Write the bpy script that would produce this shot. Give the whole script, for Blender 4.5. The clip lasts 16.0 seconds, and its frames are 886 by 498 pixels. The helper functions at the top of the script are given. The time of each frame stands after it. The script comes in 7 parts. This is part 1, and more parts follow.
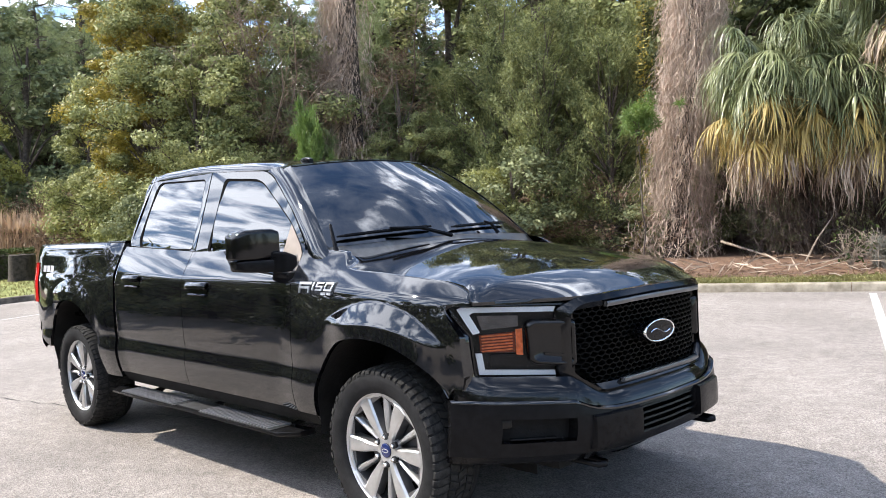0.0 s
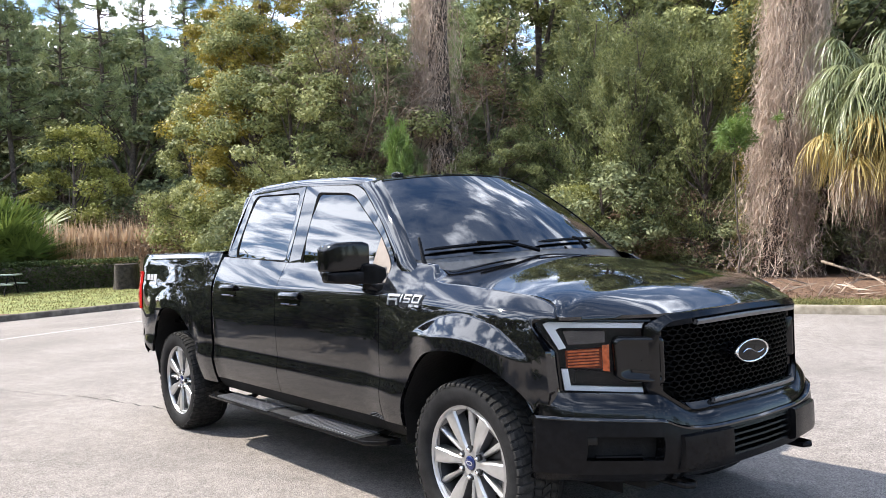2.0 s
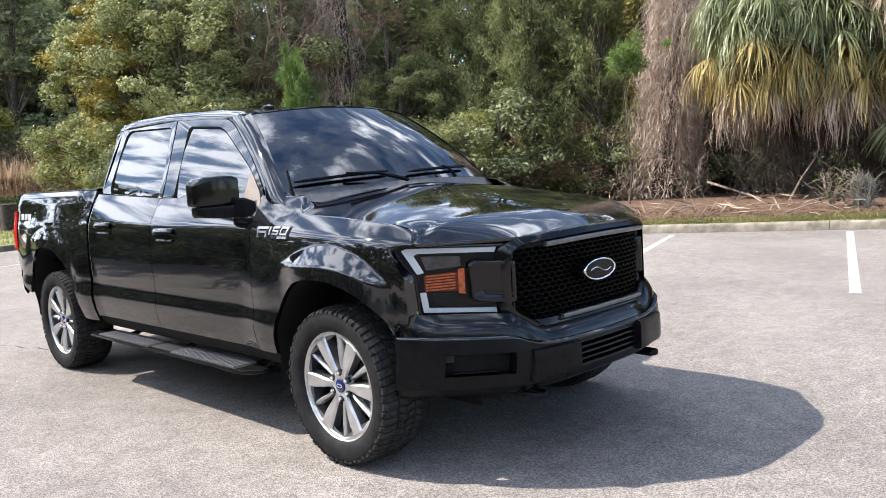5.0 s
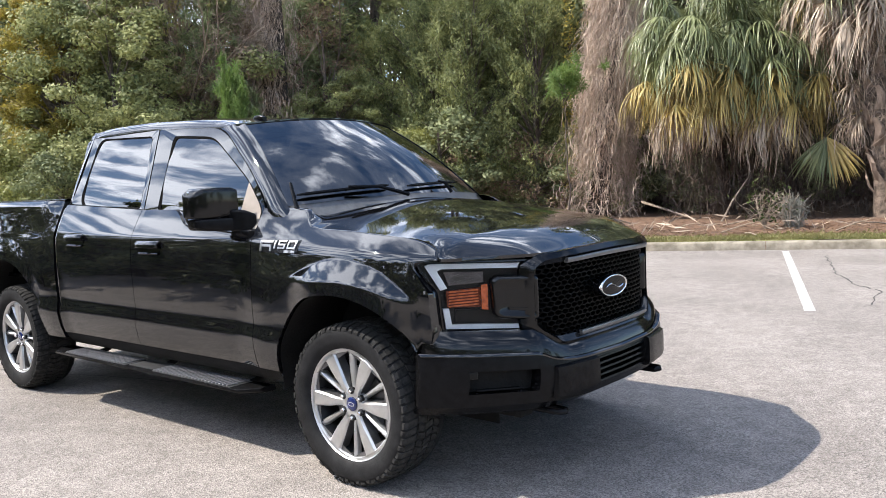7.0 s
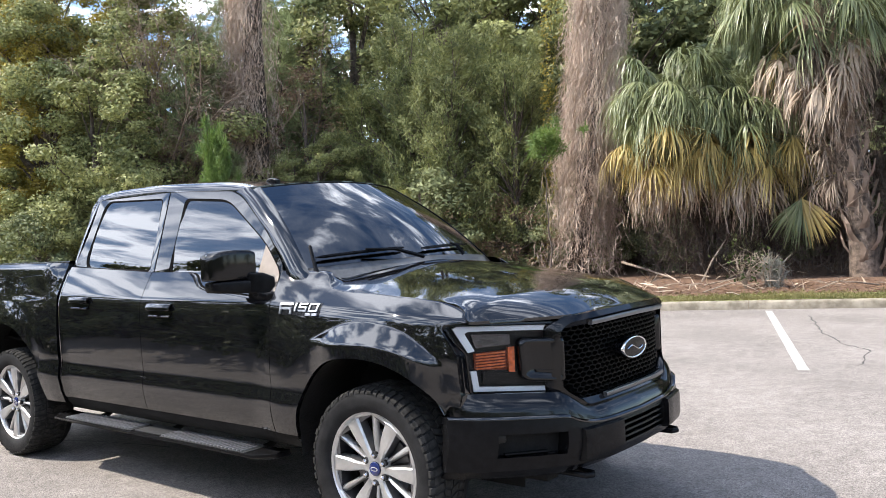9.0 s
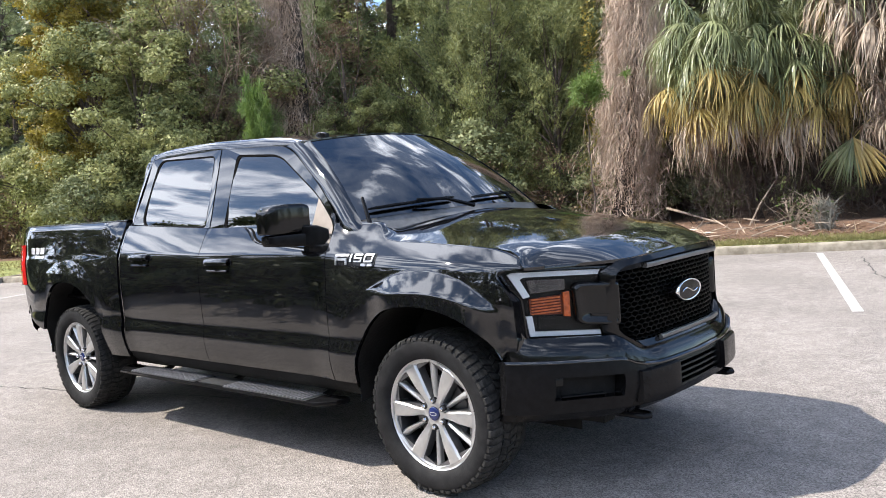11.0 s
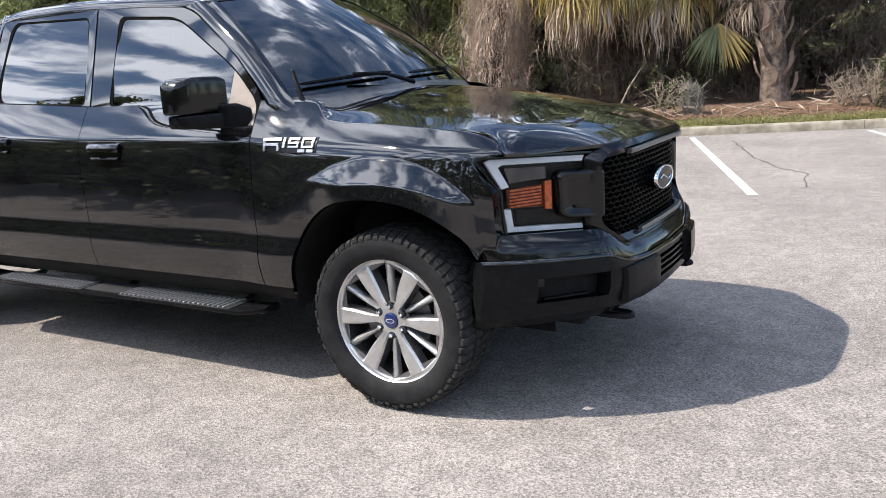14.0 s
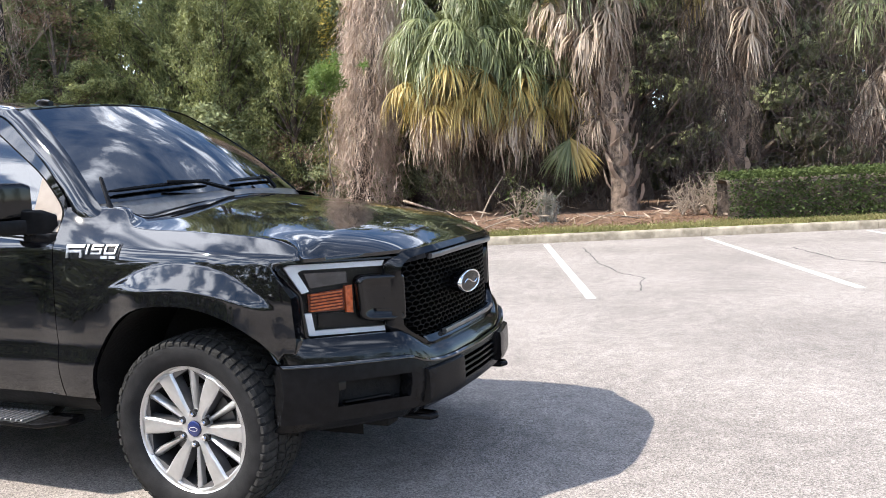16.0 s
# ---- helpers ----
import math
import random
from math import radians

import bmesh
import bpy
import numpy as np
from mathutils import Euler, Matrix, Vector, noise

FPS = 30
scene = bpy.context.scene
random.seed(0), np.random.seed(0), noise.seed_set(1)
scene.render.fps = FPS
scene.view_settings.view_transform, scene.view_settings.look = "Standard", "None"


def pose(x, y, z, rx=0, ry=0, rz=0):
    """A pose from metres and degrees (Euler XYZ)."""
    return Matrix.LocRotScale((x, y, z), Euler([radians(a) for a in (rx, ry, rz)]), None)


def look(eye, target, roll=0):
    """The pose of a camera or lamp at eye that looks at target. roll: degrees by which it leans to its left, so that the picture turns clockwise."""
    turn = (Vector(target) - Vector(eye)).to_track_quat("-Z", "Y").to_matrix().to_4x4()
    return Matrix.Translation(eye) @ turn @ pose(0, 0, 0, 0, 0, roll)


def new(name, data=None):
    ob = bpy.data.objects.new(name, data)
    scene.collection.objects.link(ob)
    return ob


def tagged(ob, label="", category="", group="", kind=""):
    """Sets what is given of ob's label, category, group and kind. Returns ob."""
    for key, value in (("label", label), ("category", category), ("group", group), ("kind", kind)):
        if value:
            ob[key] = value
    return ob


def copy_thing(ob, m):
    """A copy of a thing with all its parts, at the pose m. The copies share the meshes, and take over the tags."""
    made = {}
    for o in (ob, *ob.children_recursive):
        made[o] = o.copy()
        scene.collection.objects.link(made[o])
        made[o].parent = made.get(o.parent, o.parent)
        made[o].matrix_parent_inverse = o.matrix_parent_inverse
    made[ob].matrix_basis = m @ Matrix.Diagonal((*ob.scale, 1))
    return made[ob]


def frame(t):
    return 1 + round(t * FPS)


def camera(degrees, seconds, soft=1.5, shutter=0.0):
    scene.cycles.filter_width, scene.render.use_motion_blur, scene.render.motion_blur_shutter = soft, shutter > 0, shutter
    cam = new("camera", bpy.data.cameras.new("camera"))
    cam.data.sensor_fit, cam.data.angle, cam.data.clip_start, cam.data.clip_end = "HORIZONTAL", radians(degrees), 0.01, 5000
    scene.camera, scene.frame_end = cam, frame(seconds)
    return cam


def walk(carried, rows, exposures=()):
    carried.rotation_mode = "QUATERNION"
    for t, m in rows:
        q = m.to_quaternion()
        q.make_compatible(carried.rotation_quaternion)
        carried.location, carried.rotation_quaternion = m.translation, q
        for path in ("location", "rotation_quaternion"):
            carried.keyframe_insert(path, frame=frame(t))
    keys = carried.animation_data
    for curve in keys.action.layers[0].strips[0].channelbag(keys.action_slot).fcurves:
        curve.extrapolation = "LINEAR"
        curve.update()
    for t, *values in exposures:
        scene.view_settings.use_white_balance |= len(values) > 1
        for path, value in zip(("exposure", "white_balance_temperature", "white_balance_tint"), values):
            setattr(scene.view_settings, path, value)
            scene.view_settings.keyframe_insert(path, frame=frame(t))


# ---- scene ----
cam = camera(56.0, 16.0, soft=0.9)
PATH = [
    (0, (3.012, -3.441, 1.47), (1.581, -2.044, 1.402), -2.9),
    (0.5, (3.025, -3.473, 1.467), (1.576, -2.096, 1.405), -1.9),
    (1, (3.023, -3.491, 1.467), (1.48, -2.22, 1.43), -1.3),
    (1.5, (3.026, -3.471, 1.471), (1.442, -2.249, 1.448), -1.8),
    (2, (3.038, -3.462, 1.464), (1.469, -2.221, 1.442), -2.2),
    (2.5, (3.097, -3.425, 1.465), (1.539, -2.171, 1.438), -3.0),
    (3, (3.17, -3.357, 1.469), (1.627, -2.088, 1.377), -3.6),
    (3.5, (3.229, -3.293, 1.449), (1.734, -1.984, 1.229), -2.9),
    (4, (3.302, -3.255, 1.438), (1.855, -1.895, 1.203), -3.2),
    (4.2, (3.317, -3.234, 1.439), (1.882, -1.858, 1.222), -3.5),
    (6.3, (3.148, -3.672, 1.498), (1.745, -2.26, 1.302), -3.2),
    (6.5, (3.111, -3.642, 1.484), (1.748, -2.192, 1.282), -2.9),
    (7, (2.92, -3.654, 1.474), (1.631, -2.134, 1.302), -2.6),
    (7.5, (2.77, -3.685, 1.489), (1.5, -2.143, 1.394), -1.8),
    (8, (2.735, -3.79, 1.5), (1.536, -2.19, 1.44), -1.2),
    (8.5, (2.723, -3.827, 1.505), (1.55, -2.207, 1.464), -1.5),
    (9, (2.748, -3.831, 1.5), (1.511, -2.26, 1.468), -2.6),
    (11.5, (2.695, -3.899, 1.478), (1.38, -2.407, 1.262), -5.1),
    (12, (2.601, -3.791, 1.473), (1.335, -2.274, 1.165), -5.4),
    (12.5, (2.487, -3.661, 1.474), (1.31, -2.077, 1.148), -6.6),
    (13, (2.386, -3.637, 1.47), (1.261, -2.017, 1.138), -4.7),
    (13.5, (2.149, -3.718, 1.462), (1.062, -2.081, 1.089), -2.6),
    (14, (1.996, -3.759, 1.471), (0.982, -2.091, 1.035), -3.5),
    (14.5, (1.958, -3.783, 1.479), (0.969, -2.094, 1.065), -5.5),
    (15, (1.961, -3.78, 1.482), (0.992, -2.065, 1.141), -6.2),
    (15.5, (2.081, -3.724, 1.466), (1.196, -1.951, 1.197), -4.7),
    (16, (2.334, -3.697, 1.455), (1.565, -1.861, 1.257), -2.8),
]
EXPOSURES = [(0, 0.82), (1.5, 0.80), (2.5, 0.84), (3, 0.72), (3.5, 0.72), (4, 0.72), (6.5, 0.70), (9, 0.76), (11.5, 0.75), (12.5, 0.61), (14.5, 0.60), (15, 0.66), (15.5, 0.84), (16, 0.95)]
walk(cam, [(t, look(eye, target, roll)) for t, eye, target, roll in PATH], EXPOSURES)

# ---- world, sun, exposure ----
SUN_TO = Vector((-0.68, -0.47, 1.0)).normalized()
world = bpy.data.worlds.new("world")
scene.world = world
world.use_nodes = True
wn, wl = world.node_tree.nodes, world.node_tree.links
wn.clear()
w_out = wn.new("ShaderNodeOutputWorld")
w_bg = wn.new("ShaderNodeBackground")
w_sky = wn.new("ShaderNodeTexSky")
w_sky.sky_type = "NISHITA"
w_sky.sun_disc = False
w_sky.sun_elevation = math.asin(SUN_TO.z)
w_sky.sun_rotation = math.atan2(SUN_TO.x, SUN_TO.y)
w_sky.air_density, w_sky.dust_density, w_sky.ozone_density = 1.0, 0.15, 5.0
w_bg.inputs["Strength"].default_value = 0.15
# broken cloud, on a flat layer above the place
w_tc = wn.new("ShaderNodeTexCoord")
w_sep = wn.new("ShaderNodeSeparateXYZ")
w_max = wn.new("ShaderNodeMath"); w_max.operation = "MAXIMUM"; w_max.inputs[1].default_value = 0.06
w_dx = wn.new("ShaderNodeMath"); w_dx.operation = "DIVIDE"
w_dy = wn.new("ShaderNodeMath"); w_dy.operation = "DIVIDE"
w_com = wn.new("ShaderNodeCombineXYZ")
w_noise = wn.new("ShaderNodeTexNoise")
w_noise.inputs["Scale"].default_value = 3.0
w_noise.inputs["Detail"].default_value = 9.0
w_noise.inputs["Roughness"].default_value = 0.56
w_noise.inputs["Distortion"].default_value = 0.35
w_ramp = wn.new("ShaderNodeValToRGB")
w_ramp.color_ramp.elements[0].position = 0.40
w_veil = w_ramp.color_ramp.elements.new(0.52)
w_veil.color = (0.085, 0.085, 0.085, 1)
w_ramp.color_ramp.elements[2].position = 0.64
w_mix = wn.new("ShaderNodeMixRGB")
w_mix.inputs[2].default_value = (20.0, 21.0, 23.5, 1)
wl.new(w_tc.outputs["Generated"], w_sep.inputs[0])
wl.new(w_sep.outputs["Z"], w_max.inputs[0])
wl.new(w_sep.outputs["X"], w_dx.inputs[0]); wl.new(w_max.outputs[0], w_dx.inputs[1])
wl.new(w_sep.outputs["Y"], w_dy.inputs[0]); wl.new(w_max.outputs[0], w_dy.inputs[1])
wl.new(w_dx.outputs[0], w_com.inputs[0]); wl.new(w_dy.outputs[0], w_com.inputs[1])
wl.new(w_com.outputs[0], w_noise.inputs["Vector"])
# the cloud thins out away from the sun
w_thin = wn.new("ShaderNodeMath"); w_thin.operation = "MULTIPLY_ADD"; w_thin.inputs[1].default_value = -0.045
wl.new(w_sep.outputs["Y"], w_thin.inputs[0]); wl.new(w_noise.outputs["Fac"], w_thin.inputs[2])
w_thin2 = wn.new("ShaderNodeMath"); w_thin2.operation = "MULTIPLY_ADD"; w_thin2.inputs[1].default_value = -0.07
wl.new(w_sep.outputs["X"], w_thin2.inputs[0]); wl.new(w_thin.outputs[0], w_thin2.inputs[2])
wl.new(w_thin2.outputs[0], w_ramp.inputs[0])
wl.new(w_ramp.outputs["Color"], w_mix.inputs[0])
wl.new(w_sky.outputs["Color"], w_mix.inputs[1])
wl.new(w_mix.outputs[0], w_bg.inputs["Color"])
wl.new(w_bg.outputs[0], w_out.inputs[0])

sun_data = bpy.data.lights.new("sun", "SUN")
sun_data.energy, sun_data.angle, sun_data.color = 5.2, radians(0.6), (1.0, 0.925, 0.82)
sun = new("sun", sun_data)
sun.matrix_world = look(SUN_TO * 60, (0, 0, 0))


# ---- materials ----
def mat(name, color, rough=0.5, metal=0.0, var=0.0, scale=8.0, bump=0.0, bump_scale=60.0, coat=0.0, ior=1.5,
        spec=0.5, color2=None, island=False, obj_rand=False, trans=0.0, detail=6.0):
    """Principled material with large and fine variation."""
    m = bpy.data.materials.new(name)
    m.use_nodes = True
    n, l = m.node_tree.nodes, m.node_tree.links
    b = n["Principled BSDF"]
    b.inputs["Base Color"].default_value = (*color, 1)
    b.inputs["Roughness"].default_value = rough
    b.inputs["Metallic"].default_value = metal
    b.inputs["IOR"].default_value = ior
    b.inputs["Specular IOR Level"].default_value = spec
    b.inputs["Coat Weight"].default_value = coat
    b.inputs["Coat Roughness"].default_value = 0.035
    src = None
    tc = n.new("ShaderNodeTexCoord")
    if var or color2:
        c2 = color2 or tuple(min(1, c * (1 + var)) for c in color)
        c1 = color if color2 else tuple(c * (1 - var) for c in color)
        mix = n.new("ShaderNodeMixRGB")
        mix.inputs[1].default_value, mix.inputs[2].default_value = (*c1, 1), (*c2, 1)
        nz = n.new("ShaderNodeTexNoise")
        nz.inputs["Scale"].default_value, nz.inputs["Detail"].default_value = scale, detail
        nz.inputs["Roughness"].default_value = 0.6
        l.new(tc.outputs["Object"], nz.inputs["Vector"])
        rp = n.new("ShaderNodeValToRGB")
        rp.color_ramp.elements[0].position, rp.color_ramp.elements[1].position = 0.36, 0.66
        l.new(nz.outputs["Fac"], rp.inputs[0])
        fac = rp.outputs["Color"]
        if island or obj_rand:
            if island:
                rnd = n.new("ShaderNodeNewGeometry").outputs["Random Per Island"]
            else:
                rnd = n.new("ShaderNodeObjectInfo").outputs["Random"]
            av = n.new("ShaderNodeMixRGB")
            av.inputs[0].default_value = 0.55
            l.new(fac, av.inputs[1])
            l.new(rnd, av.inputs[2])
            fac = av.outputs[0]
        l.new(fac, mix.inputs[0])
        l.new(mix.outputs[0], b.inputs["Base Color"])
        src = mix.outputs[0]
    if bump:
        nb = n.new("ShaderNodeTexNoise")
        nb.inputs["Scale"].default_value, nb.inputs["Detail"].default_value = bump_scale, 8.0
        l.new(tc.outputs["Object"], nb.inputs["Vector"])
        bp = n.new("ShaderNodeBump")
        bp.inputs["Strength"].default_value, bp.inputs["Distance"].default_value = bump, 0.02
        l.new(nb.outputs["Fac"], bp.inputs["Height"])
        l.new(bp.outputs[0], b.inputs["Normal"])
    if trans:
        t = n.new("ShaderNodeBsdfTranslucent")
        t.inputs["Color"].default_value = (*[min(1, c * 1.6) for c in color], 1)
        if src:
            l.new(src, t.inputs["Color"])
        ms = n.new("ShaderNodeMixShader")
        ms.inputs[0].default_value = trans
        l.new(b.outputs[0], ms.inputs[1])
        l.new(t.outputs[0], ms.inputs[2])
        l.new(ms.outputs[0], n["Material Output"].inputs["Surface"])
    return m


def tinted_glass(name, tint, ior):
    """Pane: clear tint, and the gloss by Fresnel."""
    m = bpy.data.materials.new(name)
    m.use_nodes = True
    n, l = m.node_tree.nodes, m.node_tree.links
    n.remove(n["Principled BSDF"])
    tr = n.new("ShaderNodeBsdfTransparent"); tr.inputs[0].default_value = (*tint, 1)
    gl = n.new("ShaderNodeBsdfGlossy"); gl.inputs["Roughness"].default_value = 0.004
    fr = n.new("ShaderNodeFresnel"); fr.inputs[0].default_value = ior
    ms = n.new("ShaderNodeMixShader")
    l.new(fr.outputs[0], ms.inputs[0]); l.new(tr.outputs[0], ms.inputs[1]); l.new(gl.outputs[0], ms.inputs[2])
    l.new(ms.outputs[0], n["Material Output"].inputs["Surface"])
    return m


def asphalt_mat():
    m = bpy.data.materials.new("asphalt")
    m.use_nodes = True
    n, l = m.node_tree.nodes, m.node_tree.links
    b = n["Principled BSDF"]
    b.inputs["Roughness"].default_value = 0.85
    b.inputs["Specular IOR Level"].default_value = 0.35
    tc = n.new("ShaderNodeTexCoord")

    def noise_(scale, detail=4.0, rough=0.55):
        z = n.new("ShaderNodeTexNoise")
        z.inputs["Scale"].default_value, z.inputs["Detail"].default_value, z.inputs["Roughness"].default_value = scale, detail, rough
        l.new(tc.outputs["Object"], z.inputs["Vector"])
        return z.outputs["Fac"]

    vor = n.new("ShaderNodeTexVoronoi")
    vor.inputs["Scale"].default_value = 150.0
    l.new(tc.outputs["Object"], vor.inputs["Vector"])
    stone = n.new("ShaderNodeValToRGB")
    e = stone.color_ramp.elements
    e[0].position, e[0].color = 0.0, (0.128, 0.116, 0.107, 1)
    e[1].position, e[1].color = 1.0, (0.385, 0.348, 0.321, 1)
    bw = n.new("ShaderNodeSeparateColor")
    l.new(vor.outputs["Color"], bw.inputs[0])
    l.new(bw.outputs[0], stone.inputs[0])
    big = n.new("ShaderNodeValToRGB")
    e = big.color_ramp.elements
    e[0].position, e[0].color = 0.33, (0.74, 0.73, 0.72, 1)
    e[1].position, e[1].color = 0.68, (1.12, 1.11, 1.10, 1)
    l.new(noise_(0.45, 5.0), big.inputs[0])
    mul = n.new("ShaderNodeMixRGB"); mul.blend_type = "MULTIPLY"; mul.inputs[0].default_value = 1.0
    l.new(stone.outputs[0], mul.inputs[1]); l.new(big.outputs[0], mul.inputs[2])
    mid = n.new("ShaderNodeValToRGB")
    e = mid.color_ramp.elements
    e[0].position, e[0].color = 0.38, (0.82, 0.82, 0.82, 1)
    e[1].position, e[1].color = 0.62, (1.06, 1.06, 1.06, 1)
    l.new(noise_(7.0, 6.0, 0.7), mid.inputs[0])
    mul2 = n.new("ShaderNodeMixRGB"); mul2.blend_type = "MULTIPLY"; mul2.inputs[0].default_value = 1.0
    l.new(mul.outputs[0], mul2.inputs[1]); l.new(mid.outputs[0], mul2.inputs[2])
    l.new(mul2.outputs[0], b.inputs["Base Color"])
    bp = n.new("ShaderNodeBump"); bp.inputs["Strength"].default_value, bp.inputs["Distance"].default_value = 0.8, 0.004
    l.new(vor.outputs["Distance"], bp.inputs["Height"])
    l.new(bp.outputs[0], b.inputs["Normal"])
    return m


M_ASPHALT = asphalt_mat()
M_PAINTLINE = mat("road_paint", (0.28, 0.265, 0.25), 0.8, color2=(0.56, 0.545, 0.525), scale=26, bump=0.3, bump_scale=180)
M_CONCRETE = mat("kerb_concrete", (0.16, 0.135, 0.10), 0.9, color2=(0.33, 0.29, 0.225), scale=5, bump=0.4, bump_scale=120)
# naturally dark bark; on two palm trunks its darkness is painted shade
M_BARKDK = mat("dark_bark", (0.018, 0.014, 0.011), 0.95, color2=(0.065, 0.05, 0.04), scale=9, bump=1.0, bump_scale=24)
M_LITTER = mat("needle_litter", (0.075, 0.042, 0.025), 0.9, color2=(0.27, 0.165, 0.10), scale=0.8, island=True)
M_SOIL = mat("pine_straw", (0.07, 0.040, 0.025), 0.95, color2=(0.20, 0.115, 0.07), scale=9, bump=1.0, bump_scale=40, detail=12)
M_TURF = mat("turf", (0.12, 0.15, 0.035), 0.95, color2=(0.29, 0.29, 0.10), scale=3, bump=1.0, bump_scale=70, detail=12)
M_CRACK = mat("crack_tar", (0.045, 0.043, 0.04), 0.9, var=0.3, scale=20)
M_BLACK = mat("black_paint", (0.004, 0.0042, 0.0052), 0.35, coat=1.0, ior=1.5, spec=0.0, var=0.25, scale=3)
M_BLACK.node_tree.nodes["Principled BSDF"].inputs["Coat IOR"].default_value = 1.70
M_SATIN = mat("satin_black_plastic", (0.0065, 0.0065, 0.0072), 0.26, spec=0.13, var=0.3, scale=30, bump=0.05, bump_scale=300)
M_GLOSSPL = mat("gloss_black_plastic", (0.004, 0.004, 0.0045), 0.10, spec=0.42, var=0.2, scale=10)
M_DARK = mat("dark_underbody", (0.010, 0.010, 0.010), 0.8, spec=0.2, var=0.4, scale=6, bump=0.3, bump_scale=60)
M_CABIN = mat("dark_cabin_cloth", (0.012, 0.012, 0.013), 0.85, var=0.3, scale=20)
M_TYRE = mat("tyre_rubber", (0.008, 0.008, 0.009), 0.7, spec=0.2, color2=(0.018, 0.018, 0.019), scale=14, bump=0.12, bump_scale=160)
M_ALU = mat("machined_aluminium", (0.62, 0.62, 0.62), 0.36, metal=0.85, var=0.10, scale=12, bump=0.02, bump_scale=300)
M_ALUDK = mat("grey_wheel_paint", (0.16, 0.16, 0.165), 0.35, metal=0.7, var=0.15, scale=18)
M_CHROME = mat("chrome", (0.82, 0.82, 0.83), 0.08, metal=1.0, var=0.06, scale=12)
M_BADGE = mat("brushed_badge", (0.38, 0.38, 0.39), 0.32, metal=0.9, var=0.15, scale=30)
M_BLUE = mat("blue_enamel", (0.012, 0.022, 0.10), 0.12, coat=0.6, var=0.15, scale=20)
M_EMBLEM = mat("black_enamel", (0.006, 0.006, 0.007), 0.22, spec=0.2, var=0.15, scale=20)
M_LED = mat("white_light_guide", (0.86, 0.88, 0.90), 0.25, var=0.04, scale=10)
M_AMBER = mat("amber_reflector", (0.62, 0.13, 0.03), 0.18, var=0.35, scale=45, coat=0.5)
M_LAMPIN = mat("smoked_lamp_housing", (0.008, 0.0085, 0.009), 0.3, spec=0.3, var=0.4, scale=18)
M_MESH = mat("black_mesh_plastic", (0.0025, 0.0025, 0.0025), 0.45, spec=0.07, var=0.3, scale=30)
# lighter than the tyre: skylight on the tread blocks put into the colour
M_TREAD = mat("dusty_tread_rubber", (0.018, 0.018, 0.018), 0.8, color2=(0.045, 0.044, 0.042), scale=25, spec=0.1, bump=0.2, bump_scale=200)
M_RUBBER = mat("window_rubber", (0.004, 0.004, 0.004), 0.9, spec=0.05, var=0.2, scale=20)
M_BARREL = mat("dark_wheel_barrel", (0.030, 0.030, 0.032), 0.4, metal=0.4, var=0.3, scale=18)
M_BOOT = mat("palm_leaf_base", (0.12, 0.085, 0.062), 0.9, color2=(0.36, 0.265, 0.20), scale=6, bump=0.6, bump_scale=40, obj_rand=True)
M_REFL = mat("lamp_reflector", (0.12, 0.12, 0.125), 0.18, metal=0.8, var=0.4, scale=25)
M_RED = mat("red_lens", (0.50, 0.015, 0.015), 0.10, var=0.3, scale=18, coat=0.6)
M_DECAL = mat("grey_decal", (0.45, 0.45, 0.46), 0.45, var=0.2, scale=30)
M_BEIGE = mat("beige_trim", (0.25, 0.21, 0.18), 0.7, var=0.10, scale=12, bump=0.1, bump_scale=200)
M_STEPPAD = mat("step_tread", (0.045, 0.046, 0.048), 0.45, var=0.35, scale=40, metal=0.3)
M_COWL = mat("grey_cowl_plastic", (0.075, 0.077, 0.080), 0.35, var=0.3, scale=20)
# darker amber behind the ribs: the depth's shade is in the colour
M_AMBERDK = mat("amber_lamp_depth", (0.16, 0.030, 0.010), 0.25, var=0.3, scale=40)
M_STEPRIB = mat("worn_step_rib", (0.26, 0.26, 0.27), 0.40, metal=0.5, var=0.3, scale=40)
M_GLASS = tinted_glass("tinted_glass", (0.035, 0.04, 0.045), 2.2)
M_SHIELD = tinted_glass("windscreen_glass", (0.05, 0.06, 0.065), 2.3)
M_LENS = tinted_glass("lamp_lens", (0.80, 0.81, 0.82), 1.2)
M_BARK = mat("bark", (0.055, 0.042, 0.034), 0.95, color2=(0.16, 0.125, 0.10), scale=9, bump=1.0, bump_scale=24)
M_PALMTRUNK = mat("palm_trunk", (0.05, 0.036, 0.027), 0.95, color2=(0.20, 0.15, 0.115), scale=8, bump=1.0, bump_scale=30)
M_VINE = mat("dry_vine", (0.25, 0.18, 0.135), 0.95, color2=(0.68, 0.54, 0.43), scale=1.2, island=True)
M_LIGHTLEAF = mat("sunlit_bush_leaf", (0.10, 0.115, 0.028), 0.55, color2=(0.42, 0.41, 0.12), scale=1.0, island=True, trans=0.3, spec=0.2)
M_PALMETTO = mat("palmetto_blade", (0.05, 0.085, 0.018), 0.5, color2=(0.24, 0.30, 0.075), scale=1.2, island=True, trans=0.25, spec=0.3)
M_KERBDK = mat("weathered_kerb", (0.09, 0.075, 0.06), 0.9, color2=(0.24, 0.205, 0.165), scale=4, bump=0.4, bump_scale=120)
M_LEAF = mat("broad_leaf", (0.045, 0.065, 0.026), 0.55, color2=(0.50, 0.50, 0.21), scale=0.8, island=True, trans=0.22, spec=0.15)
M_LEAFDK = mat("dark_leaf", (0.034, 0.050, 0.027), 0.55, color2=(0.36, 0.385, 0.19), scale=0.8, island=True, trans=0.20, spec=0.15)
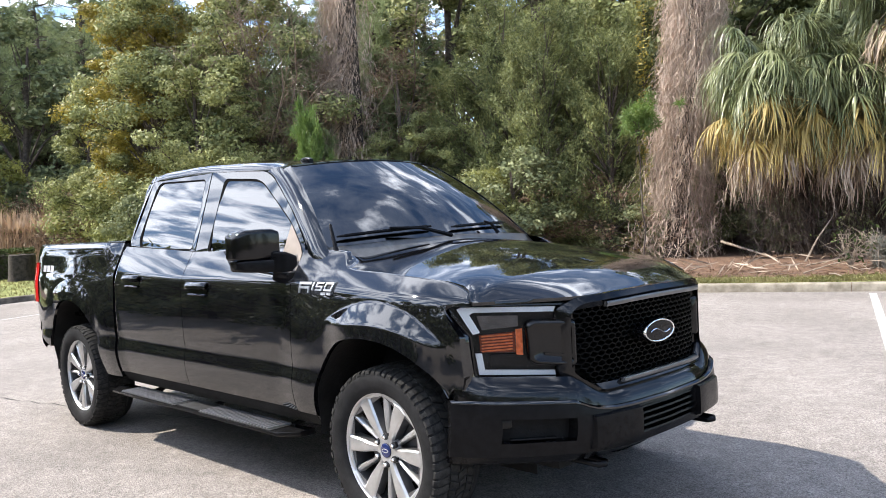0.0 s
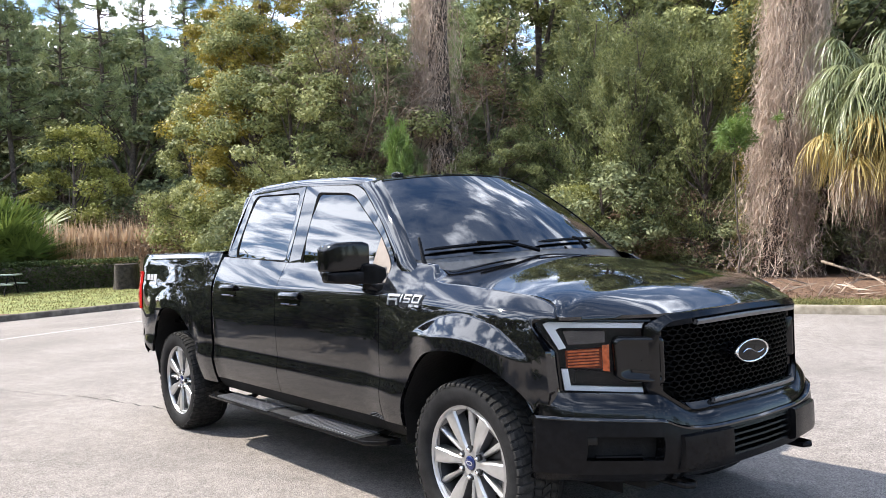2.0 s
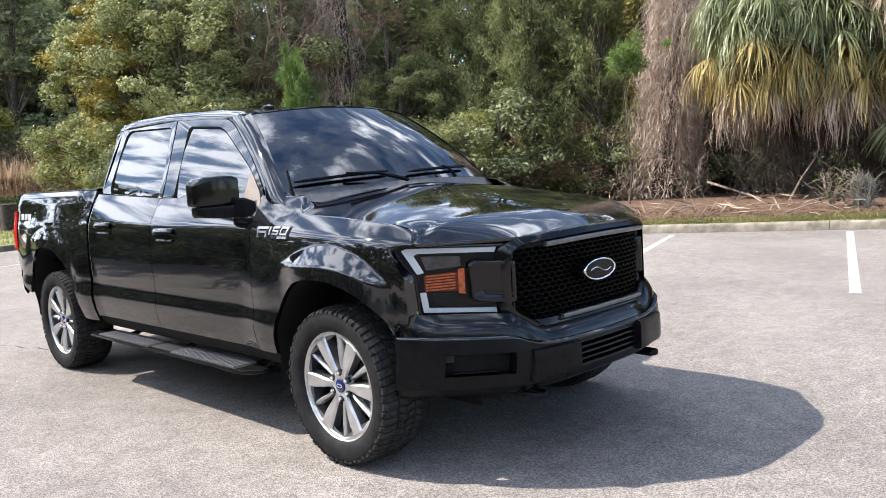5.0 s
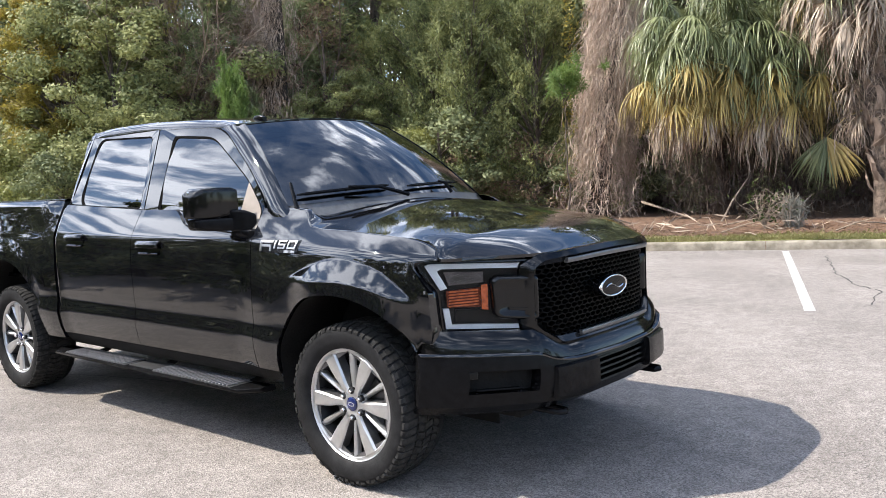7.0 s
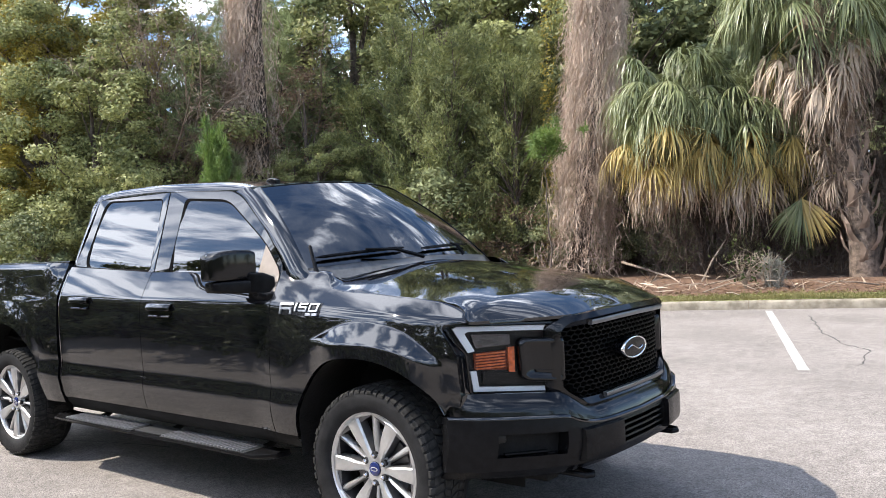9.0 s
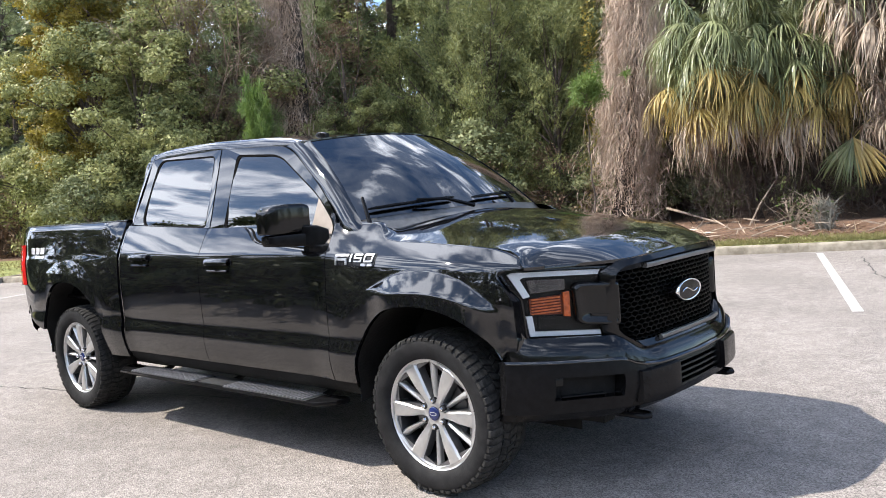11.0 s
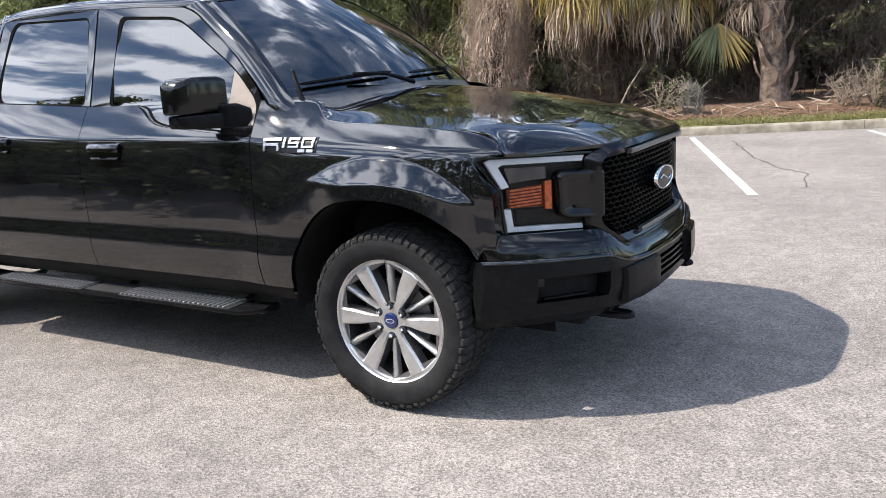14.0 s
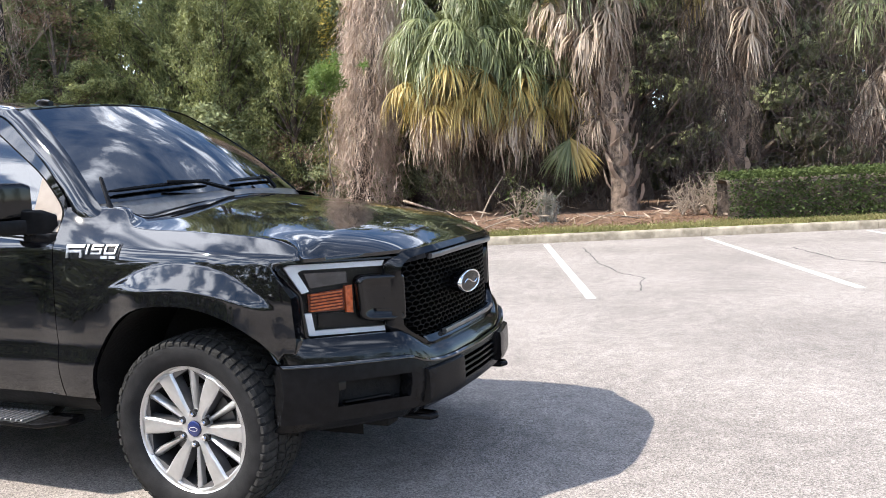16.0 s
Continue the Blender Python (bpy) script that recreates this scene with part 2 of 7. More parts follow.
M_LEAFYL = mat("yellowing_leaf", (0.14, 0.125, 0.022), 0.5, color2=(0.42, 0.33, 0.06), scale=0.7, island=True, trans=0.40)
M_CEDAR = mat("cedar_spray", (0.018, 0.032, 0.012), 0.65, color2=(0.33, 0.35, 0.12), scale=1.1, island=True, trans=0.16)
M_NEEDLE = mat("pine_needle", (0.075, 0.105, 0.045), 0.6, color2=(0.36, 0.41, 0.19), scale=0.7, island=True, trans=0.30)
M_NEEDLEBR = mat("young_pine_needle", (0.07, 0.13, 0.025), 0.55, color2=(0.20, 0.28, 0.07), scale=0.9, island=True, trans=0.35)
M_DEADLEAF = mat("brown_leaf", (0.12, 0.075, 0.045), 0.8, color2=(0.32, 0.22, 0.14), scale=0.8, island=True, trans=0.25)
M_FROND = mat("green_frond", (0.06, 0.085, 0.03), 0.38, color2=(0.33, 0.35, 0.17), scale=1.2, island=True, trans=0.25, spec=0.5)
M_FRONDYL = mat("yellowing_frond", (0.21, 0.15, 0.04), 0.5, color2=(0.64, 0.49, 0.18), scale=1.2, island=True, trans=0.30)
M_FRONDDD = mat("dead_frond", (0.15, 0.105, 0.072), 0.8, color2=(0.74, 0.60, 0.46), scale=1.0, island=True, trans=0.20)
M_DRYGRASS = mat("dry_tall_grass", (0.4, 0.27, 0.17), 0.85, color2=(0.7, 0.53, 0.38), scale=0.8, island=True, trans=0.35)
M_GRASS = mat("grass_blade", (0.10, 0.105, 0.03), 0.7, color2=(0.28, 0.24, 0.10), scale=1.5, island=True, trans=0.3)
M_HEDGE = mat("hedge_leaf", (0.024, 0.040, 0.012), 0.6, color2=(0.115, 0.145, 0.045), scale=1.3, island=True, trans=0.30, spec=0.2)
M_STICK = mat("weathered_wood", (0.15, 0.115, 0.085), 0.9, color2=(0.36, 0.29, 0.225), scale=12, bump=0.6, bump_scale=50)
M_GREYPAINT = mat("painted_bench", (0.20, 0.24, 0.21), 0.6, color2=(0.34, 0.38, 0.34), scale=6)
# dry vine darkened: the canopy's shade is put into the colour
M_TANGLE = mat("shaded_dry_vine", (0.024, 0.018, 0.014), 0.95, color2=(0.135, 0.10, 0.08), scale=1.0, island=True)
M_TWIG = mat("brown_twig", (0.10, 0.072, 0.053), 0.95, color2=(0.38, 0.285, 0.215), scale=1.0, island=True)
M_MOSS = mat("grey_moss", (0.13, 0.125, 0.105), 0.9, color2=(0.28, 0.27, 0.23), scale=2, island=True)


# ---- building helpers ----
def part(name, bm, material, parent=None, label="", smooth=True, sharp=50):
    """Links a bmesh as one mesh object, under a thing or a part."""
    me = bpy.data.meshes.new(name)
    bm.to_mesh(me)
    bm.free()
    if smooth:
        me.shade_smooth()
        me.set_sharp_from_angle(angle=radians(sharp))
    me.materials.append(material)
    ob = new(name, me)
    if parent:
        ob.parent = parent
    if label:
        ob["label"] = label
    return ob


def thing(name, label, category, group="", kind="", m=None):
    ob = new(name)
    ob.empty_display_size = 0.2
    if m is not None:
        ob.matrix_world = m
    return tagged(ob, label, category, group, kind)


def grid(bm, rows, flange=None, closed=False):
    """A skin over rows of points; flange: how far its rim is folded back."""
    vr = [[bm.verts.new(p) for p in r] for r in rows]
    nr, nc = len(vr), len(vr[0])
    for i in range(nr - 1):
        for j in range(nc - (0 if closed else 1)):
            bm.faces.new((vr[i][j], vr[i][(j + 1) % nc], vr[i + 1][(j + 1) % nc], vr[i + 1][j]))
    if flange is not None:
        rim = [vr[0][j] for j in range(nc)] + [vr[i][-1] for i in range(1, nr)] + [vr[-1][j] for j in range(nc - 2, -1, -1)] + [vr[i][0] for i in range(nr - 2, 0, -1)]
        back = [bm.verts.new(v.co + Vector(flange)) for v in rim]
        for k in range(len(rim)):
            q = (k + 1) % len(rim)
            f = bm.faces.new((rim[k], back[k], back[q], rim[q]))
            f.smooth = False
    return vr


def skin(rows, flange=None, closed=False):
    bm = bmesh.new()
    grid(bm, rows, flange, closed)
    bmesh.ops.remove_doubles(bm, verts=bm.verts, dist=1e-5)
    return bm


def ring(outer, inner, fold=None):
    """A band between two loops of as many points; fold: its edges fold back by this."""
    bm = bmesh.new()
    n = len(outer)
    a = [bm.verts.new(p) for p in outer]
    b = [bm.verts.new(p) for p in inner]
    for k in range(n):
        q = (k + 1) % n
        bm.faces.new((a[k], a[q], b[q], b[k]))
    if fold is not None:
        for loop in (a, b):
            c = [bm.verts.new(v.co + Vector(fold)) for v in loop]
            for k in range(n):
                q = (k + 1) % n
                bm.faces.new((loop[k], loop[q], c[q], c[k]))
    return bm


def box(lo, hi, bevel=0.0, seg=2):
    bm = bmesh.new()
    bmesh.ops.create_cube(bm, size=1)
    lo, hi = Vector(lo), Vector(hi)
    for v in bm.verts:
        v.co = Vector((lo[i] + (v.co[i] + 0.5) * (hi[i] - lo[i]) for i in range(3)))
    if bevel:
        bmesh.ops.bevel(bm, geom=bm.edges[:], offset=bevel, segments=seg, affect="EDGES", profile=0.6)
    return bm


def prism(loop, direction, bevel=0.0, seg=2):
    """A solid from a flat loop of points, pushed along a direction."""
    bm = bmesh.new()
    f = bm.faces.new([bm.verts.new(p) for p in loop])
    r = bmesh.ops.extrude_face_region(bm, geom=[f])
    bmesh.ops.translate(bm, verts=[g for g in r["geom"] if isinstance(g, bmesh.types.BMVert)], vec=Vector(direction))
    bmesh.ops.recalc_face_normals(bm, faces=bm.faces[:])
    if bevel:
        bmesh.ops.bevel(bm, geom=bm.edges[:], offset=bevel, segments=seg, affect="EDGES", profile=0.6)
    return bm


def tube_into(bm, path, radii, sides=8, cap=True):
    rows = []
    for i, p in enumerate(path):
        p = Vector(p)
        d = (Vector(path[min(i + 1, len(path) - 1)]) - Vector(path[max(i - 1, 0)])).normalized()
        a = d.orthogonal().normalized() if abs(d.z) > 0.9 else d.cross(Vector((0, 0, 1))).normalized()
        b = d.cross(a)
        r = radii[i] if isinstance(radii, (list, tuple)) else radii
        rows.append([bm.verts.new(p + (a * math.cos(t) + b * math.sin(t)) * r) for t in [2 * math.pi * k / sides for k in range(sides)]])
    for i in range(len(rows) - 1):
        for j in range(sides):
            bm.faces.new((rows[i][j], rows[i][(j + 1) % sides], rows[i + 1][(j + 1) % sides], rows[i + 1][j]))
    if cap:
        bm.faces.new(rows[0][::-1])
        bm.faces.new(rows[-1])


def tube(path, radii, sides=8):
    bm = bmesh.new()
    tube_into(bm, path, radii, sides)
    return bm


def rounded(loop, r, n=4):
    """The loop of 2D points with its corners rounded."""
    out = []
    k = len(loop)
    for i in range(k):
        p, a, b = Vector(loop[i]), Vector(loop[i - 1]), Vector(loop[(i + 1) % k])
        rr = r[i] if isinstance(r, (list, tuple)) else r
        da, db = (a - p), (b - p)
        rr = min(rr, da.length * 0.45, db.length * 0.45)
        s, e = p + da.normalized() * rr, p + db.normalized() * rr
        for j in range(n + 1):
            t = j / n
            out.append(s * (1 - t) ** 2 + p * 2 * t * (1 - t) + e * t ** 2)
    return out


def lerp_table(x, xs, ys):
    return float(np.interp(x, xs, ys))


def quads(name, C, U, V, material, parent=None, mid=0.0, N=None):
    """Many small leaves: centres C, half axes U and V (n x 3 arrays), as folded diamonds."""
    C, U, V = (np.asarray(a, dtype=np.float32) for a in (C, U, V))
    n = len(C)
    co = np.stack((C - U, C - V + U * mid, C + U, C + V + U * mid), axis=1).reshape(-1, 3)
    me = bpy.data.meshes.new(name)
    me.vertices.add(4 * n)
    me.vertices.foreach_set("co", co.ravel())
    me.loops.add(4 * n)
    me.loops.foreach_set("vertex_index", np.arange(4 * n, dtype=np.int32))
    me.polygons.add(n)
    me.polygons.foreach_set("loop_start", np.arange(0, 4 * n, 4, dtype=np.int32))
    me.update(calc_edges=True)
    me.validate()
    me.materials.append(material)
    ob = new(name, me)
    if parent:
        ob.parent = parent
    return ob


# ---- the lot: ground, kerbs, lines ----
LOT = pose(-1.7, 10.65, 0, 0, 0, 19.5)      # origin on the back kerb's foot, x along it, y away from the lot


def lot(u, v, z=0.0):
    return LOT @ Vector((u, v, z))


def ground_height(u, v):
    """The rise of the verge behind the kerbs."""
    d = max(v, -18.6 - u)
    if d < 0.15:
        return 0.0
    return 0.13 + 0.10 * min(1, (d - 0.15) / 3.0) + 0.03 * noise.noise(Vector((u * 0.6, v * 0.6, 3)))


bm = bmesh.new()
us = [-400, -200, -90, -60, -45] + [-40 + i * 0.8 for i in range(84)] + [30, 45, 60, 90, 200, 400]
vs = [-400, -200, -90, -60, -45, -30, -20, -12, -6, -3, -1, 0.0, 0.149, 0.1505] + [0.5 + i * 0.5 for i in range(24)] + [14, 17, 20, 26, 34, 45, 60, 90, 200, 400]
us = sorted(us + [-18.7505, -18.749, -18.6])
grid(bm, [[lot(u, v, ground_height(u, v) - 0.012) for u in us] for v in vs])
ground = tagged(part("ground", bm, M_SOIL), "brown pine straw and bare soil under the trees", "ground", kind="structure")

bm = bmesh.new()
grid(bm, [[lot(u, v) for u in (-18.62, -14, -9, -4, 0, 5, 12, 25, 60)] for v in (-60, -30, -15, -8, -4, -1, 0.0)])
parking = tagged(part("road", bm, M_ASPHALT), "pale worn asphalt of a parking lot", "road", kind="structure")


def kerb_piece(length):
    """Rounded kerb along x, its foot at y = 0."""
    prof = [(0, 0), (0.012, 0.105), (0.03, 0.135), (0.055, 0.145), (0.145, 0.145), (0.155, 0.13), (0.155, 0.0)]
    bm = bmesh.new()
    rows = [[(x, y, z) for y, z in prof] for x in (0.004, 0.012, length * 0.25, length * 0.5, length * 0.75, length - 0.012, length - 0.004)]
    grid(bm, rows)
    bm.faces.new([bm.verts.new(p) for p in rows[0]])
    bm.faces.new([bm.verts.new(p) for p in rows[-1]][::-1])
    return bm


kerb_back = tagged(new("kerb"), "pale concrete kerb along the back of the lot", "kerb", kind="structure")
first = None
for k in range(-6, 9):
    if first is None:
        first = part("kerb_stone", kerb_piece(3.05), M_CONCRETE, kerb_back)
        o = first
    else:
        o = new("kerb_stone", first.data)
        o.parent = kerb_back
    o.matrix_basis = LOT @ pose(k * 3.05 - 0.3, 0, 0)
kerb_left = tagged(new("kerb"), "dark concrete kerb beside a grass island", "kerb", kind="structure")
for k in range(12):
    if k == 0:
        dark_stone = first.data.copy()
        dark_stone.materials[0] = M_KERBDK
    o = new("kerb_stone", dark_stone)
    o.parent = kerb_left
    o.matrix_basis = LOT @ pose(-18.6, 0.15 - 3.05 * k, 0, 0, 0, 0) @ pose(0, 0, 0, 0, 0, 180) @ pose(0, 0, 0, 0, 0, -90) @ pose(-3.05 * 0, 0, 0)


def stripe(u0, v0, u1, v1, w=0.105):
    d = Vector((u1 - u0, v1 - v0)).normalized()
    s = Vector((-d.y, d.x)) * w / 2
    bm = bmesh.new()
    n = 40
    ed = []
    for k in range(n + 1):
        t = k / n
        p = Vector((u0 + (u1 - u0) * t, v0 + (v1 - v0) * t))
        ja, jb = 1 + 0.12 * noise.noise(Vector((t * 30, u0, 1))), 1 + 0.12 * noise.noise(Vector((t * 30, u0, 7)))
        ed.append([lot(*(p + s * ja), 0.004), lot(*(p - s * jb), 0.004)])
    grid(bm, ed)
    return bm


for u0 in (-2.75, 0.0, 2.75, 5.5, 8.25):
    tagged(part("parking_line", stripe(u0, -0.30, u0 + 0.05, -6.2), M_PAINTLINE), "worn white painted parking line", "road marking", group="parking lines", kind="structure")
tagged(part("parking_line", stripe(-14.6, -8.5, -15.2, 0.2, 0.09), M_PAINTLINE), "faded white painted line", "road marking", group="parking lines", kind="structure")


def crack(points, w, seed):
    rnd = random.Random(seed)
    rows = []
    for a, b in zip(points[:-1], points[1:]):
        for k in range(8):
            t = k / 8
            p = Vector(a).lerp(Vector(b), t)
            p += Vector((rnd.uniform(-1, 1), rnd.uniform(-1, 1))) * 0.035
            ww = w * rnd.uniform(0.4, 1.2)
            rows.append([(p.x - ww * 0.5, p.y - ww * 0.7, 0.003), (p.x + ww * 0.5, p.y + ww * 0.7, 0.003)])
    return skin(rows)


for i, (pts, w) in enumerate([
        ([(-0.85, 9.9), (-0.45, 8.7), (-0.16, 7.84), (0.37, 6.75), (0.71, 6.35), (0.84, 5.1)], 0.016),
        ([(2.4, 9.6), (2.9, 8.2), (3.7, 7.6)], 0.025),
        ([(-8.5, -2.0), (-6.66, -1.48), (-5.84, -1.08), (-4.7, -0.78), (-3.0, -0.3), (-1.4, 0.5)], 0.014)]):
    tagged(part("crack", crack(pts, w, i), M_CRACK), "dark crack in the asphalt", "crack", kind="structure")


# ---- the pickup truck ----
truck = thing("pickup_truck", "glossy black crew-cab pickup truck parked on the asphalt", "pickup truck")
WHEELBASE, HUB_Z = 3.68, 0.40

_zs = np.linspace(0.30, 1.55, 500)


def smooth_profile(knots, sigma=0.008):
    z, y = zip(*knots)
    v = np.interp(_zs, z, y)
    k = np.exp(-0.5 * (np.arange(-60, 61) * (_zs[1] - _zs[0]) / sigma) ** 2)
    return np.convolve(np.pad(v, 60, mode="edge"), k / k.sum(), "valid")


_low = [(0.30, 0.84), (0.40, 0.890), (0.47, 0.922), (0.55, 0.950), (0.62, 0.965), (0.66, 0.968), (0.68, 0.967), (0.735, 0.9585), (0.755, 0.9585), (0.80, 0.9645),
        (0.88, 0.9695), (0.95, 0.9725), (1.00, 0.973), (1.06, 0.971), (1.12, 0.9675), (1.165, 0.963)]
CABSIDE = smooth_profile(_low + [(1.182, 0.958), (1.24, 0.926), (1.29, 0.897), (1.335, 0.869), (1.42, 0.82)])
BEDSIDE = smooth_profile(_low + [(1.20, 0.953), (1.25, 0.947), (1.34, 0.938), (1.40, 0.922), (1.44, 0.892), (1.5, 0.84)])


def soft_table(x, xs, ys, w=0.035):
    """The table's value at x, its corners rounded."""
    return sum(lerp_table(x + w * k, xs, ys) for k in (-1, -0.66, -0.33, 0, 0.33, 0.66, 1)) / 7


FENDER_TOP = np.polyfit([-0.72, -0.37, 0.0, 0.3, 0.57], [1.352, 1.322, 1.268, 1.224, 1.168], 3)
HOOD_EDGE = np.polyfit([-0.72, -0.37, 0.1, 0.57], [0.862, 0.805, 0.83, 0.862], 3)


def belt(x):
    """Height of the body's upper edge: drops under the front window."""
    if -1.52 < x < -0.69:
        return soft_table(x, [-1.53, -1.47, -1.38, -1.28, -0.69], [1.350, 1.328, 1.264, 1.244, 1.192], 0.03)
    if x >= -0.69:
        return hood_cut(x)
    return shoulder(x)


def hood_cut(x):
    """Height of the shut line between hood and fender."""
    return soft_table(x, [-0.72, -0.46, -0.405, -0.315, -0.22, 0.0, 0.22, 0.384, 0.46, 0.505, 0.545, 0.58], [1.352, 1.345, 1.335, 1.262, 1.247, 1.236, 1.218, 1.199, 1.182, 1.160, 1.118, 1.110], 0.012)


def shoulder(x):
    """Height by which the side's curve is laid out."""
    if x > -0.72:
        return float(np.polyval(FENDER_TOP, min(x, 0.6)))
    return lerp_table(x, [-4.7, -2.94, -2.93, -1.88, -0.72, -0.37, 0.0, 0.3, 0.57], [1.425, 1.43, 1.40, 1.352, 1.352, 1.318, 1.245, 1.178, 1.118])


def edge_y(x):
    return float(np.polyval(HOOD_EDGE, min(0.6, max(-0.72, x))))


FLARE_U = [-0.36, -0.289, -0.215, -0.137, -0.05, 0.036, 0.14, 0.246, 0.31, 0.366, 0.43]
FLARE_HI = [1.010, 1.040, 1.073, 1.098, 1.113, 1.117, 1.106, 1.076, 1.044, 1.003, 0.945]
FLARE_LO = [1.009, 1.014, 1.001, 0.998, 1.003, 1.006, 1.000, 0.980, 0.960, 0.939, 0.940]


def flare(x, z):
    """Bulge of the wheel-arch flares: a wide soft swelling and a sloping shelf over the wheel."""
    d = 0.0
    for cx, lift, slope in ((0.0, 0.0, 0.52), (-WHEELBASE, 0.055, 0.24)):
        n = 2.5
        dx, dz = abs(x - cx) / 1.02, abs(z - HUB_Z) / (1.04 if cx == 0 else 1.12)
        rho = (dx ** n + dz ** n) ** (1 / n)
        t = min(1, max(0, (0.588 + 0.30 - rho) / 0.30))
        e = 0.032 * t * t * (3 - 2 * t)
        u = x - cx
        if -0.36 < u < 0.43:
            hi, lo = soft_table(u, FLARE_U, FLARE_HI, 0.03) + lift, soft_table(u, FLARE_U, FLARE_LO, 0.03) + lift
            q = min(1, max(0, (hi - z) / (hi - lo)))
            k = 0.07
            q = q * q / (2 * k) if q < k else 1 - k - (1 - q) ** 2 / (2 * k) + k / 2 if q > 1 - k else q - k / 2
            e += slope * (hi - lo) * q
        d = max(d, e)
    return d


def side_y(x, z):
    """Half width of the body at x and z."""
    if x < -2.925:
        y = float(np.interp(z, _zs, BEDSIDE))
        if x > -3.14 and z > 1.10:
            # the front end of the bed leans in towards the cab
            t = (x + 3.14) / 0.215
            zz = 1.10 + (z - 1.10) * 0.235 / max(0.01, shoulder(-2.92) - 1.10)
            y += (float(np.interp(zz, _zs, CABSIDE)) - y) * t * t * (3 - 2 * t)
        y -= 0.05 * max(0, (-4.35 - x) / 0.3) ** 2
    else:
        zc, zt = 1.10, shoulder(x)
        zz = z if z <= zc else zc + (z - zc) * (1.335 - zc) / max(0.01, zt - zc)
        y = float(np.interp(zz, _zs, CABSIDE))
        if x > -0.72 and z > zc:
            t = (z - zc) / max(0.01, zt - zc)
            y += (edge_y(x) - 0.862) * t * t
        if x > 0.1:
            y -= 0.40 * (x - 0.1) ** 2
    return y + flare(x, z)


ARCH_A, ARCH_B, ARCH_N = 0.515, 0.545, 2.3


def arch_z(x, cx, b):
    d = abs(x - cx) / ARCH_A
    return HUB_Z + b * (1 - d ** ARCH_N) ** (1 / ARCH_N) if d < 1 else 0.0


def body_panel(s, front, rear, low, high, arch=None, cols=46, rows=64, b=ARCH_B):
    """A panel of the side. front, rear: x at the height z; low, high: z at x."""
    xs = np.linspace(0, 1, cols)
    if arch is not None:
        th = np.linspace(-math.pi / 2, math.pi / 2, 41)
        ax = arch + ARCH_A * np.sin(th)
        x0, x1 = rear(0.8), front(0.8)
        ax = ax[(ax > x0 + 0.01) & (ax < x1 - 0.01)]
        ext = [x for x in np.linspace(x0, x1, 30) if abs(x - arch) > ARCH_A + 0.012]
        xs = np.unique(np.concatenate((ax, ext, [x0, x1])))
        xs = (xs - x0) / (x1 - x0)
    out = []
    for u in xs:
        xm = rear(0.8) + (front(0.8) - rear(0.8)) * u
        zl = max(low(xm), arch_z(xm, arch, b) if arch is not None else 0)
        zh = high(xm)
        col = []
        for k in range(rows + 1):
            z = zl + (zh - zl) * k / rows
            x = rear(z) + (front(z) - rear(z)) * u if arch is None else xm
            if arch is not None and xm > 0.30:
                x = 0.30 + (xm - 0.30) * (front(z) - 0.30) / (front(0.8) - 0.30)
            col.append((x, s * side_y(x, z), z))
        out.append(col)
    return skin(out, flange=(0, -s * 0.035, 0))


def sill(x):
    return 0.505


DOOR_GAP = lambda z: -0.690 - 0.02 * (0.9 - z) ** 2
MID_GAP = lambda z: -1.905 - 0.045 * max(0, 0.9 - z)
REAR_GAP = lambda z: -2.888 - 0.05 * max(0, 0.9 - z)
BED_FRONT = lambda z: -2.935 - 0.02 * max(0, 0.9 - z)
FENDER_FRONT = lambda z: lerp_table(z, [0.70, 0.76, 0.79, 0.965, 1.085, 1.104, 1.110, 1.15, 1.18], [0.50, 0.515, 0.522, 0.512, 0.430, 0.425, 0.545, 0.518, 0.49])
G = 0.0022
for s, side in ((-1, "near"), (1, "far")):
    fd = part("front_door", body_panel(s, lambda z: DOOR_GAP(z) - G, lambda z: MID_GAP(z) + G, sill, belt), M_BLACK, truck)
    rd = part("rear_door", body_panel(s, lambda z: MID_GAP(z) - G, lambda z: REAR_GAP(z) + G, sill, belt), M_BLACK, truck)
    part("front_fender", body_panel(s, FENDER_FRONT, lambda z: DOOR_GAP(z) + G, lambda x: 0.505 if x < 0 else 0.70 if x < 0.47 else 0.74, belt, 0.0), M_BLACK, truck)
    part("bed_side", body_panel(s, lambda z: BED_FRONT(z) if z > 0.6 else BED_FRONT(0.6), lambda z: -4.60, lambda x: 0.46 if x > -3.7 else 0.60 + max(0, -4.2 - x) * 0.35, belt, -WHEELBASE, b=0.60), M_BLACK, truck)


def face_to(bm, way):
    """Turns all faces to look that way."""
    bm.normal_update()
    for f in bm.faces:
        if f.normal.dot(Vector(way)) < 0:
            f.normal_flip()
    return bm


def gh_y(z):
    """Half width of the glasshouse at z."""
    d = z - 1.335
    if d < 0:
        return 0.862 - 0.60 * d
    return 0.862 - 0.30 * d - 0.20 * d * d


def on_side(s, loop, off=0.0):
    return [(p[0], s * (gh_y(p[1]) + off), p[1]) for p in loop]


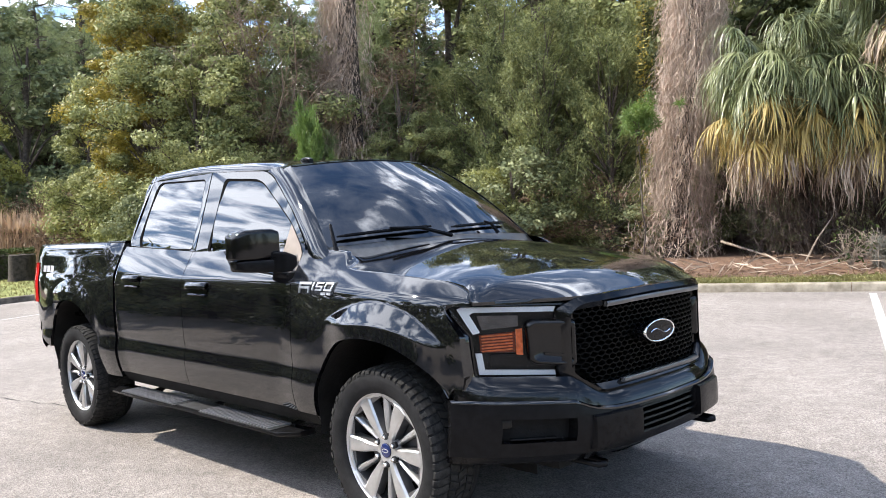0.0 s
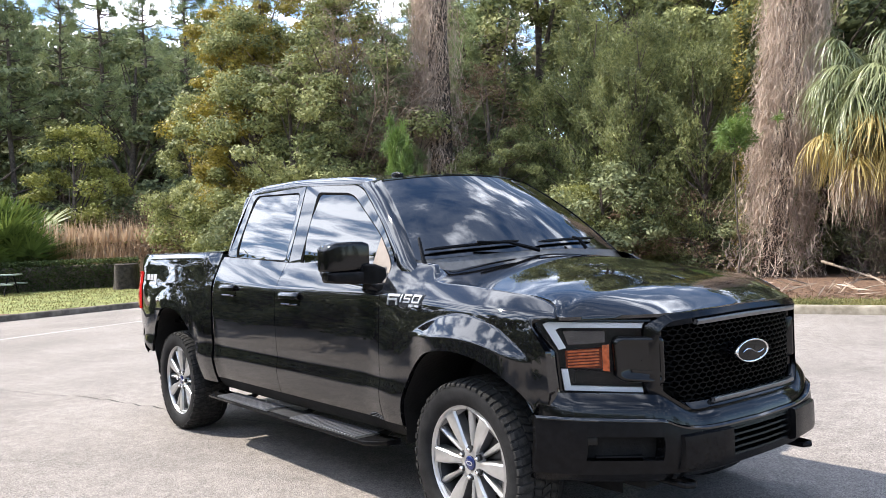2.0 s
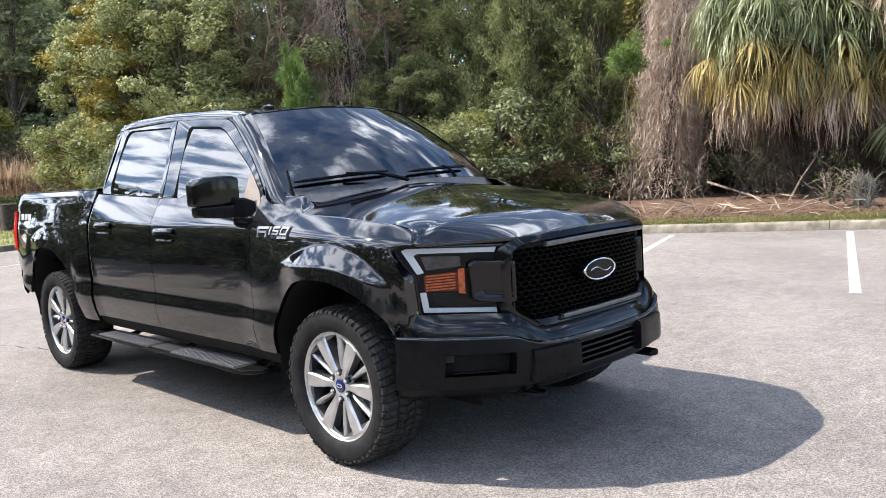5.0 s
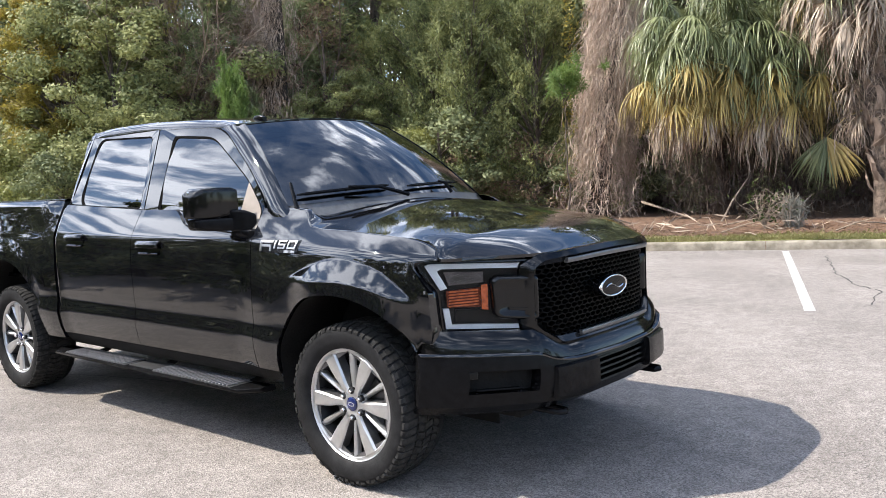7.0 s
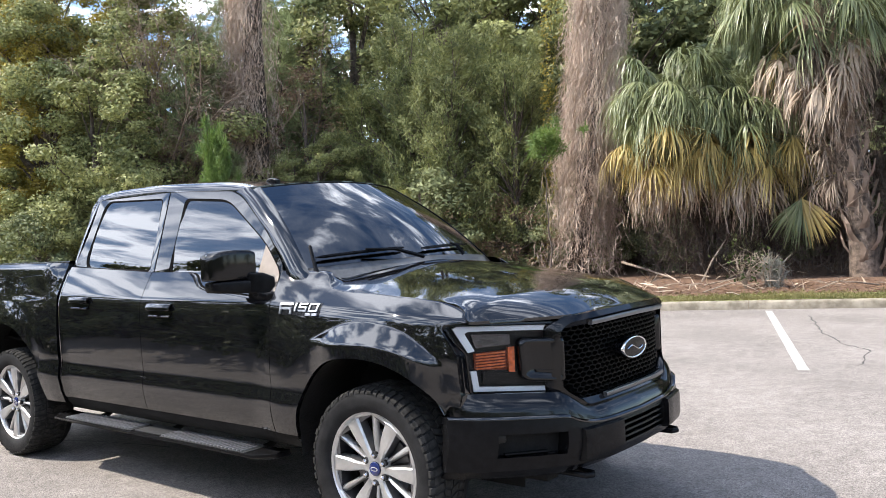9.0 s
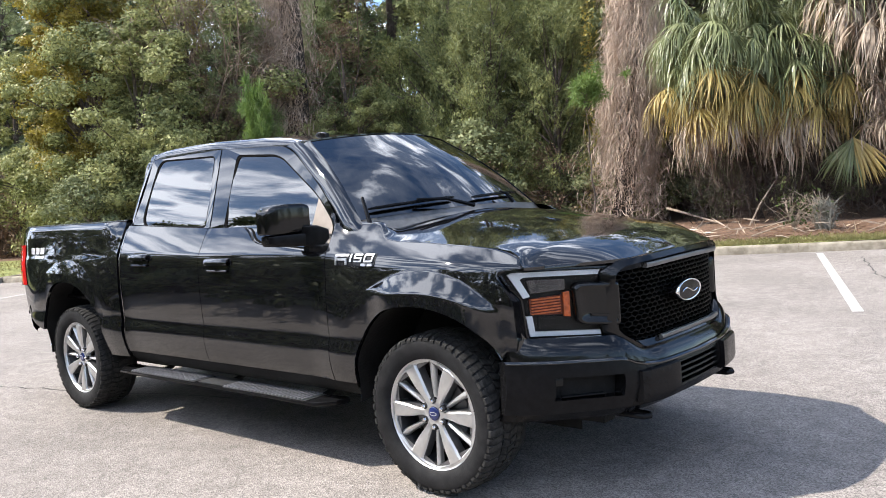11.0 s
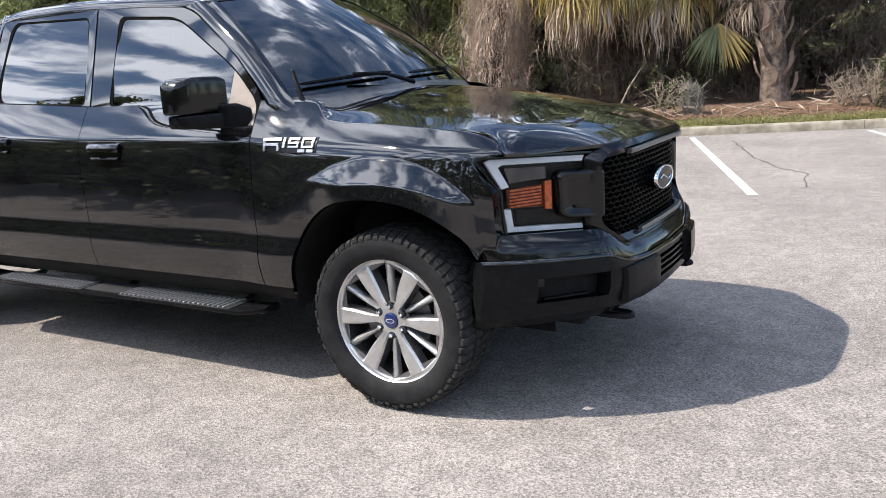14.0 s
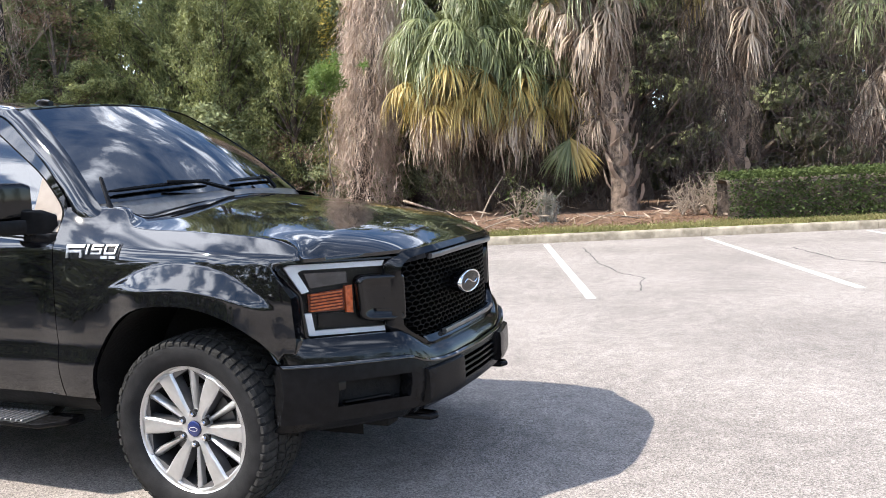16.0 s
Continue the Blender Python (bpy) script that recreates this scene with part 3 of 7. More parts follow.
def frame_and_glass(s, outer, window, r_in, r_out, door, glass_label):
    o, w = rounded(outer, r_out, 5), rounded(window, r_in, 5)
    part("window_frame", ring(on_side(s, o), on_side(s, w, -0.004), (0, -s * 0.03, 0)), M_BLACK, door)
    c = sum((Vector(p) for p in window), Vector((0, 0))) / len(window)
    w2 = [c + (p - c) * 0.962 for p in w]
    part("window_seal", ring(on_side(s, w, -0.007), on_side(s, w2, -0.010), (0, -s * 0.012, 0)), M_RUBBER, door, smooth=False)
    lo, hi = min(p.y for p in w), max(p.y for p in w)
    rows = []
    for z in np.linspace(lo + 0.001, hi - 0.001, 26):
        xs = []
        for a, b in zip(w, w[1:] + w[:1]):
            if (a.y - z) * (b.y - z) < 0:
                xs.append(a.x + (b.x - a.x) * (z - a.y) / (b.y - a.y))
        rows.append([(x, s * (gh_y(z) - 0.014), z) for x in np.linspace(min(xs), max(xs), 12)])
    bm = face_to(skin(rows), (0, s, 0))
    g = part("window_glass", bm, M_GLASS, door, glass_label)
    g.visible_shadow = False


FW = [(-1.752, 1.348), (-1.795, 1.810), (-1.340, 1.776), (-0.876, 1.504), (-0.702, 1.342), (-0.684, 1.203), (-1.290, 1.246), (-1.388, 1.272), (-1.468, 1.342)]
FO = [(-1.893, 1.348), (-1.985, 1.868), (-1.270, 1.822), (-0.886, 1.562), (-0.675, 1.360), (-0.664, 1.178), (-1.285, 1.224), (-1.392, 1.248), (-1.478, 1.322)]
RW = [(-2.772, 1.382), (-2.755, 1.848), (-2.045, 1.825), (-1.950, 1.358)]
RO = [(-2.882, 1.402), (-2.835, 1.905), (-1.998, 1.87), (-1.905, 1.356)]
for s in (-1, 1):
    doors = [o for o in truck.children if o.name.split(".")[0] in ("front_door", "rear_door") and o.data.vertices[0].co.y * s > 0]
    for d in doors:
        if d.name.startswith("front"):
            frame_and_glass(s, FO, FW, [0.03, 0.04, 0.10, 0.2, 0.07, 0.03, 0.05, 0.04, 0.04], [0.01, 0.02, 0.14, 0.2, 0.10, 0.01, 0.05, 0.04, 0.04], d, "dark tinted side window glass")
        else:
            frame_and_glass(s, RO, RW, [0.10, 0.07, 0.05, 0.04], [0.02, 0.06, 0.02, 0.01], d, "dark tinted side window glass")


# roof
def rail_z(x):
    return soft_table(x, [-2.92, -2.75, -2.2, -1.58, -1.25, -1.12], [1.90, 1.925, 1.928, 1.897, 1.868, 1.85], 0.12)


ROOF_SECTION = [(0.648, -0.055), (0.640, -0.034), (0.622, -0.014), (0.595, -0.003), (0.55, 0.006), (0.44, 0.014), (0.25, 0.020), (0.0, 0.023)]
rows = []
for x in np.linspace(-2.90, -1.12, 44):
    sec = []
    for y, dz in ROOF_SECTION:
        k = max(0, (x + 1.7) / 0.58) ** 2
        v2 = (y / 0.605) ** 2
        sec.append((x + (0.088 - 0.12 * v2) * k, -y, rail_z(x) + dz + (1.878 - 0.035 * v2 - rail_z(-1.12) - dz) * k))
    rows.append(sec + [(p[0], -p[1], p[2]) for p in sec[-2::-1]])
part("roof", skin(rows, flange=(0, 0, -0.012)), M_BLACK, truck)

# windscreen and its pillars


def shield(v, t):
    """v: -1 to 1 across; t: 0 at the cowl, 1 at the roof."""
    base = Vector((-0.40 - 0.150 * v * v, 0.815 * v, 1.385 - 0.028 * v * v))
    top = Vector((-1.035 - 0.12 * v * v, 0.605 * v, 1.872 - 0.035 * v * v))
    p = base.lerp(top, t)
    bow = math.sin(math.pi * t) * 0.025
    return p + Vector((bow * 0.6, 0, bow))


ws = part("windscreen", face_to(skin([[shield(v, t) for v in np.linspace(-1, 1, 33)] for t in np.linspace(0, 1, 17)]), (0.6, 0, 0.8)), M_SHIELD, truck, "wide tinted windscreen reflecting sky and trees")
ws.visible_shadow = False
part("windscreen_border", skin([[shield(v, 0.985), shield(v, 1.0)] for v in np.linspace(-1, 1, 33)], (0, 0, 0.004)), M_SATIN, truck)
for s in (-1, 1):
    rows = []
    for t in np.linspace(-0.21, 1.0, 21):
        a = shield(s * 1.0, t)
        fz = lerp_table(t, [-0.21, -0.09, -0.03, 0.0, 0.22, 0.45, 0.75, 0.92, 1.0], [1.205, 1.290, 1.335, 1.352, 1.43, 1.562, 1.712, 1.790, 1.820])
        fx = lerp_table(fz, [1.205, 1.290, 1.335, 1.36, 1.43, 1.562, 1.712, 1.790, 1.820], [-0.570, -0.630, -0.660, -0.672, -0.735, -0.884, -1.098, -1.215, -1.300])
        b = Vector((fx, s * (min(gh_y(fz), 0.872) - 0.001 - 0.35 * max(0, 1.30 - fz)), fz))
        m = a.lerp(b, 0.45) + Vector((0.010, s * 0.012, 0.012))
        m2 = a.lerp(b, 0.8) + Vector((0.006, s * 0.010, 0.005))
        rows.append([a + Vector((-0.005, 0, -0.02)), a + Vector((0.004, 0, 0.004)), a.lerp(b, 0.2) + Vector((0.008, s * 0.006, 0.010)), m, m2, b, b + Vector((0, -s * 0.03, -0.01))])
    part("a_pillar", skin(rows), M_BLACK, truck)
    # strip over the doors and behind the rear door
    rows = []
    for x in np.linspace(-2.90, -1.33, 30):
        zt = rail_z(x) - 0.053
        zb = lerp_table(x, [-2.835, -1.998, -1.985, -1.31], [1.907, 1.873, 1.871, 1.826])
        zb = min(zb, zt - 0.004)
        rows.append([(x, s * gh_y(zb), zb), (x, s * (gh_y((zb + zt) / 2) + 0.002), (zb + zt) / 2), (x, s * 0.6485, zt + 0.002)])
    part("roof_rail", skin(rows, flange=(0, -s * 0.02, 0)), M_BLACK, truck)
    rows = []
    for z in np.linspace(0.50, 1.90, 30):
        y = side_y(-2.90, z) if z < 1.39 else gh_y(z)
        x0 = REAR_GAP(z) - 0.003 if z < 1.39 else lerp_table(z, [1.39, 1.905], [-2.886, -2.84])
        x1 = lerp_table(z, [0.5, 1.40, 1.9], [-2.932, -2.928, -2.90])
        rows.append([(x0, s * y, z), ((x0 + x1) / 2, s * (y - 0.001), z), (x1 + 0.008, s * (y - 0.006), z), (x1, s * (y - 0.02), z), (x1, s * (y - 0.2), z)])
    part("cab_corner", skin(rows), M_BLACK, truck)
# cab's back wall with the rear window
part("cab_back", box((-2.915, -0.84, 0.6), (-2.88, 0.84, 1.42), 0.01), M_BLACK, truck)
o = rounded([(-0.80, 1.42), (-0.66, 1.86), (0.66, 1.86), (0.80, 1.42)], 0.06, 4)
w = rounded([(-0.66, 1.46), (-0.56, 1.79), (0.56, 1.79), (0.66, 1.46)], 0.06, 4)
part("rear_window_frame", ring([(-2.915, p.x, p.y) for p in o], [(-2.905, p.x, p.y) for p in w], (0.03, 0, 0)), M_BLACK, truck)
bm = bmesh.new()
bm.faces.new([bm.verts.new((-2.895, p.x, p.y)) for p in w])
face_to(bm, (-1, 0, 0))
part("rear_window", bm, M_GLASS, truck, smooth=False).visible_shadow = False


# hood
def hood_front(y):
    return soft_table(abs(y), [0, 0.3, 0.50, 0.56, 0.70, 0.80, 0.87], [0.868, 0.860, 0.824, 0.790, 0.676, 0.592, 0.550])


def hood_z(x, v):
    """A crowned top that falls ever steeper to the fender."""
    zc = 1.372 - 0.0508 * (x + 0.45) - 0.0923 * (x + 0.45) ** 2
    ze = soft_table(x, [-0.45, -0.2, 0.0, 0.22, 0.40, 0.60, 0.87], [1.290, 1.252, 1.237, 1.217, 1.196, 1.160, 1.095], 0.10)
    return zc - (zc - ze) * abs(v) ** 1.7, ze


HOOD_X = [-0.45 + 0.02 * k for k in range(53)]
HOOD_Y = [side_y(x, hood_cut(x)) for x in HOOD_X]
rows = []
for u in list(np.linspace(0, 0.86, 44)) + list(np.linspace(0.87, 1, 20)):
    r = []
    for v in list(np.linspace(-1, -0.86, 12)) + list(np.linspace(-0.84, 0.84, 57)) + list(np.linspace(0.86, 1, 12)):
        xr = -0.30 - 0.105 * v * v
        xf = hood_front(v * 0.870)
        x = xr + (xf - xr) * u
        y = v * float(np.interp(x, HOOD_X, HOOD_Y))
        z, ze = hood_z(x, v)
        d = max(0, (u - 0.76) / 0.24)
        k = 0.45 * d ** 2 + 0.55 * d ** 5
        z += (1.112 + 0.006 * max(0, 1 - abs(y) / 0.5) - z) * k
        ze += (1.112 - ze) * k
        e = max(0, (abs(v) - 0.80) / 0.20) ** 2
        r.append((x, y, z + (hood_cut(min(x, 0.58)) - ze) * e))
    rows.append(r)
part("hood", skin(rows, flange=(0, 0, -0.014)), M_BLACK, truck, "black hood with a raised centre")


# ---- truck: front end ----
def face_line(y):
    """x of the front's main face over the half width y (grille flat, lamps swept back)."""
    return soft_table(abs(y), [0, 0.3, 0.46, 0.52, 0.57, 0.72, 0.86, 0.92], [0.885, 0.878, 0.848, 0.815, 0.780, 0.645, 0.525, 0.47])


def bumper_line(y):
    return soft_table(abs(y), [0, 0.3, 0.50, 0.60, 0.74, 0.86, 0.95, 0.985], [0.955, 0.945, 0.905, 0.865, 0.745, 0.625, 0.48, 0.40])


def grille_loop(k):
    """The grille's outline in y and z; k: grows or shrinks it."""
    half = [(0.0, 1.092), (0.30, 1.088), (0.500, 1.076), (0.545, 1.04), (0.548, 0.80), (0.52, 0.765), (0.415, 0.695), (0.20, 0.692), (0.0, 0.692)]
    c = 0.89
    full = half + [(-y, z) for y, z in half[-2:0:-1]]
    return [(y + math.copysign(k, y) if abs(y) > 0.1 else y, z + (k if z > c else -k)) for y, z in full]


g_out, g_mid, g_in = (rounded(grille_loop(k), 0.03, 3) for k in (0.028, 0.004, -0.024))
bm = bmesh.new()
loops = []
for lp, dx in ((g_out, -0.045), (g_out, -0.004), (g_mid, 0.012), (g_mid, 0.004), (g_in, -0.012), (g_in, -0.05)):
    loops.append([(face_line(p.x) + 0.012 + dx, p.x, p.y) for p in lp])
grid(bm, loops, closed=True)
grille = part("grille", bm, M_GLOSSPL, truck, "gloss black grille surround with a honeycomb mesh")
# bars along the surround's upper and lower edges, greyed for reflections on gloss black
rows = [[(face_line(y) + 0.020, y, 1.083 - 0.010 * (abs(y) / 0.5) ** 2), (face_line(y) + 0.024, y, 1.074 - 0.010 * (abs(y) / 0.5) ** 2), (face_line(y) + 0.018, y, 1.060 - 0.010 * (abs(y) / 0.5) ** 2)] for y in np.linspace(-0.37, 0.49, 26)]
part("trim_bar", skin(rows, flange=(-0.02, 0, 0)), M_ALUDK, grille, "trim bar greyed for its gloss black reflections")
rows = [[(face_line(y) + 0.020, y, 0.725), (face_line(y) + 0.024, y, 0.713), (face_line(y) + 0.018, y, 0.703)] for y in np.linspace(-0.28, 0.42, 26)]
part("trim_bar", skin(rows, flange=(-0.02, 0, 0)), M_ALUDK, grille, "trim bar greyed for its gloss black reflections")
# honeycomb
bm = bmesh.new()
hw, hh = 0.046, 0.026
bars = set()
for r in range(-9, 10):
    for c in range(-15, 16):
        cy, cz = c * hw * 1.0 + (hw / 2 if r % 2 else 0), 0.89 + r * hh * 0.86
        if abs(cy) > 0.525 or not 0.712 < cz < 1.07 or (cz < 0.79 and abs(cy) > 0.36 + (cz - 0.70) * 1.5):
            continue
        hexa = [(cy + hw / 2 * a, cz + hh / 2 * b) for a, b in ((0, 1.15), (1, 0.5), (1, -0.5), (0, -1.15), (-1, -0.5), (-1, 0.5))]
        for i in range(6):
            a, b = hexa[i], hexa[(i + 1) % 6]
            key = tuple(sorted([(round(a[0], 3), round(a[1], 3)), (round(b[0], 3), round(b[1], 3))]))
            if key not in bars:
                bars.add(key)
for (ay, az), (by, bz) in sorted(bars):
    pa, pb = Vector((face_line(ay) - 0.022, ay, az)), Vector((face_line(by) - 0.022, by, bz))
    d = (pb - pa).normalized()
    nrm = Vector((1, 0, 0))
    s_ = d.cross(nrm).normalized() * 0.0034
    f0 = [pa - s_ + Vector((-0.03, 0, 0)), pa - s_ * 0.6, pa + s_ * 0.6, pa + s_ + Vector((-0.03, 0, 0))]
    f1 = [q + (pb - pa) for q in f0]
    v0, v1 = [bm.verts.new(p) for p in f0], [bm.verts.new(p) for p in f1]
    for k in range(3):
        bm.faces.new((v0[k], v0[k + 1], v1[k + 1], v1[k]))
tagged(part("honeycomb_mesh", bm, M_MESH, grille, smooth=False), kind="stuff")
part("grille_backing", skin([[(face_line(y) - 0.10, y, z) for z in (0.66, 0.9, 1.10)] for y in np.linspace(-0.58, 0.58, 20)]), M_DARK, grille)


def ellipse(n, a, b, x, cy, cz):
    return [(x, cy + a * math.cos(2 * math.pi * k / n), cz + b * math.sin(2 * math.pi * k / n)) for k in range(n)]


EZ = 0.905
bm = bmesh.new()
grid(bm, [ellipse(48, 0.1157, 0.0445, 0.825, 0, EZ), ellipse(48, 0.1264, 0.0534, 0.897, 0, EZ), ellipse(48, 0.1282, 0.0543, 0.907, 0, EZ)], closed=True)
emb = part("emblem", bm, M_EMBLEM, grille, "oval chrome-rimmed emblem with a dark field")
bm = bmesh.new()
grid(bm, [ellipse(48, 0.1290, 0.0552, 0.906, 0, EZ), ellipse(48, 0.1273, 0.0534, 0.919, 0, EZ), ellipse(48, 0.1246, 0.0507, 0.923, 0, EZ), ellipse(48, 0.1193, 0.0454, 0.918, 0, EZ)], closed=True)
part("emblem_rim", bm, M_CHROME, emb, sharp=180)
bm = bmesh.new()
grid(bm, [ellipse(48, 0.120 * k, 0.0463 * k, 0.918 + 0.004 * (1 - k), 0, EZ) for k in (1, 0.8, 0.5, 0.02)], closed=True)
part("emblem_field", bm, M_EMBLEM, emb)
scroll = [(0.9225, -0.085 + 0.170 * t, EZ + 0.012 * math.sin(2 * math.pi * t)) for t in np.linspace(0, 1, 40)]
part("emblem_scroll", tube(scroll, [0.0012] + [0.0034] * 38 + [0.0012], 6), M_CHROME, emb)


# head lamps
def lamp_pt(s, y, z, off=0.0):
    """A place on the lamp's face."""
    x = lerp_table(y, [0.50, 0.56, 0.72, 0.86, 0.93], [0.81, 0.775, 0.635, 0.515, 0.445])
    return Vector((x + off * 0.77, s * (y + off * 0.64), z))


def lamp_patch(s, loop, off, depth=0.0, n=3):
    bm = bmesh.new()
    f = bm.faces.new([bm.verts.new(lamp_pt(s, y, z, off)) for y, z in loop])
    if depth:
        r = bmesh.ops.extrude_face_region(bm, geom=[f])
        bmesh.ops.translate(bm, verts=[g for g in r["geom"] if isinstance(g, bmesh.types.BMVert)], vec=Vector((-0.77, -s * 0.64, 0)) * depth)
    bmesh.ops.triangulate(bm, faces=[q for q in bm.faces if len(q.verts) > 4])
    bmesh.ops.recalc_face_normals(bm, faces=bm.faces[:])
    return bm


for s in (-1, 1):
    outline = [(0.515, 1.085), (0.925, 1.106), (0.945, 1.09), (0.864, 0.965), (0.854, 0.79), (0.84, 0.772), (0.515, 0.752)]
    outline = [tuple(p) for p in rounded(outline, 0.012, 2)]
    hl = part("headlight", lamp_patch(s, outline, -0.045, 0.06), M_LAMPIN, truck, "black-housed headlight with white light strips", smooth=False)
    # rim round the lamp
    rim = [lamp_pt(s, y, z, -0.045) for y, z in outline]
    rim2 = [lamp_pt(s, y, z, 0.004) for y, z in outline]
    c = Vector((0.70, 0.93))
    rim3 = [lamp_pt(s, y + (c.x - y) * 0.035, z + (c.y - z) * 0.05, 0.004) for y, z in outline]
    bm = bmesh.new()
    grid(bm, [rim, rim2, rim3], closed=True)
    part("lamp_rim", bm, M_GLOSSPL, hl, smooth=False)
    up = [(0.535, 1.070), (0.885, 1.089), (0.900, 1.080), (0.853, 0.968), (0.829, 0.975), (0.862, 1.055), (0.848, 1.064), (0.535, 1.048)]
    part("light_strip", lamp_patch(s, up, -0.012, 0.02), M_LED, hl, "pale white daytime light strip", smooth=False)
    dn = [(0.848, 0.884), (0.838, 0.792), (0.535, 0.769), (0.535, 0.789), (0.818, 0.811), (0.826, 0.884)]
    part("light_strip", lamp_patch(s, dn, -0.012, 0.02), M_LED, hl, "pale white daytime light strip", smooth=False)
    amber = [(0.832, 0.962), (0.700, 0.972), (0.700, 0.878), (0.830, 0.888)]
    am = part("amber_reflector", lamp_patch(s, amber, -0.026, 0.012), M_AMBERDK, hl, "ribbed amber side reflector", smooth=False)
    for k in range(6):
        z0 = 0.888 + k * 0.013
        part("reflector_rib", lamp_patch(s, [(0.825, z0 + 0.008), (0.722, z0 + 0.012), (0.722, z0 + 0.005), (0.825, z0 + 0.001)], -0.014, 0.012), M_AMBER, am, smooth=False)
    part("reflector_post", lamp_patch(s, [(0.712, 0.982), (0.690, 0.985), (0.690, 0.868), (0.712, 0.872)], -0.008, 0.022), M_AMBER, hl, "bright orange marker", smooth=False)
    part("reflector_bowl", lamp_patch(s, [(0.838, 1.048), (0.70, 1.040), (0.70, 0.992), (0.822, 0.985)], -0.03, 0.01), M_REFL, hl, smooth=False)
    part("lower_reflector", lamp_patch(s, [(0.80, 0.875), (0.70, 0.868), (0.70, 0.815), (0.80, 0.825)], -0.034, 0.008), M_LAMPIN, hl, smooth=False)
    bx = [tuple(p) for p in rounded([(0.505, 1.015), (0.665, 1.022), (0.682, 1.005), (0.675, 0.845), (0.655, 0.825), (0.505, 0.805)], 0.02, 3)]
    cy_, cz_ = 0.59, 0.915
    bm = bmesh.new()
    grid(bm, [[lamp_pt(s, cy_ + (y - cy_) * k, cz_ + (z - cz_) * k, o) for y, z in bx] for k, o in ((1.0, -0.03), (1.0, 0.004), (0.97, 0.016), (0.90, 0.024), (0.80, 0.024), (0.74, 0.016), (0.4, 0.014), (0.02, 0.014))], closed=True)
    pb = part("projector_box", bm, M_GLOSSPL, hl, "glossy black projector housing", sharp=180)
    part("projector_sill", lamp_patch(s, [(0.515, 0.862), (0.625, 0.878), (0.622, 0.868), (0.515, 0.848)], 0.026, 0.008), M_GLOSSPL, pb, smooth=False)
    rows = []
    for z in np.linspace(0.735, 1.104, 14):
        yo = lerp_table(z, [0.735, 0.775, 0.79, 0.965, 1.09, 1.108], [0.835, 0.842, 0.855, 0.865, 0.946, 0.926])
        a = lamp_pt(s, yo, z, 0.001)
        b = Vector((FENDER_FRONT(z) - 0.004, s * (side_y(FENDER_FRONT(z), z) - 0.001), z))
        rows.append([a + Vector((-0.03, 0, 0)), a, a.lerp(b, 0.5) + Vector((0.002, s * 0.002, 0)), b])
    part("fender_return", skin(rows), M_BLACK, truck)
    ln = part("lamp_lens", face_to(lamp_patch(s, outline, 0.0), (0.77, s * 0.64, 0)), M_LENS, hl, smooth=False)
    ln.visible_shadow = False

# painted band under grille and lamps, bumper, valance


def band_rows(z_top, z_bot, off0, off1, ylim=0.985, n=61, line=bumper_line):
    rows = []
    for y in np.linspace(-ylim, ylim, n):
        zt, zb = z_top(abs(y)), z_bot(abs(y))
        col = []
        for t in np.linspace(0, 1, 7):
            x = line(y) + off0 + (off1 - off0) * t + 0.012 * math.sin(math.pi * t)
            col.append((x, y, zt + (zb - zt) * t))
        rows.append(col)
    return rows


def bump_top(a):
    """Upper edge of the bumper: dips under the grille."""
    return lerp_table(a, [0, 0.38, 0.47, 0.53, 0.59, 0.80, 0.99], [0.614, 0.620, 0.630, 0.645, 0.674, 0.684, 0.692])


part("grille_band", skin(band_rows(lambda a: lerp_table(a, [0, 0.40, 0.53, 0.60, 0.9], [0.695, 0.695, 0.765, 0.772, 0.790]), lambda a: bump_top(a) + 0.004, -0.075, -0.018, 0.93), (-0.03, 0, 0)), M_GLOSSPL, truck, "gloss black panel over the bumper")


def bump_bot(a):
    return lerp_table(a, [0, 0.35, 0.50, 0.62, 0.99], [0.432, 0.432, 0.438, 0.446, 0.448])


# bumper skin with openings cut for the fog lamps and the centre intake
ys = sorted(set([round(v, 4) for v in np.linspace(-0.958, 0.958, 65)] + [s * v for s in (-1, 1) for v in (0.595, 0.605, 0.835, 0.845, 0.235, 0.245)]))
bm = bmesh.new()
NZ = 16
vr = []
for y in ys:
    zt, zb = bump_top(abs(y)), bump_bot(abs(y))
    col = []
    for k in range(NZ + 1):
        t = k / NZ
        z = zt + (zb - zt) * t
        bulge = 0.012 * math.sin(math.pi * min(1, t * 1.2)) - 0.04 * max(0, t - 0.55) ** 1.5
        col.append(bm.verts.new((bumper_line(y) + bulge - 0.004, y, z)))
    vr.append(col)
for i in range(len(ys) - 1):
    ym = abs(ys[i] + ys[i + 1]) / 2
    for k in range(NZ):
        zm = (vr[i][k].co.z + vr[i][k + 1].co.z) / 2
        fog_hole = 0.60 < ym < 0.838 and 0.508 < zm < 0.606
        mid_hole = ym < 0.24 and 0.462 < zm < 0.592
        if not (fog_hole or mid_hole):
            bm.faces.new((vr[i][k], vr[i + 1][k], vr[i + 1][k + 1], vr[i][k + 1]))
edges = [e for e in bm.edges if len(e.link_faces) == 1]
ext = bmesh.ops.extrude_edge_only(bm, edges=edges)
for v in [g for g in ext["geom"] if isinstance(g, bmesh.types.BMVert)]:
    v.co += Vector((-0.07, -0.05 * v.co.y, 0))
bumper = part("front_bumper", bm, M_SATIN, truck, "satin black front bumper with fog lamp pockets")
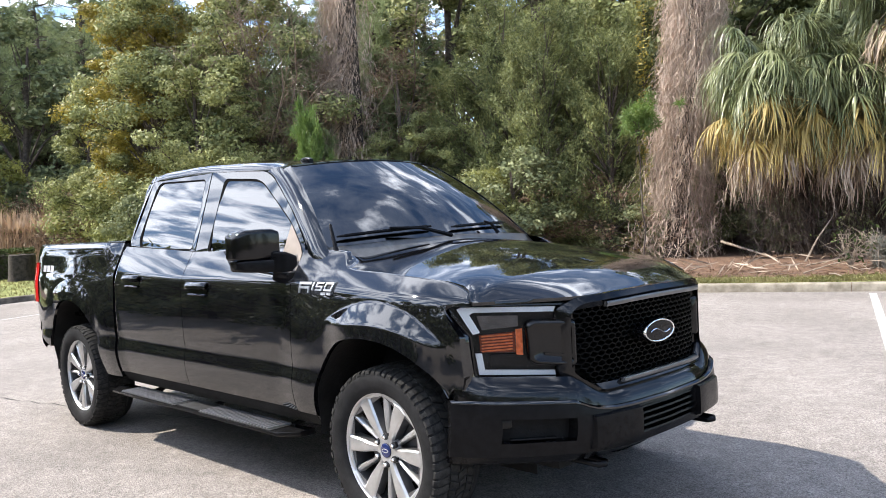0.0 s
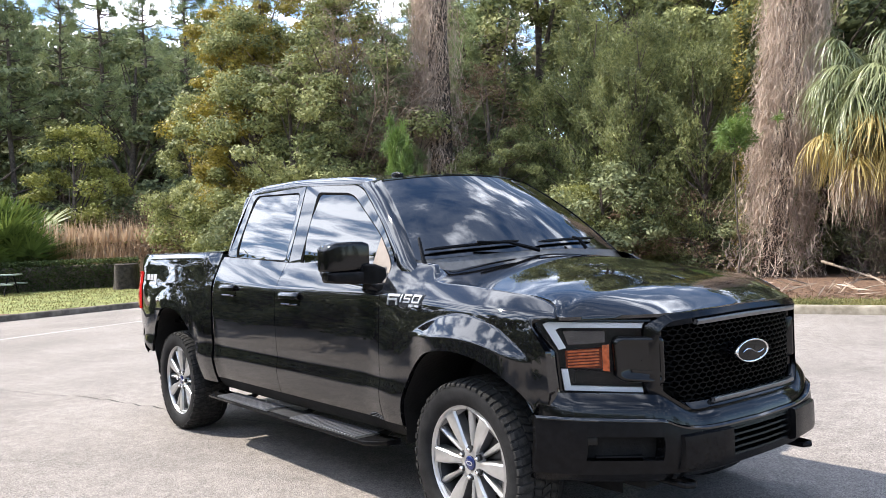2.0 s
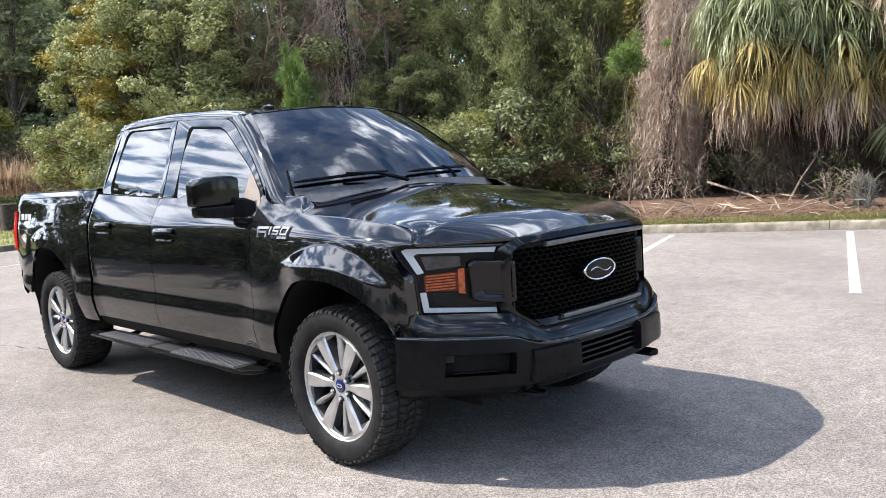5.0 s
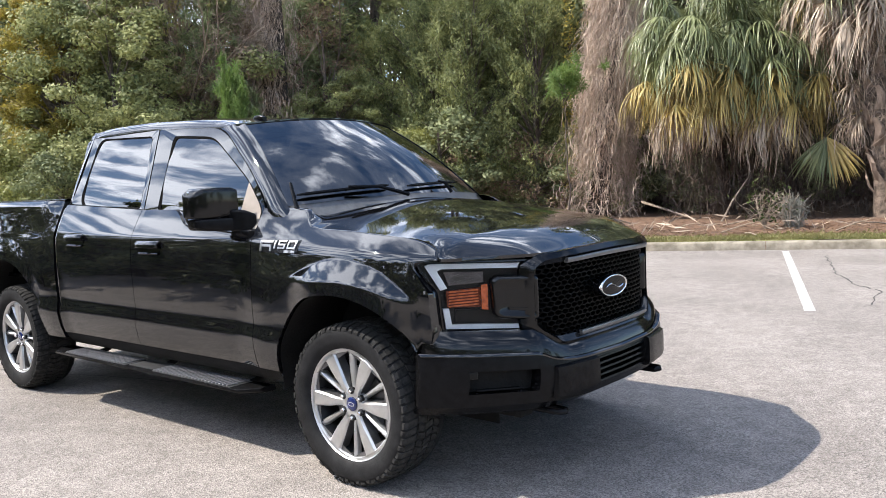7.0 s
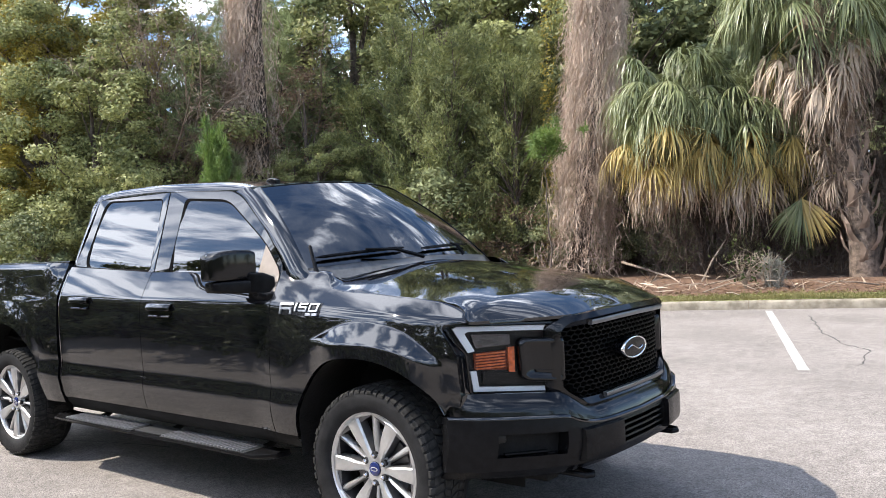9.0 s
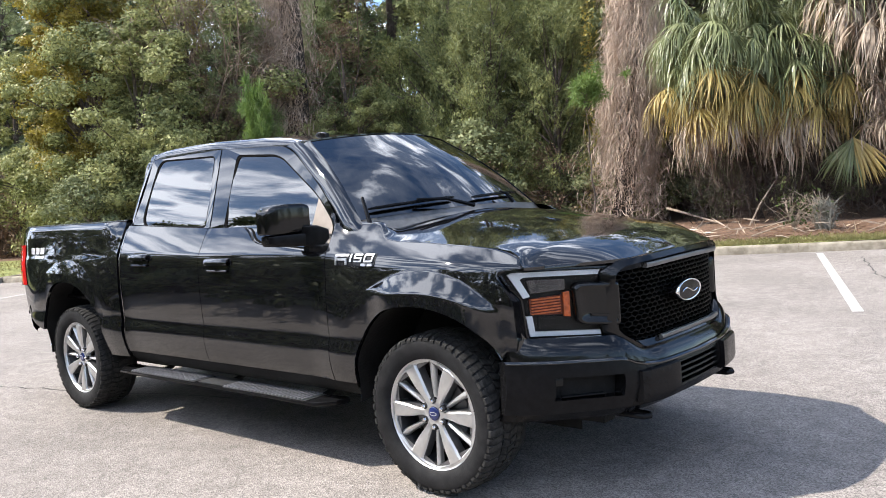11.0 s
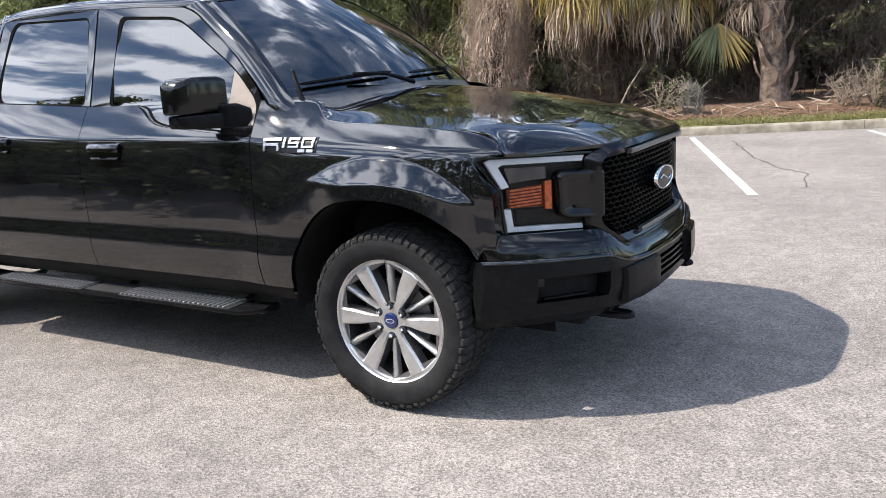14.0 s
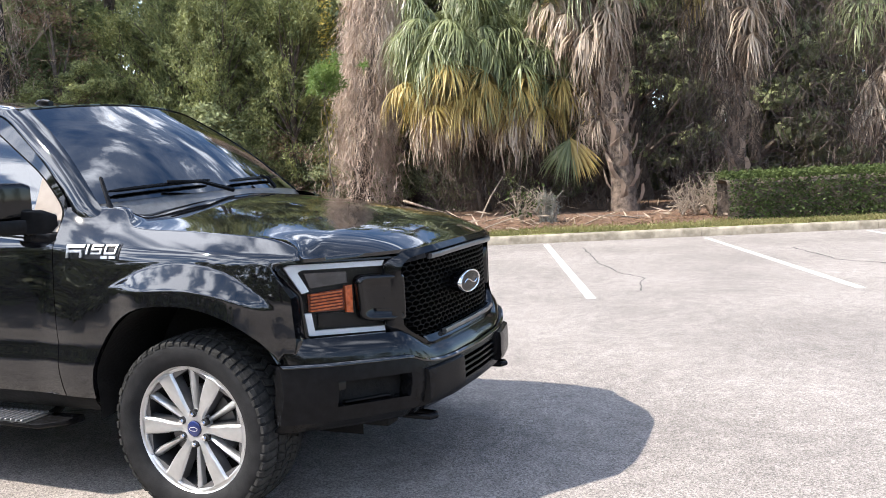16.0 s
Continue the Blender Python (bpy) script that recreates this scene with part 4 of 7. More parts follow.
rows = [[(bumper_line(y) - 0.006, y, bump_top(abs(y)) + 0.004), (bumper_line(y) + 0.004, y, bump_top(abs(y)) - 0.003), (bumper_line(y) + 0.004, y, bump_top(abs(y)) - 0.010)] for y in np.linspace(-0.955, 0.955, 61)]
part("bumper_edge", skin(rows), M_BLACK, bumper)
part("pocket_back", skin([[(bumper_line(y) - 0.085, y, z) for z in (0.42, 0.53, 0.66)] for y in np.linspace(-0.90, 0.90, 40)]), M_DARK, bumper)
for s in (-1, 1):
    pad = []
    for y in np.linspace(0.255, 0.53, 14):
        pad.append([(bumper_line(y) + o, s * y, z) for o, z in ((0.008, 0.605), (0.024, 0.598), (0.027, 0.575), (0.027, 0.480), (0.022, 0.462), (0.0, 0.455))])
    part("bumper_pad", skin(pad, flange=(-0.03, 0, 0)), M_SATIN, bumper, "raised matte black corner pad")
    fl = box((0, -0.038, -0.018), (0.02, 0.038, 0.018), 0.007)
    fo = part("fog_lamp", fl, M_LAMPIN, bumper, "small clear fog lamp")
    fo.matrix_basis = pose(0.615, s * 0.795, 0.583, 0, 0, s * 42)
    sh = box((-0.06, -0.10, -0.004), (0.03, 0.10, 0.004), 0.002)
    o_ = part("pocket_sill", sh, M_SATIN, bumper)
    o_.matrix_basis = pose(0.70, s * 0.70, 0.513, 0, -6, s * 42)
    hook = bmesh.new()
    tube_into(hook, [(0.70, s * 0.515, 0.39), (0.83, s * 0.515, 0.388), (0.90, s * 0.51, 0.386), (0.915, s * 0.48, 0.385), (0.90, s * 0.45, 0.384), (0.83, s * 0.445, 0.386), (0.70, s * 0.445, 0.39)], 0.014, 8)
    part("tow_hook", hook, M_SATIN, truck, "black tow hook under the bumper")
for k in range(5):
    z = 0.585 - k * 0.028
    rows = [[(bumper_line(y) - 0.055, y, z + 0.006), (bumper_line(y) - 0.004, y, z + 0.004), (bumper_line(y) - 0.002, y, z - 0.004), (bumper_line(y) - 0.03, y, z - 0.012)] for y in np.linspace(-0.24, 0.24, 14)]
    part("intake_slat", skin(rows), M_SATIN, bumper)
rows = []
for y in np.linspace(-0.93, 0.93, 51):
    a = abs(y)
    zb = lerp_table(a, [0, 0.45, 0.60, 0.93], [0.395, 0.392, 0.395, 0.405])
    rows.append([(bumper_line(y) - 0.02 - 0.06 * t, y, bump_bot(a) + 0.004 + (zb - bump_bot(a)) * t) for t in (0, 0.3, 0.7, 1)])
part("front_valance", skin(rows, (-0.05, 0, 0)), M_SATIN, truck)


# ---- truck: wheels ----
def revolve(profile, n):
    """Profile of (y, r), turned about the y axis."""
    return [[(r * math.cos(2 * math.pi * k / n), y, r * math.sin(2 * math.pi * k / n)) for k in range(n)] for y, r in profile]


SPOKE = ((0.050, 0.0200, 0.018), (0.075, 0.0170, 0.013), (0.10, 0.0200, 0.008), (0.13, 0.0250, 0.004), (0.16, 0.0305, 0.001), (0.20, 0.0350, -0.001), (0.236, 0.0375, -0.002), (0.252, 0.0400, -0.003), (0.2555, 0.0580, -0.003), (0.2610, 0.136, -0.002), (0.272, 0.142, -0.002))


def make_wheel():
    R, RIM = 0.405, 0.276
    # outside is -y
    bm = bmesh.new()
    grid(bm, revolve([(0.015, 0.264), (0.004, 0.276), (-0.003, 0.2775), (-0.006, 0.275), (-0.003, 0.271), (0.012, 0.264)], 72), closed=True)
    # hub disc
    grid(bm, revolve([(0.026, 0.033), (0.016, 0.036), (0.014, 0.050), (0.020, 0.072), (0.045, 0.080)], 48), closed=True)
    wheel = part("wheel", bm, M_ALU, None, "bright six-spoke alloy wheel with thin inner spokes")
    bm = bmesh.new()
    grid(bm, revolve([(0.010, 0.262), (0.04, 0.248), (0.10, 0.238), (0.24, 0.236), (0.25, 0.262)], 48), closed=True)
    part("barrel", bm, M_BARREL, wheel)
    spoke = inner = nut = web = seat = None
    for k in range(6):
        turn = pose(0, 0, 0, 0, 60 * k, 0)
        if k == 0:
            a0 = math.radians(120)
            bm = bmesh.new()
            sec = []
            for r, w, y in SPOKE:
                row = []
                for o, dy in ((-w - 0.001, 0.014), (-w + 0.003, 0.004), (-w * 0.72, 0.0), (0, 0.004), (w * 0.72, 0.0), (w - 0.003, 0.004), (w + 0.001, 0.014)):
                    a = a0 + o / r
                    row.append((r * math.cos(a), y + dy, r * math.sin(a)))
                sec.append(row)
            grid(bm, sec)
            spoke = part("spoke", bm, M_ALU, wheel)
            bm = bmesh.new()
            sec = []
            for r, w, y in SPOKE:
                sec.append([(r * math.cos(a0 + o / r), y + dy, r * math.sin(a0 + o / r)) for o, dy in ((-w - 0.004, 0.060), (-w - 0.003, 0.040), (-w - 0.001, 0.013), (w + 0.001, 0.013), (w + 0.003, 0.040), (w + 0.004, 0.060))])
            grid(bm, sec)
            web = part("spoke_web", bm, M_ALUDK, wheel)
            a0 = math.radians(90)
            bm = bmesh.new()
            sec = []
            for r, w, y in ((0.070, 0.0085, 0.028), (0.11, 0.0095, 0.022), (0.16, 0.0110, 0.018), (0.21, 0.0130, 0.016), (0.245, 0.0150, 0.016), (0.262, 0.0170, 0.014)):
                sec.append([(r * math.cos(a0 + o / r), y + dy, r * math.sin(a0 + o / r)) for o, dy in ((-w - 0.004, 0.03), (-w, 0.010), (-w * 0.25, 0.0), (w * 0.7, 0.004), (w, 0.010), (w + 0.004, 0.03))])
            grid(bm, sec)
            inner = part("inner_spoke", bm, M_ALU, wheel)
            nut = part("lug_nut", tube([(0.0, 0.03, 0.066), (0.0, 0.0, 0.066), (0.0, -0.004, 0.066)], [0.0105, 0.0105, 0.007], 6), M_CHROME, wheel, "chrome lug nut", smooth=False)
            seat = part("nut_seat", tube([(0.0, 0.03, 0.066), (0.0, 0.0125, 0.066)], [0.0165, 0.0165], 12), M_BARREL, wheel)
        else:
            for src in (spoke, web, inner, nut, seat):
                o_ = new(src.name.split(".")[0], src.data)
                o_.parent = wheel
                o_.matrix_basis = turn
                if "label" in src:
                    o_["label"] = src["label"]
    bm = bmesh.new()
    grid(bm, revolve([(0.02, 0.034), (0.012, 0.034), (0.009, 0.030), (0.008, 0.015), (0.008, 0.001)], 40), closed=True)
    cap = part("centre_cap", bm, M_BLUE, wheel, "blue centre cap")
    # brake disc and dark barrel
    bm2 = bmesh.new()
    grid(bm2, revolve([(0.075, 0.06), (0.075, 0.172), (0.10, 0.174), (0.10, 0.06)], 48), closed=True)
    part("brake_disc", bm2, M_ALUDK, wheel, "grey brake disc behind the spokes")
    bm2 = bmesh.new()
    grid(bm2, revolve([(0.115, 0.01), (0.115, 0.235)], 48), closed=True)
    part("wheel_back", bm2, M_DARK, wheel)
    bm = bmesh.new()
    grid(bm, [[(c[1], 0.0075, c[2]) for c in ellipse(28, 0.022, 0.010, 0, 0, 0)], [(c[1], 0.007, c[2]) for c in ellipse(28, 0.018, 0.007, 0, 0, 0)]], closed=True)
    part("cap_mark", bm, M_DECAL, cap)
    # tyre
    bm = bmesh.new()
    prof = [(0.010, 0.268), (-0.006, 0.276), (-0.020, 0.290), (-0.028, 0.315), (-0.031, 0.340), (-0.030, 0.362), (-0.024, 0.378), (-0.013, 0.3895), (0.004, 0.396), (0.03, 0.3985), (0.12, 0.3995),
            (0.21, 0.3985), (0.236, 0.396), (0.253, 0.3895), (0.264, 0.378), (0.27, 0.362), (0.271, 0.34), (0.268, 0.315), (0.26, 0.29), (0.245, 0.262)]
    prof = [(y, r if r < 0.28 else 0.276 + (r - 0.276) * 0.955) for y, r in prof]
    grid(bm, revolve(prof, 96), closed=True)
    tyre = part("tyre", bm, M_TYRE, wheel, "black all-terrain tyre with chunky tread")
    # tread blocks: shoulder lugs and two zigzag centre rows, 56 round
    bm = bmesh.new()

    def lug(a, y0, y1, da, r0, r1, skew, drop0=0.0, drop1=0.0):
        vs_ = []
        for rr in (r0, r1):
            k = 1.0 if rr == r0 else 0.86
            for y, sk, dr in ((y0, 0, drop0), (y1, skew, drop1)):
                for sgn in (-1, 1):
                    t = a + sk + sgn * da * k / 2
                    r = 0.276 + (rr - dr - 0.276) * 0.955
                    vs_.append(bm.verts.new((r * math.cos(t), y, r * math.sin(t))))
        o0, o1, i0, i1, t0, t1, u0, u1 = vs_
        for f in ((t0, t1, u1, u0), (o0, o1, t1, t0), (i1, i0, u0, u1), (o0, t0, u0, i0), (o1, i1, u1, t1)):
            bm.faces.new(f)

    n = 62
    step = 2 * math.pi / n
    for k in range(n):
        a = k * step
        alt = (k % 2)
        lug(a, -0.012, 0.045, step * 0.86, 0.389, 0.4035, step * 0.25, 0.007, 0.0)
        lug(a - step * 0.06, -0.0300, -0.011, step * (0.84 if alt else 0.62), 0.389, 0.4025, step * 0.06, 0.021 if not alt else 0.015, 0.007)
        lug(a + step * 0.5, 0.052, 0.095 + 0.012 * alt, step * 0.80, 0.395, 0.4060, -step * 0.45)
        lug(a + step * 0.15, 0.103 + 0.012 * alt, 0.150, step * 0.80, 0.395, 0.4060, step * 0.45)
        lug(a + step * 0.6, 0.157, 0.195, step * 0.78, 0.395, 0.4060, -step * 0.35)
        lug(a, 0.200, 0.260 + 0.004 * alt, step * 0.93, 0.389, 0.4035, -step * 0.25, 0.0, 0.022)
    tagged(part("tread", bm, M_TREAD, tyre, smooth=False), kind="stuff")
    # raised band of lettering-sized bars on the sidewall
    return wheel


wheel = make_wheel()
wheel.parent = truck
wheel.matrix_basis = pose(0, -0.958, HUB_Z, 0, 0, 0)
w2 = copy_thing(wheel, pose(-WHEELBASE, -0.950, HUB_Z, 0, 31, 0))
w3 = copy_thing(wheel, pose(0, 0.958, HUB_Z, 0, 18, 180))
w4 = copy_thing(wheel, pose(-WHEELBASE, 0.950, HUB_Z, 0, 44, 180))
for cx, b in ((0.0, ARCH_B), (-WHEELBASE, 0.60)):
    for s in (-1, 1):
        rows = []
        for th in np.linspace(-0.12, math.pi + 0.12, 30):
            c, sn = math.cos(th), math.sin(th)
            rr = (abs(c) ** ARCH_N + abs(sn) ** ARCH_N) ** (-1 / ARCH_N)
            x, z = cx + (ARCH_A - 0.004) * rr * c, HUB_Z + (b - 0.004) * rr * sn
            z = max(z, 0.40)
            rows.append([(x, s * (side_y(x, max(z, 0.5)) - 0.02), z), (x, s * 0.80, z + 0.02), (x, s * 0.55, z + 0.02)])
        part("wheel_arch_liner", skin(rows), M_DARK, truck)
        part("arch_wall", skin([[(cx + dx, s * 0.56, z) for z in (0.30, 0.7, b + 0.43)] for dx in (-0.6, 0, 0.6)]), M_DARK, truck)
# floor, chassis, axles
part("underbody", box((-4.45, -0.78, 0.42), (0.55, 0.78, 0.60), 0.03), M_DARK, truck)
part("engine_bay", box((-0.65, -0.53, 0.45), (0.74, 0.53, 1.05), 0.02), M_DARK, truck)
for s in (-1, 1):
    part("frame_rail", box((-4.55, s * 0.50 - 0.05, 0.34), (0.72, s * 0.50 + 0.05, 0.48), 0.01), M_DARK, truck)
for cx in (0, -WHEELBASE):
    part("axle", tube([(cx, -0.80, HUB_Z), (cx, -0.15, HUB_Z), (cx, 0.0, HUB_Z), (cx, 0.15, HUB_Z), (cx, 0.80, HUB_Z)], [0.045, 0.05, 0.13, 0.05, 0.045], 12), M_DARK, truck)


# ---- truck: mirrors, handles, steps, bed, trim ----
def near_of(name, s):
    return [o for o in truck.children if o.name.split(".")[0] == name and o.data.vertices[0].co.y * s > 0][0]


def rbox_rows(sections):
    """Skin over rounded-rectangle sections: (centre, half width axis a, half height axis b, corner share)."""
    rows = []
    for c, a, b, k in sections:
        c, a, b = Vector(c), Vector(a), Vector(b)
        loop = rounded([(-1, -1), (1, -1), (1, 1), (-1, 1)], k, 4)
        rows.append([c + a * p.x + b * p.y for p in loop])
    return rows


def closed_skin(rows):
    bm = bmesh.new()
    vr = grid(bm, rows, closed=True)
    bm.faces.new(vr[0])
    bm.faces.new(vr[-1][::-1])
    bmesh.ops.recalc_face_normals(bm, faces=bm.faces[:])
    return bm


for s in (-1, 1):
    fd, rd = near_of("front_door", s), near_of("rear_door", s)
    # mirror: upper gloss shell, lower satin shell, arm
    upper = closed_skin(rbox_rows([
        ((-0.883, s * 0.930, 1.384), (0.030, -s * 0.010, 0), (0, 0, 0.050), 0.25),
        ((-0.896, s * 0.934, 1.388), (0.056, -s * 0.016, 0), (0, 0, 0.072), 0.30),
        ((-0.916, s * 0.960, 1.392), (0.068, -s * 0.016, 0), (0, 0, 0.080), 0.30),
        ((-0.940, s * 1.030, 1.392), (0.070, -s * 0.016, 0), (0, 0, 0.082), 0.30),
        ((-0.963, s * 1.095, 1.390), (0.062, -s * 0.014, 0), (0, 0, 0.080), 0.30),
        ((-0.976, s * 1.128, 1.380), (0.050, -s * 0.010, 0), (0, 0, 0.068), 0.32),
        ((-0.982, s * 1.140, 1.372), (0.030, 0, 0), (0, 0, 0.052), 0.36)]))
    mir = part("wing_mirror", upper, M_GLOSSPL, truck, "large black wing mirror")
    lower = closed_skin(rbox_rows([
        ((-0.848, s * 0.925, 1.270), (0.055, 0, 0), (0, 0, 0.034), 0.4),
        ((-0.888, s * 0.955, 1.272), (0.070, -s * 0.02, 0), (0, 0, 0.036), 0.4),
        ((-0.933, s * 1.030, 1.275), (0.068, -s * 0.02, 0), (0, 0, 0.035), 0.4),
        ((-0.963, s * 1.100, 1.278), (0.056, -s * 0.015, 0), (0, 0, 0.030), 0.4),
        ((-0.976, s * 1.124, 1.282), (0.036, 0, 0), (0, 0, 0.022), 0.5)]))
    part("mirror_skirt", lower, M_SATIN, mir)
    arm = closed_skin(rbox_rows([
        ((-0.900, s * 0.965, 1.292), (0.050, 0, 0), (0, 0, 0.054), 0.3),
        ((-0.845, s * 0.950, 1.292), (0.050, 0, 0), (0, 0, 0.056), 0.3),
        ((-0.815, s * 0.925, 1.285), (0.052, 0, 0), (0, 0, 0.062), 0.3),
        ((-0.785, s * 0.890, 1.265), (0.062, 0, 0), (0, 0, 0.060), 0.3)]))
    part("mirror_arm", arm, M_SATIN, mir)
    foot = closed_skin(rbox_rows([
        ((-0.800, s * 0.945, 1.215), (0.080, 0, 0.004), (0, 0, 0.026), 0.5),
        ((-0.780, s * 0.915, 1.212), (0.100, 0, 0.004), (0, 0, 0.030), 0.4),
        ((-0.780, s * 0.890, 1.212), (0.100, 0, 0.004), (0, 0, 0.030), 0.4)]))
    part("mirror_foot", foot, M_SATIN, mir)
    glass = box((-0.005, -0.095, -0.065), (0.005, 0.095, 0.065), 0.004)
    o_ = part("mirror_glass", glass, M_CHROME, mir)
    o_.matrix_basis = pose(-1.008, s * 1.040, 1.390, 0, 0, -s * 14)
    # beige panel over the front corner of the glass, painted for a pale reflection
    tri = rounded([(-0.888, 1.500), (-0.884, 1.215), (-0.706, 1.205), (-0.712, 1.330)], 0.008, 2)
    bm = prism([(p.x, s * (gh_y(p.y) - 0.010), p.y) for p in tri], (0, -s * 0.012, 0))
    part("corner_trim", bm, M_BEIGE, fd, "light beige panel standing in for a reflection in the door window", smooth=False)
    # door handles
    for door, x0, x1, z in ((fd, -1.815, -1.565, 1.128), (rd, -2.735, -2.50, 1.160)):
        rows = []
        for t in np.linspace(0, 1, 12):
            x = x0 + (x1 - x0) * t
            h = 0.050 * math.sqrt(max(0.05, 1 - (2 * t - 1) ** 6))
            rows.append([(x, s * (side_y(x, z + d) + 0.003), z + d) for d in np.linspace(-h, h, 7)])
        cup = part("handle_cup", skin(rows), M_GLOSSPL, door)
        rows = []
        for t in np.linspace(0, 1, 14):
            x = x0 + 0.008 + (x1 - x0 - 0.016) * t
            lift = 0.012 + 0.034 * math.sin(math.pi * t) ** 0.35
            y = side_y(x, z) + lift
            rows.append([(x, s * (y - 0.024), z + 0.044), (x, s * (y - 0.010), z + 0.041), (x, s * (y + 0.002), z + 0.031), (x, s * (y + 0.007), z + 0.020), (x, s * (y + 0.005), z + 0.004), (x, s * (y - 0.018), z - 0.002)])
        part("door_handle", skin(rows), M_BLACK, door, "black pull handle")
        rows = [[(x, s * (side_y(x, z - 0.030) + 0.006), z - 0.028), (x, s * (side_y(x, z - 0.03) + 0.016), z - 0.034), (x, s * (side_y(x, z - 0.04) + 0.006), z - 0.041)] for x in np.linspace(x0 + 0.02, x1 - 0.02, 8)]
        part("handle_edge", skin(rows), M_GLOSSPL, door)
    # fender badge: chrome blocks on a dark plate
    fen = near_of("front_fender", s)

    def on_fender(x, z, off):
        return (x, s * (side_y(x, z) + off), z)

    def badge_block(x0, x1, z0, z1, off, m, nm):
        rows = [[on_fender(x, z, off) for z in np.linspace(z0, z1, 3)] for x in np.linspace(x0, x1, 4)]
        return part(nm, skin(rows, flange=(0, -s * 0.008, 0)), m, bd, smooth=False)

    bd = part("fender_badge", skin([[on_fender(x, z, 0.003) for z in np.linspace(1.128, 1.192, 4)] for x in np.linspace(-0.605, -0.298, 6)], flange=(0, -s * 0.006, 0)), M_EMBLEM, fen, "chrome and black fender badge")
    blocks = [(-0.603, -0.500, 1.179, 1.191), (-0.603, -0.590, 1.134, 1.179), (-0.590, -0.512, 1.158, 1.169), (-0.522, -0.508, 1.136, 1.158),
              (-0.487, -0.475, 1.150, 1.191), (-0.455, -0.395, 1.183, 1.191), (-0.455, -0.446, 1.172, 1.183), (-0.455, -0.395, 1.167, 1.174), (-0.404, -0.395, 1.157, 1.167), (-0.455, -0.395, 1.150, 1.157),
              (-0.378, -0.312, 1.183, 1.191), (-0.378, -0.312, 1.150, 1.158), (-0.378, -0.369, 1.158, 1.183), (-0.321, -0.312, 1.158, 1.183), (-0.395, -0.355, 1.131, 1.143), (-0.345, -0.308, 1.131, 1.143)]
    for b_ in blocks:
        badge_block(*b_, 0.010, M_BADGE, "badge_bar")
    # decal bars on the bed side
    bed = near_of("bed_side", s)
    for x0, x1, z0, z1 in ((-4.36, -4.29, 1.21, 1.262), (-4.275, -4.205, 1.21, 1.262), (-4.19, -4.11, 1.21, 1.262), (-4.28, -4.10, 1.175, 1.198)):
        part("decal_bar", skin([[(x, s * (side_y(x, z) + 0.003), z) for z in (z0, (z0 + z1) / 2, z1)] for x in (x0, (x0 + x1) / 2, x1)]), M_DECAL, bed, "grey decal bar")
    # tail lamp
    rows = []
    for z in np.linspace(0.955, 1.285, 12):
        k = 1 - 0.04 * ((z - 1.12) / 0.165) ** 2
        y = side_y(-4.59, z)
        x_ = -4.485 + 0.012 * math.sin(z * 9)
        rows.append([(x_, s * (side_y(x_, z) + 0.004), z), (-4.525, s * (side_y(-4.525, z) + 0.016), z), (-4.575, s * (side_y(-4.575, z) + 0.022), z), (-4.62, s * (y - 0.022), z), (-4.645, s * (y - 0.07), z), (-4.645, s * (y - 0.15), z)])
    part("tail_lamp", skin(rows), M_RED, truck, "red wraparound tail lamp")
    part("bed_corner", skin([[(-4.598, s * (side_y(-4.59, z) - 0.004), z), (-4.625, s * (side_y(-4.59, z) - 0.03), z), (-4.635, s * (side_y(-4.59, z) - 0.16), z)] for z in np.linspace(0.70, 1.425, 12)]), M_BLACK, truck)
    # running board
    x0, x1 = -3.08, -0.755
    prof = [(0.815, 0.352), (0.825, 0.372), (0.985, 0.372), (0.998, 0.367), (1.000, 0.355), (0.985, 0.344), (0.84, 0.340), (0.815, 0.344)]
    rows = []
    for x, k in ((x0, 0.55), (x0 + 0.10, 1.0), (x0 + 0.6, 1), (-1.85, 1), (x1 - 0.6, 1), (x1 - 0.10, 1.0), (x1, 0.55)):
        rows.append([(x, s * (0.80 + (y - 0.80) * k), z) for y, z in prof])
    sb = part("running_board", closed_skin(rows), M_SATIN, truck, "black running board with ribbed treads")
    part("step_plate", box((-2.02, s * 0.90 - 0.075, 0.370), (-1.74, s * 0.90 + 0.085, 0.3765), 0.002), M_STEPPAD, sb)
    rib = None
    for xa, xb in ((-2.84, -2.04), (-1.72, -0.92)):
        part("tread_pad", box((xa, s * 0.915 - 0.080, 0.370), (xb, s * 0.915 + 0.080, 0.3745), 0.002), M_STEPPAD, sb)
        n = int((xb - xa) / 0.034)
        for k in range(n):
            if rib is None:
                rib = part("rib", box((-0.0055, -0.078, 0.0), (0.0055, 0.078, 0.009), 0.0022, 1), M_STEPRIB, sb, smooth=False)
                o_ = rib
            else:
                o_ = new("rib", rib.data)
                o_.parent = sb
            o_.matrix_basis = pose(xa + 0.018 + k * 0.034, s * 0.915, 0.374)
    for x in (-2.75, -1.9, -1.0):
        part("step_bracket", tube([(x, s * 0.62, 0.42), (x, s * 0.75, 0.35), (x, s * 0.90, 0.335)], 0.02, 6), M_DARK, sb)
    part("rocker", skin([[(x, s * y, z) for y, z in ((0.931, 0.503), (0.912, 0.465), (0.89, 0.435), (0.86, 0.415), (0.78, 0.41))] for x in np.linspace(-2.93, -0.56, 10)]), M_DARK, truck)
    # bed rail cap and inner wall
    rows = []
    for x in np.linspace(-4.60, -2.945, 16):
        zt, y = belt(x), side_y(x, belt(x))
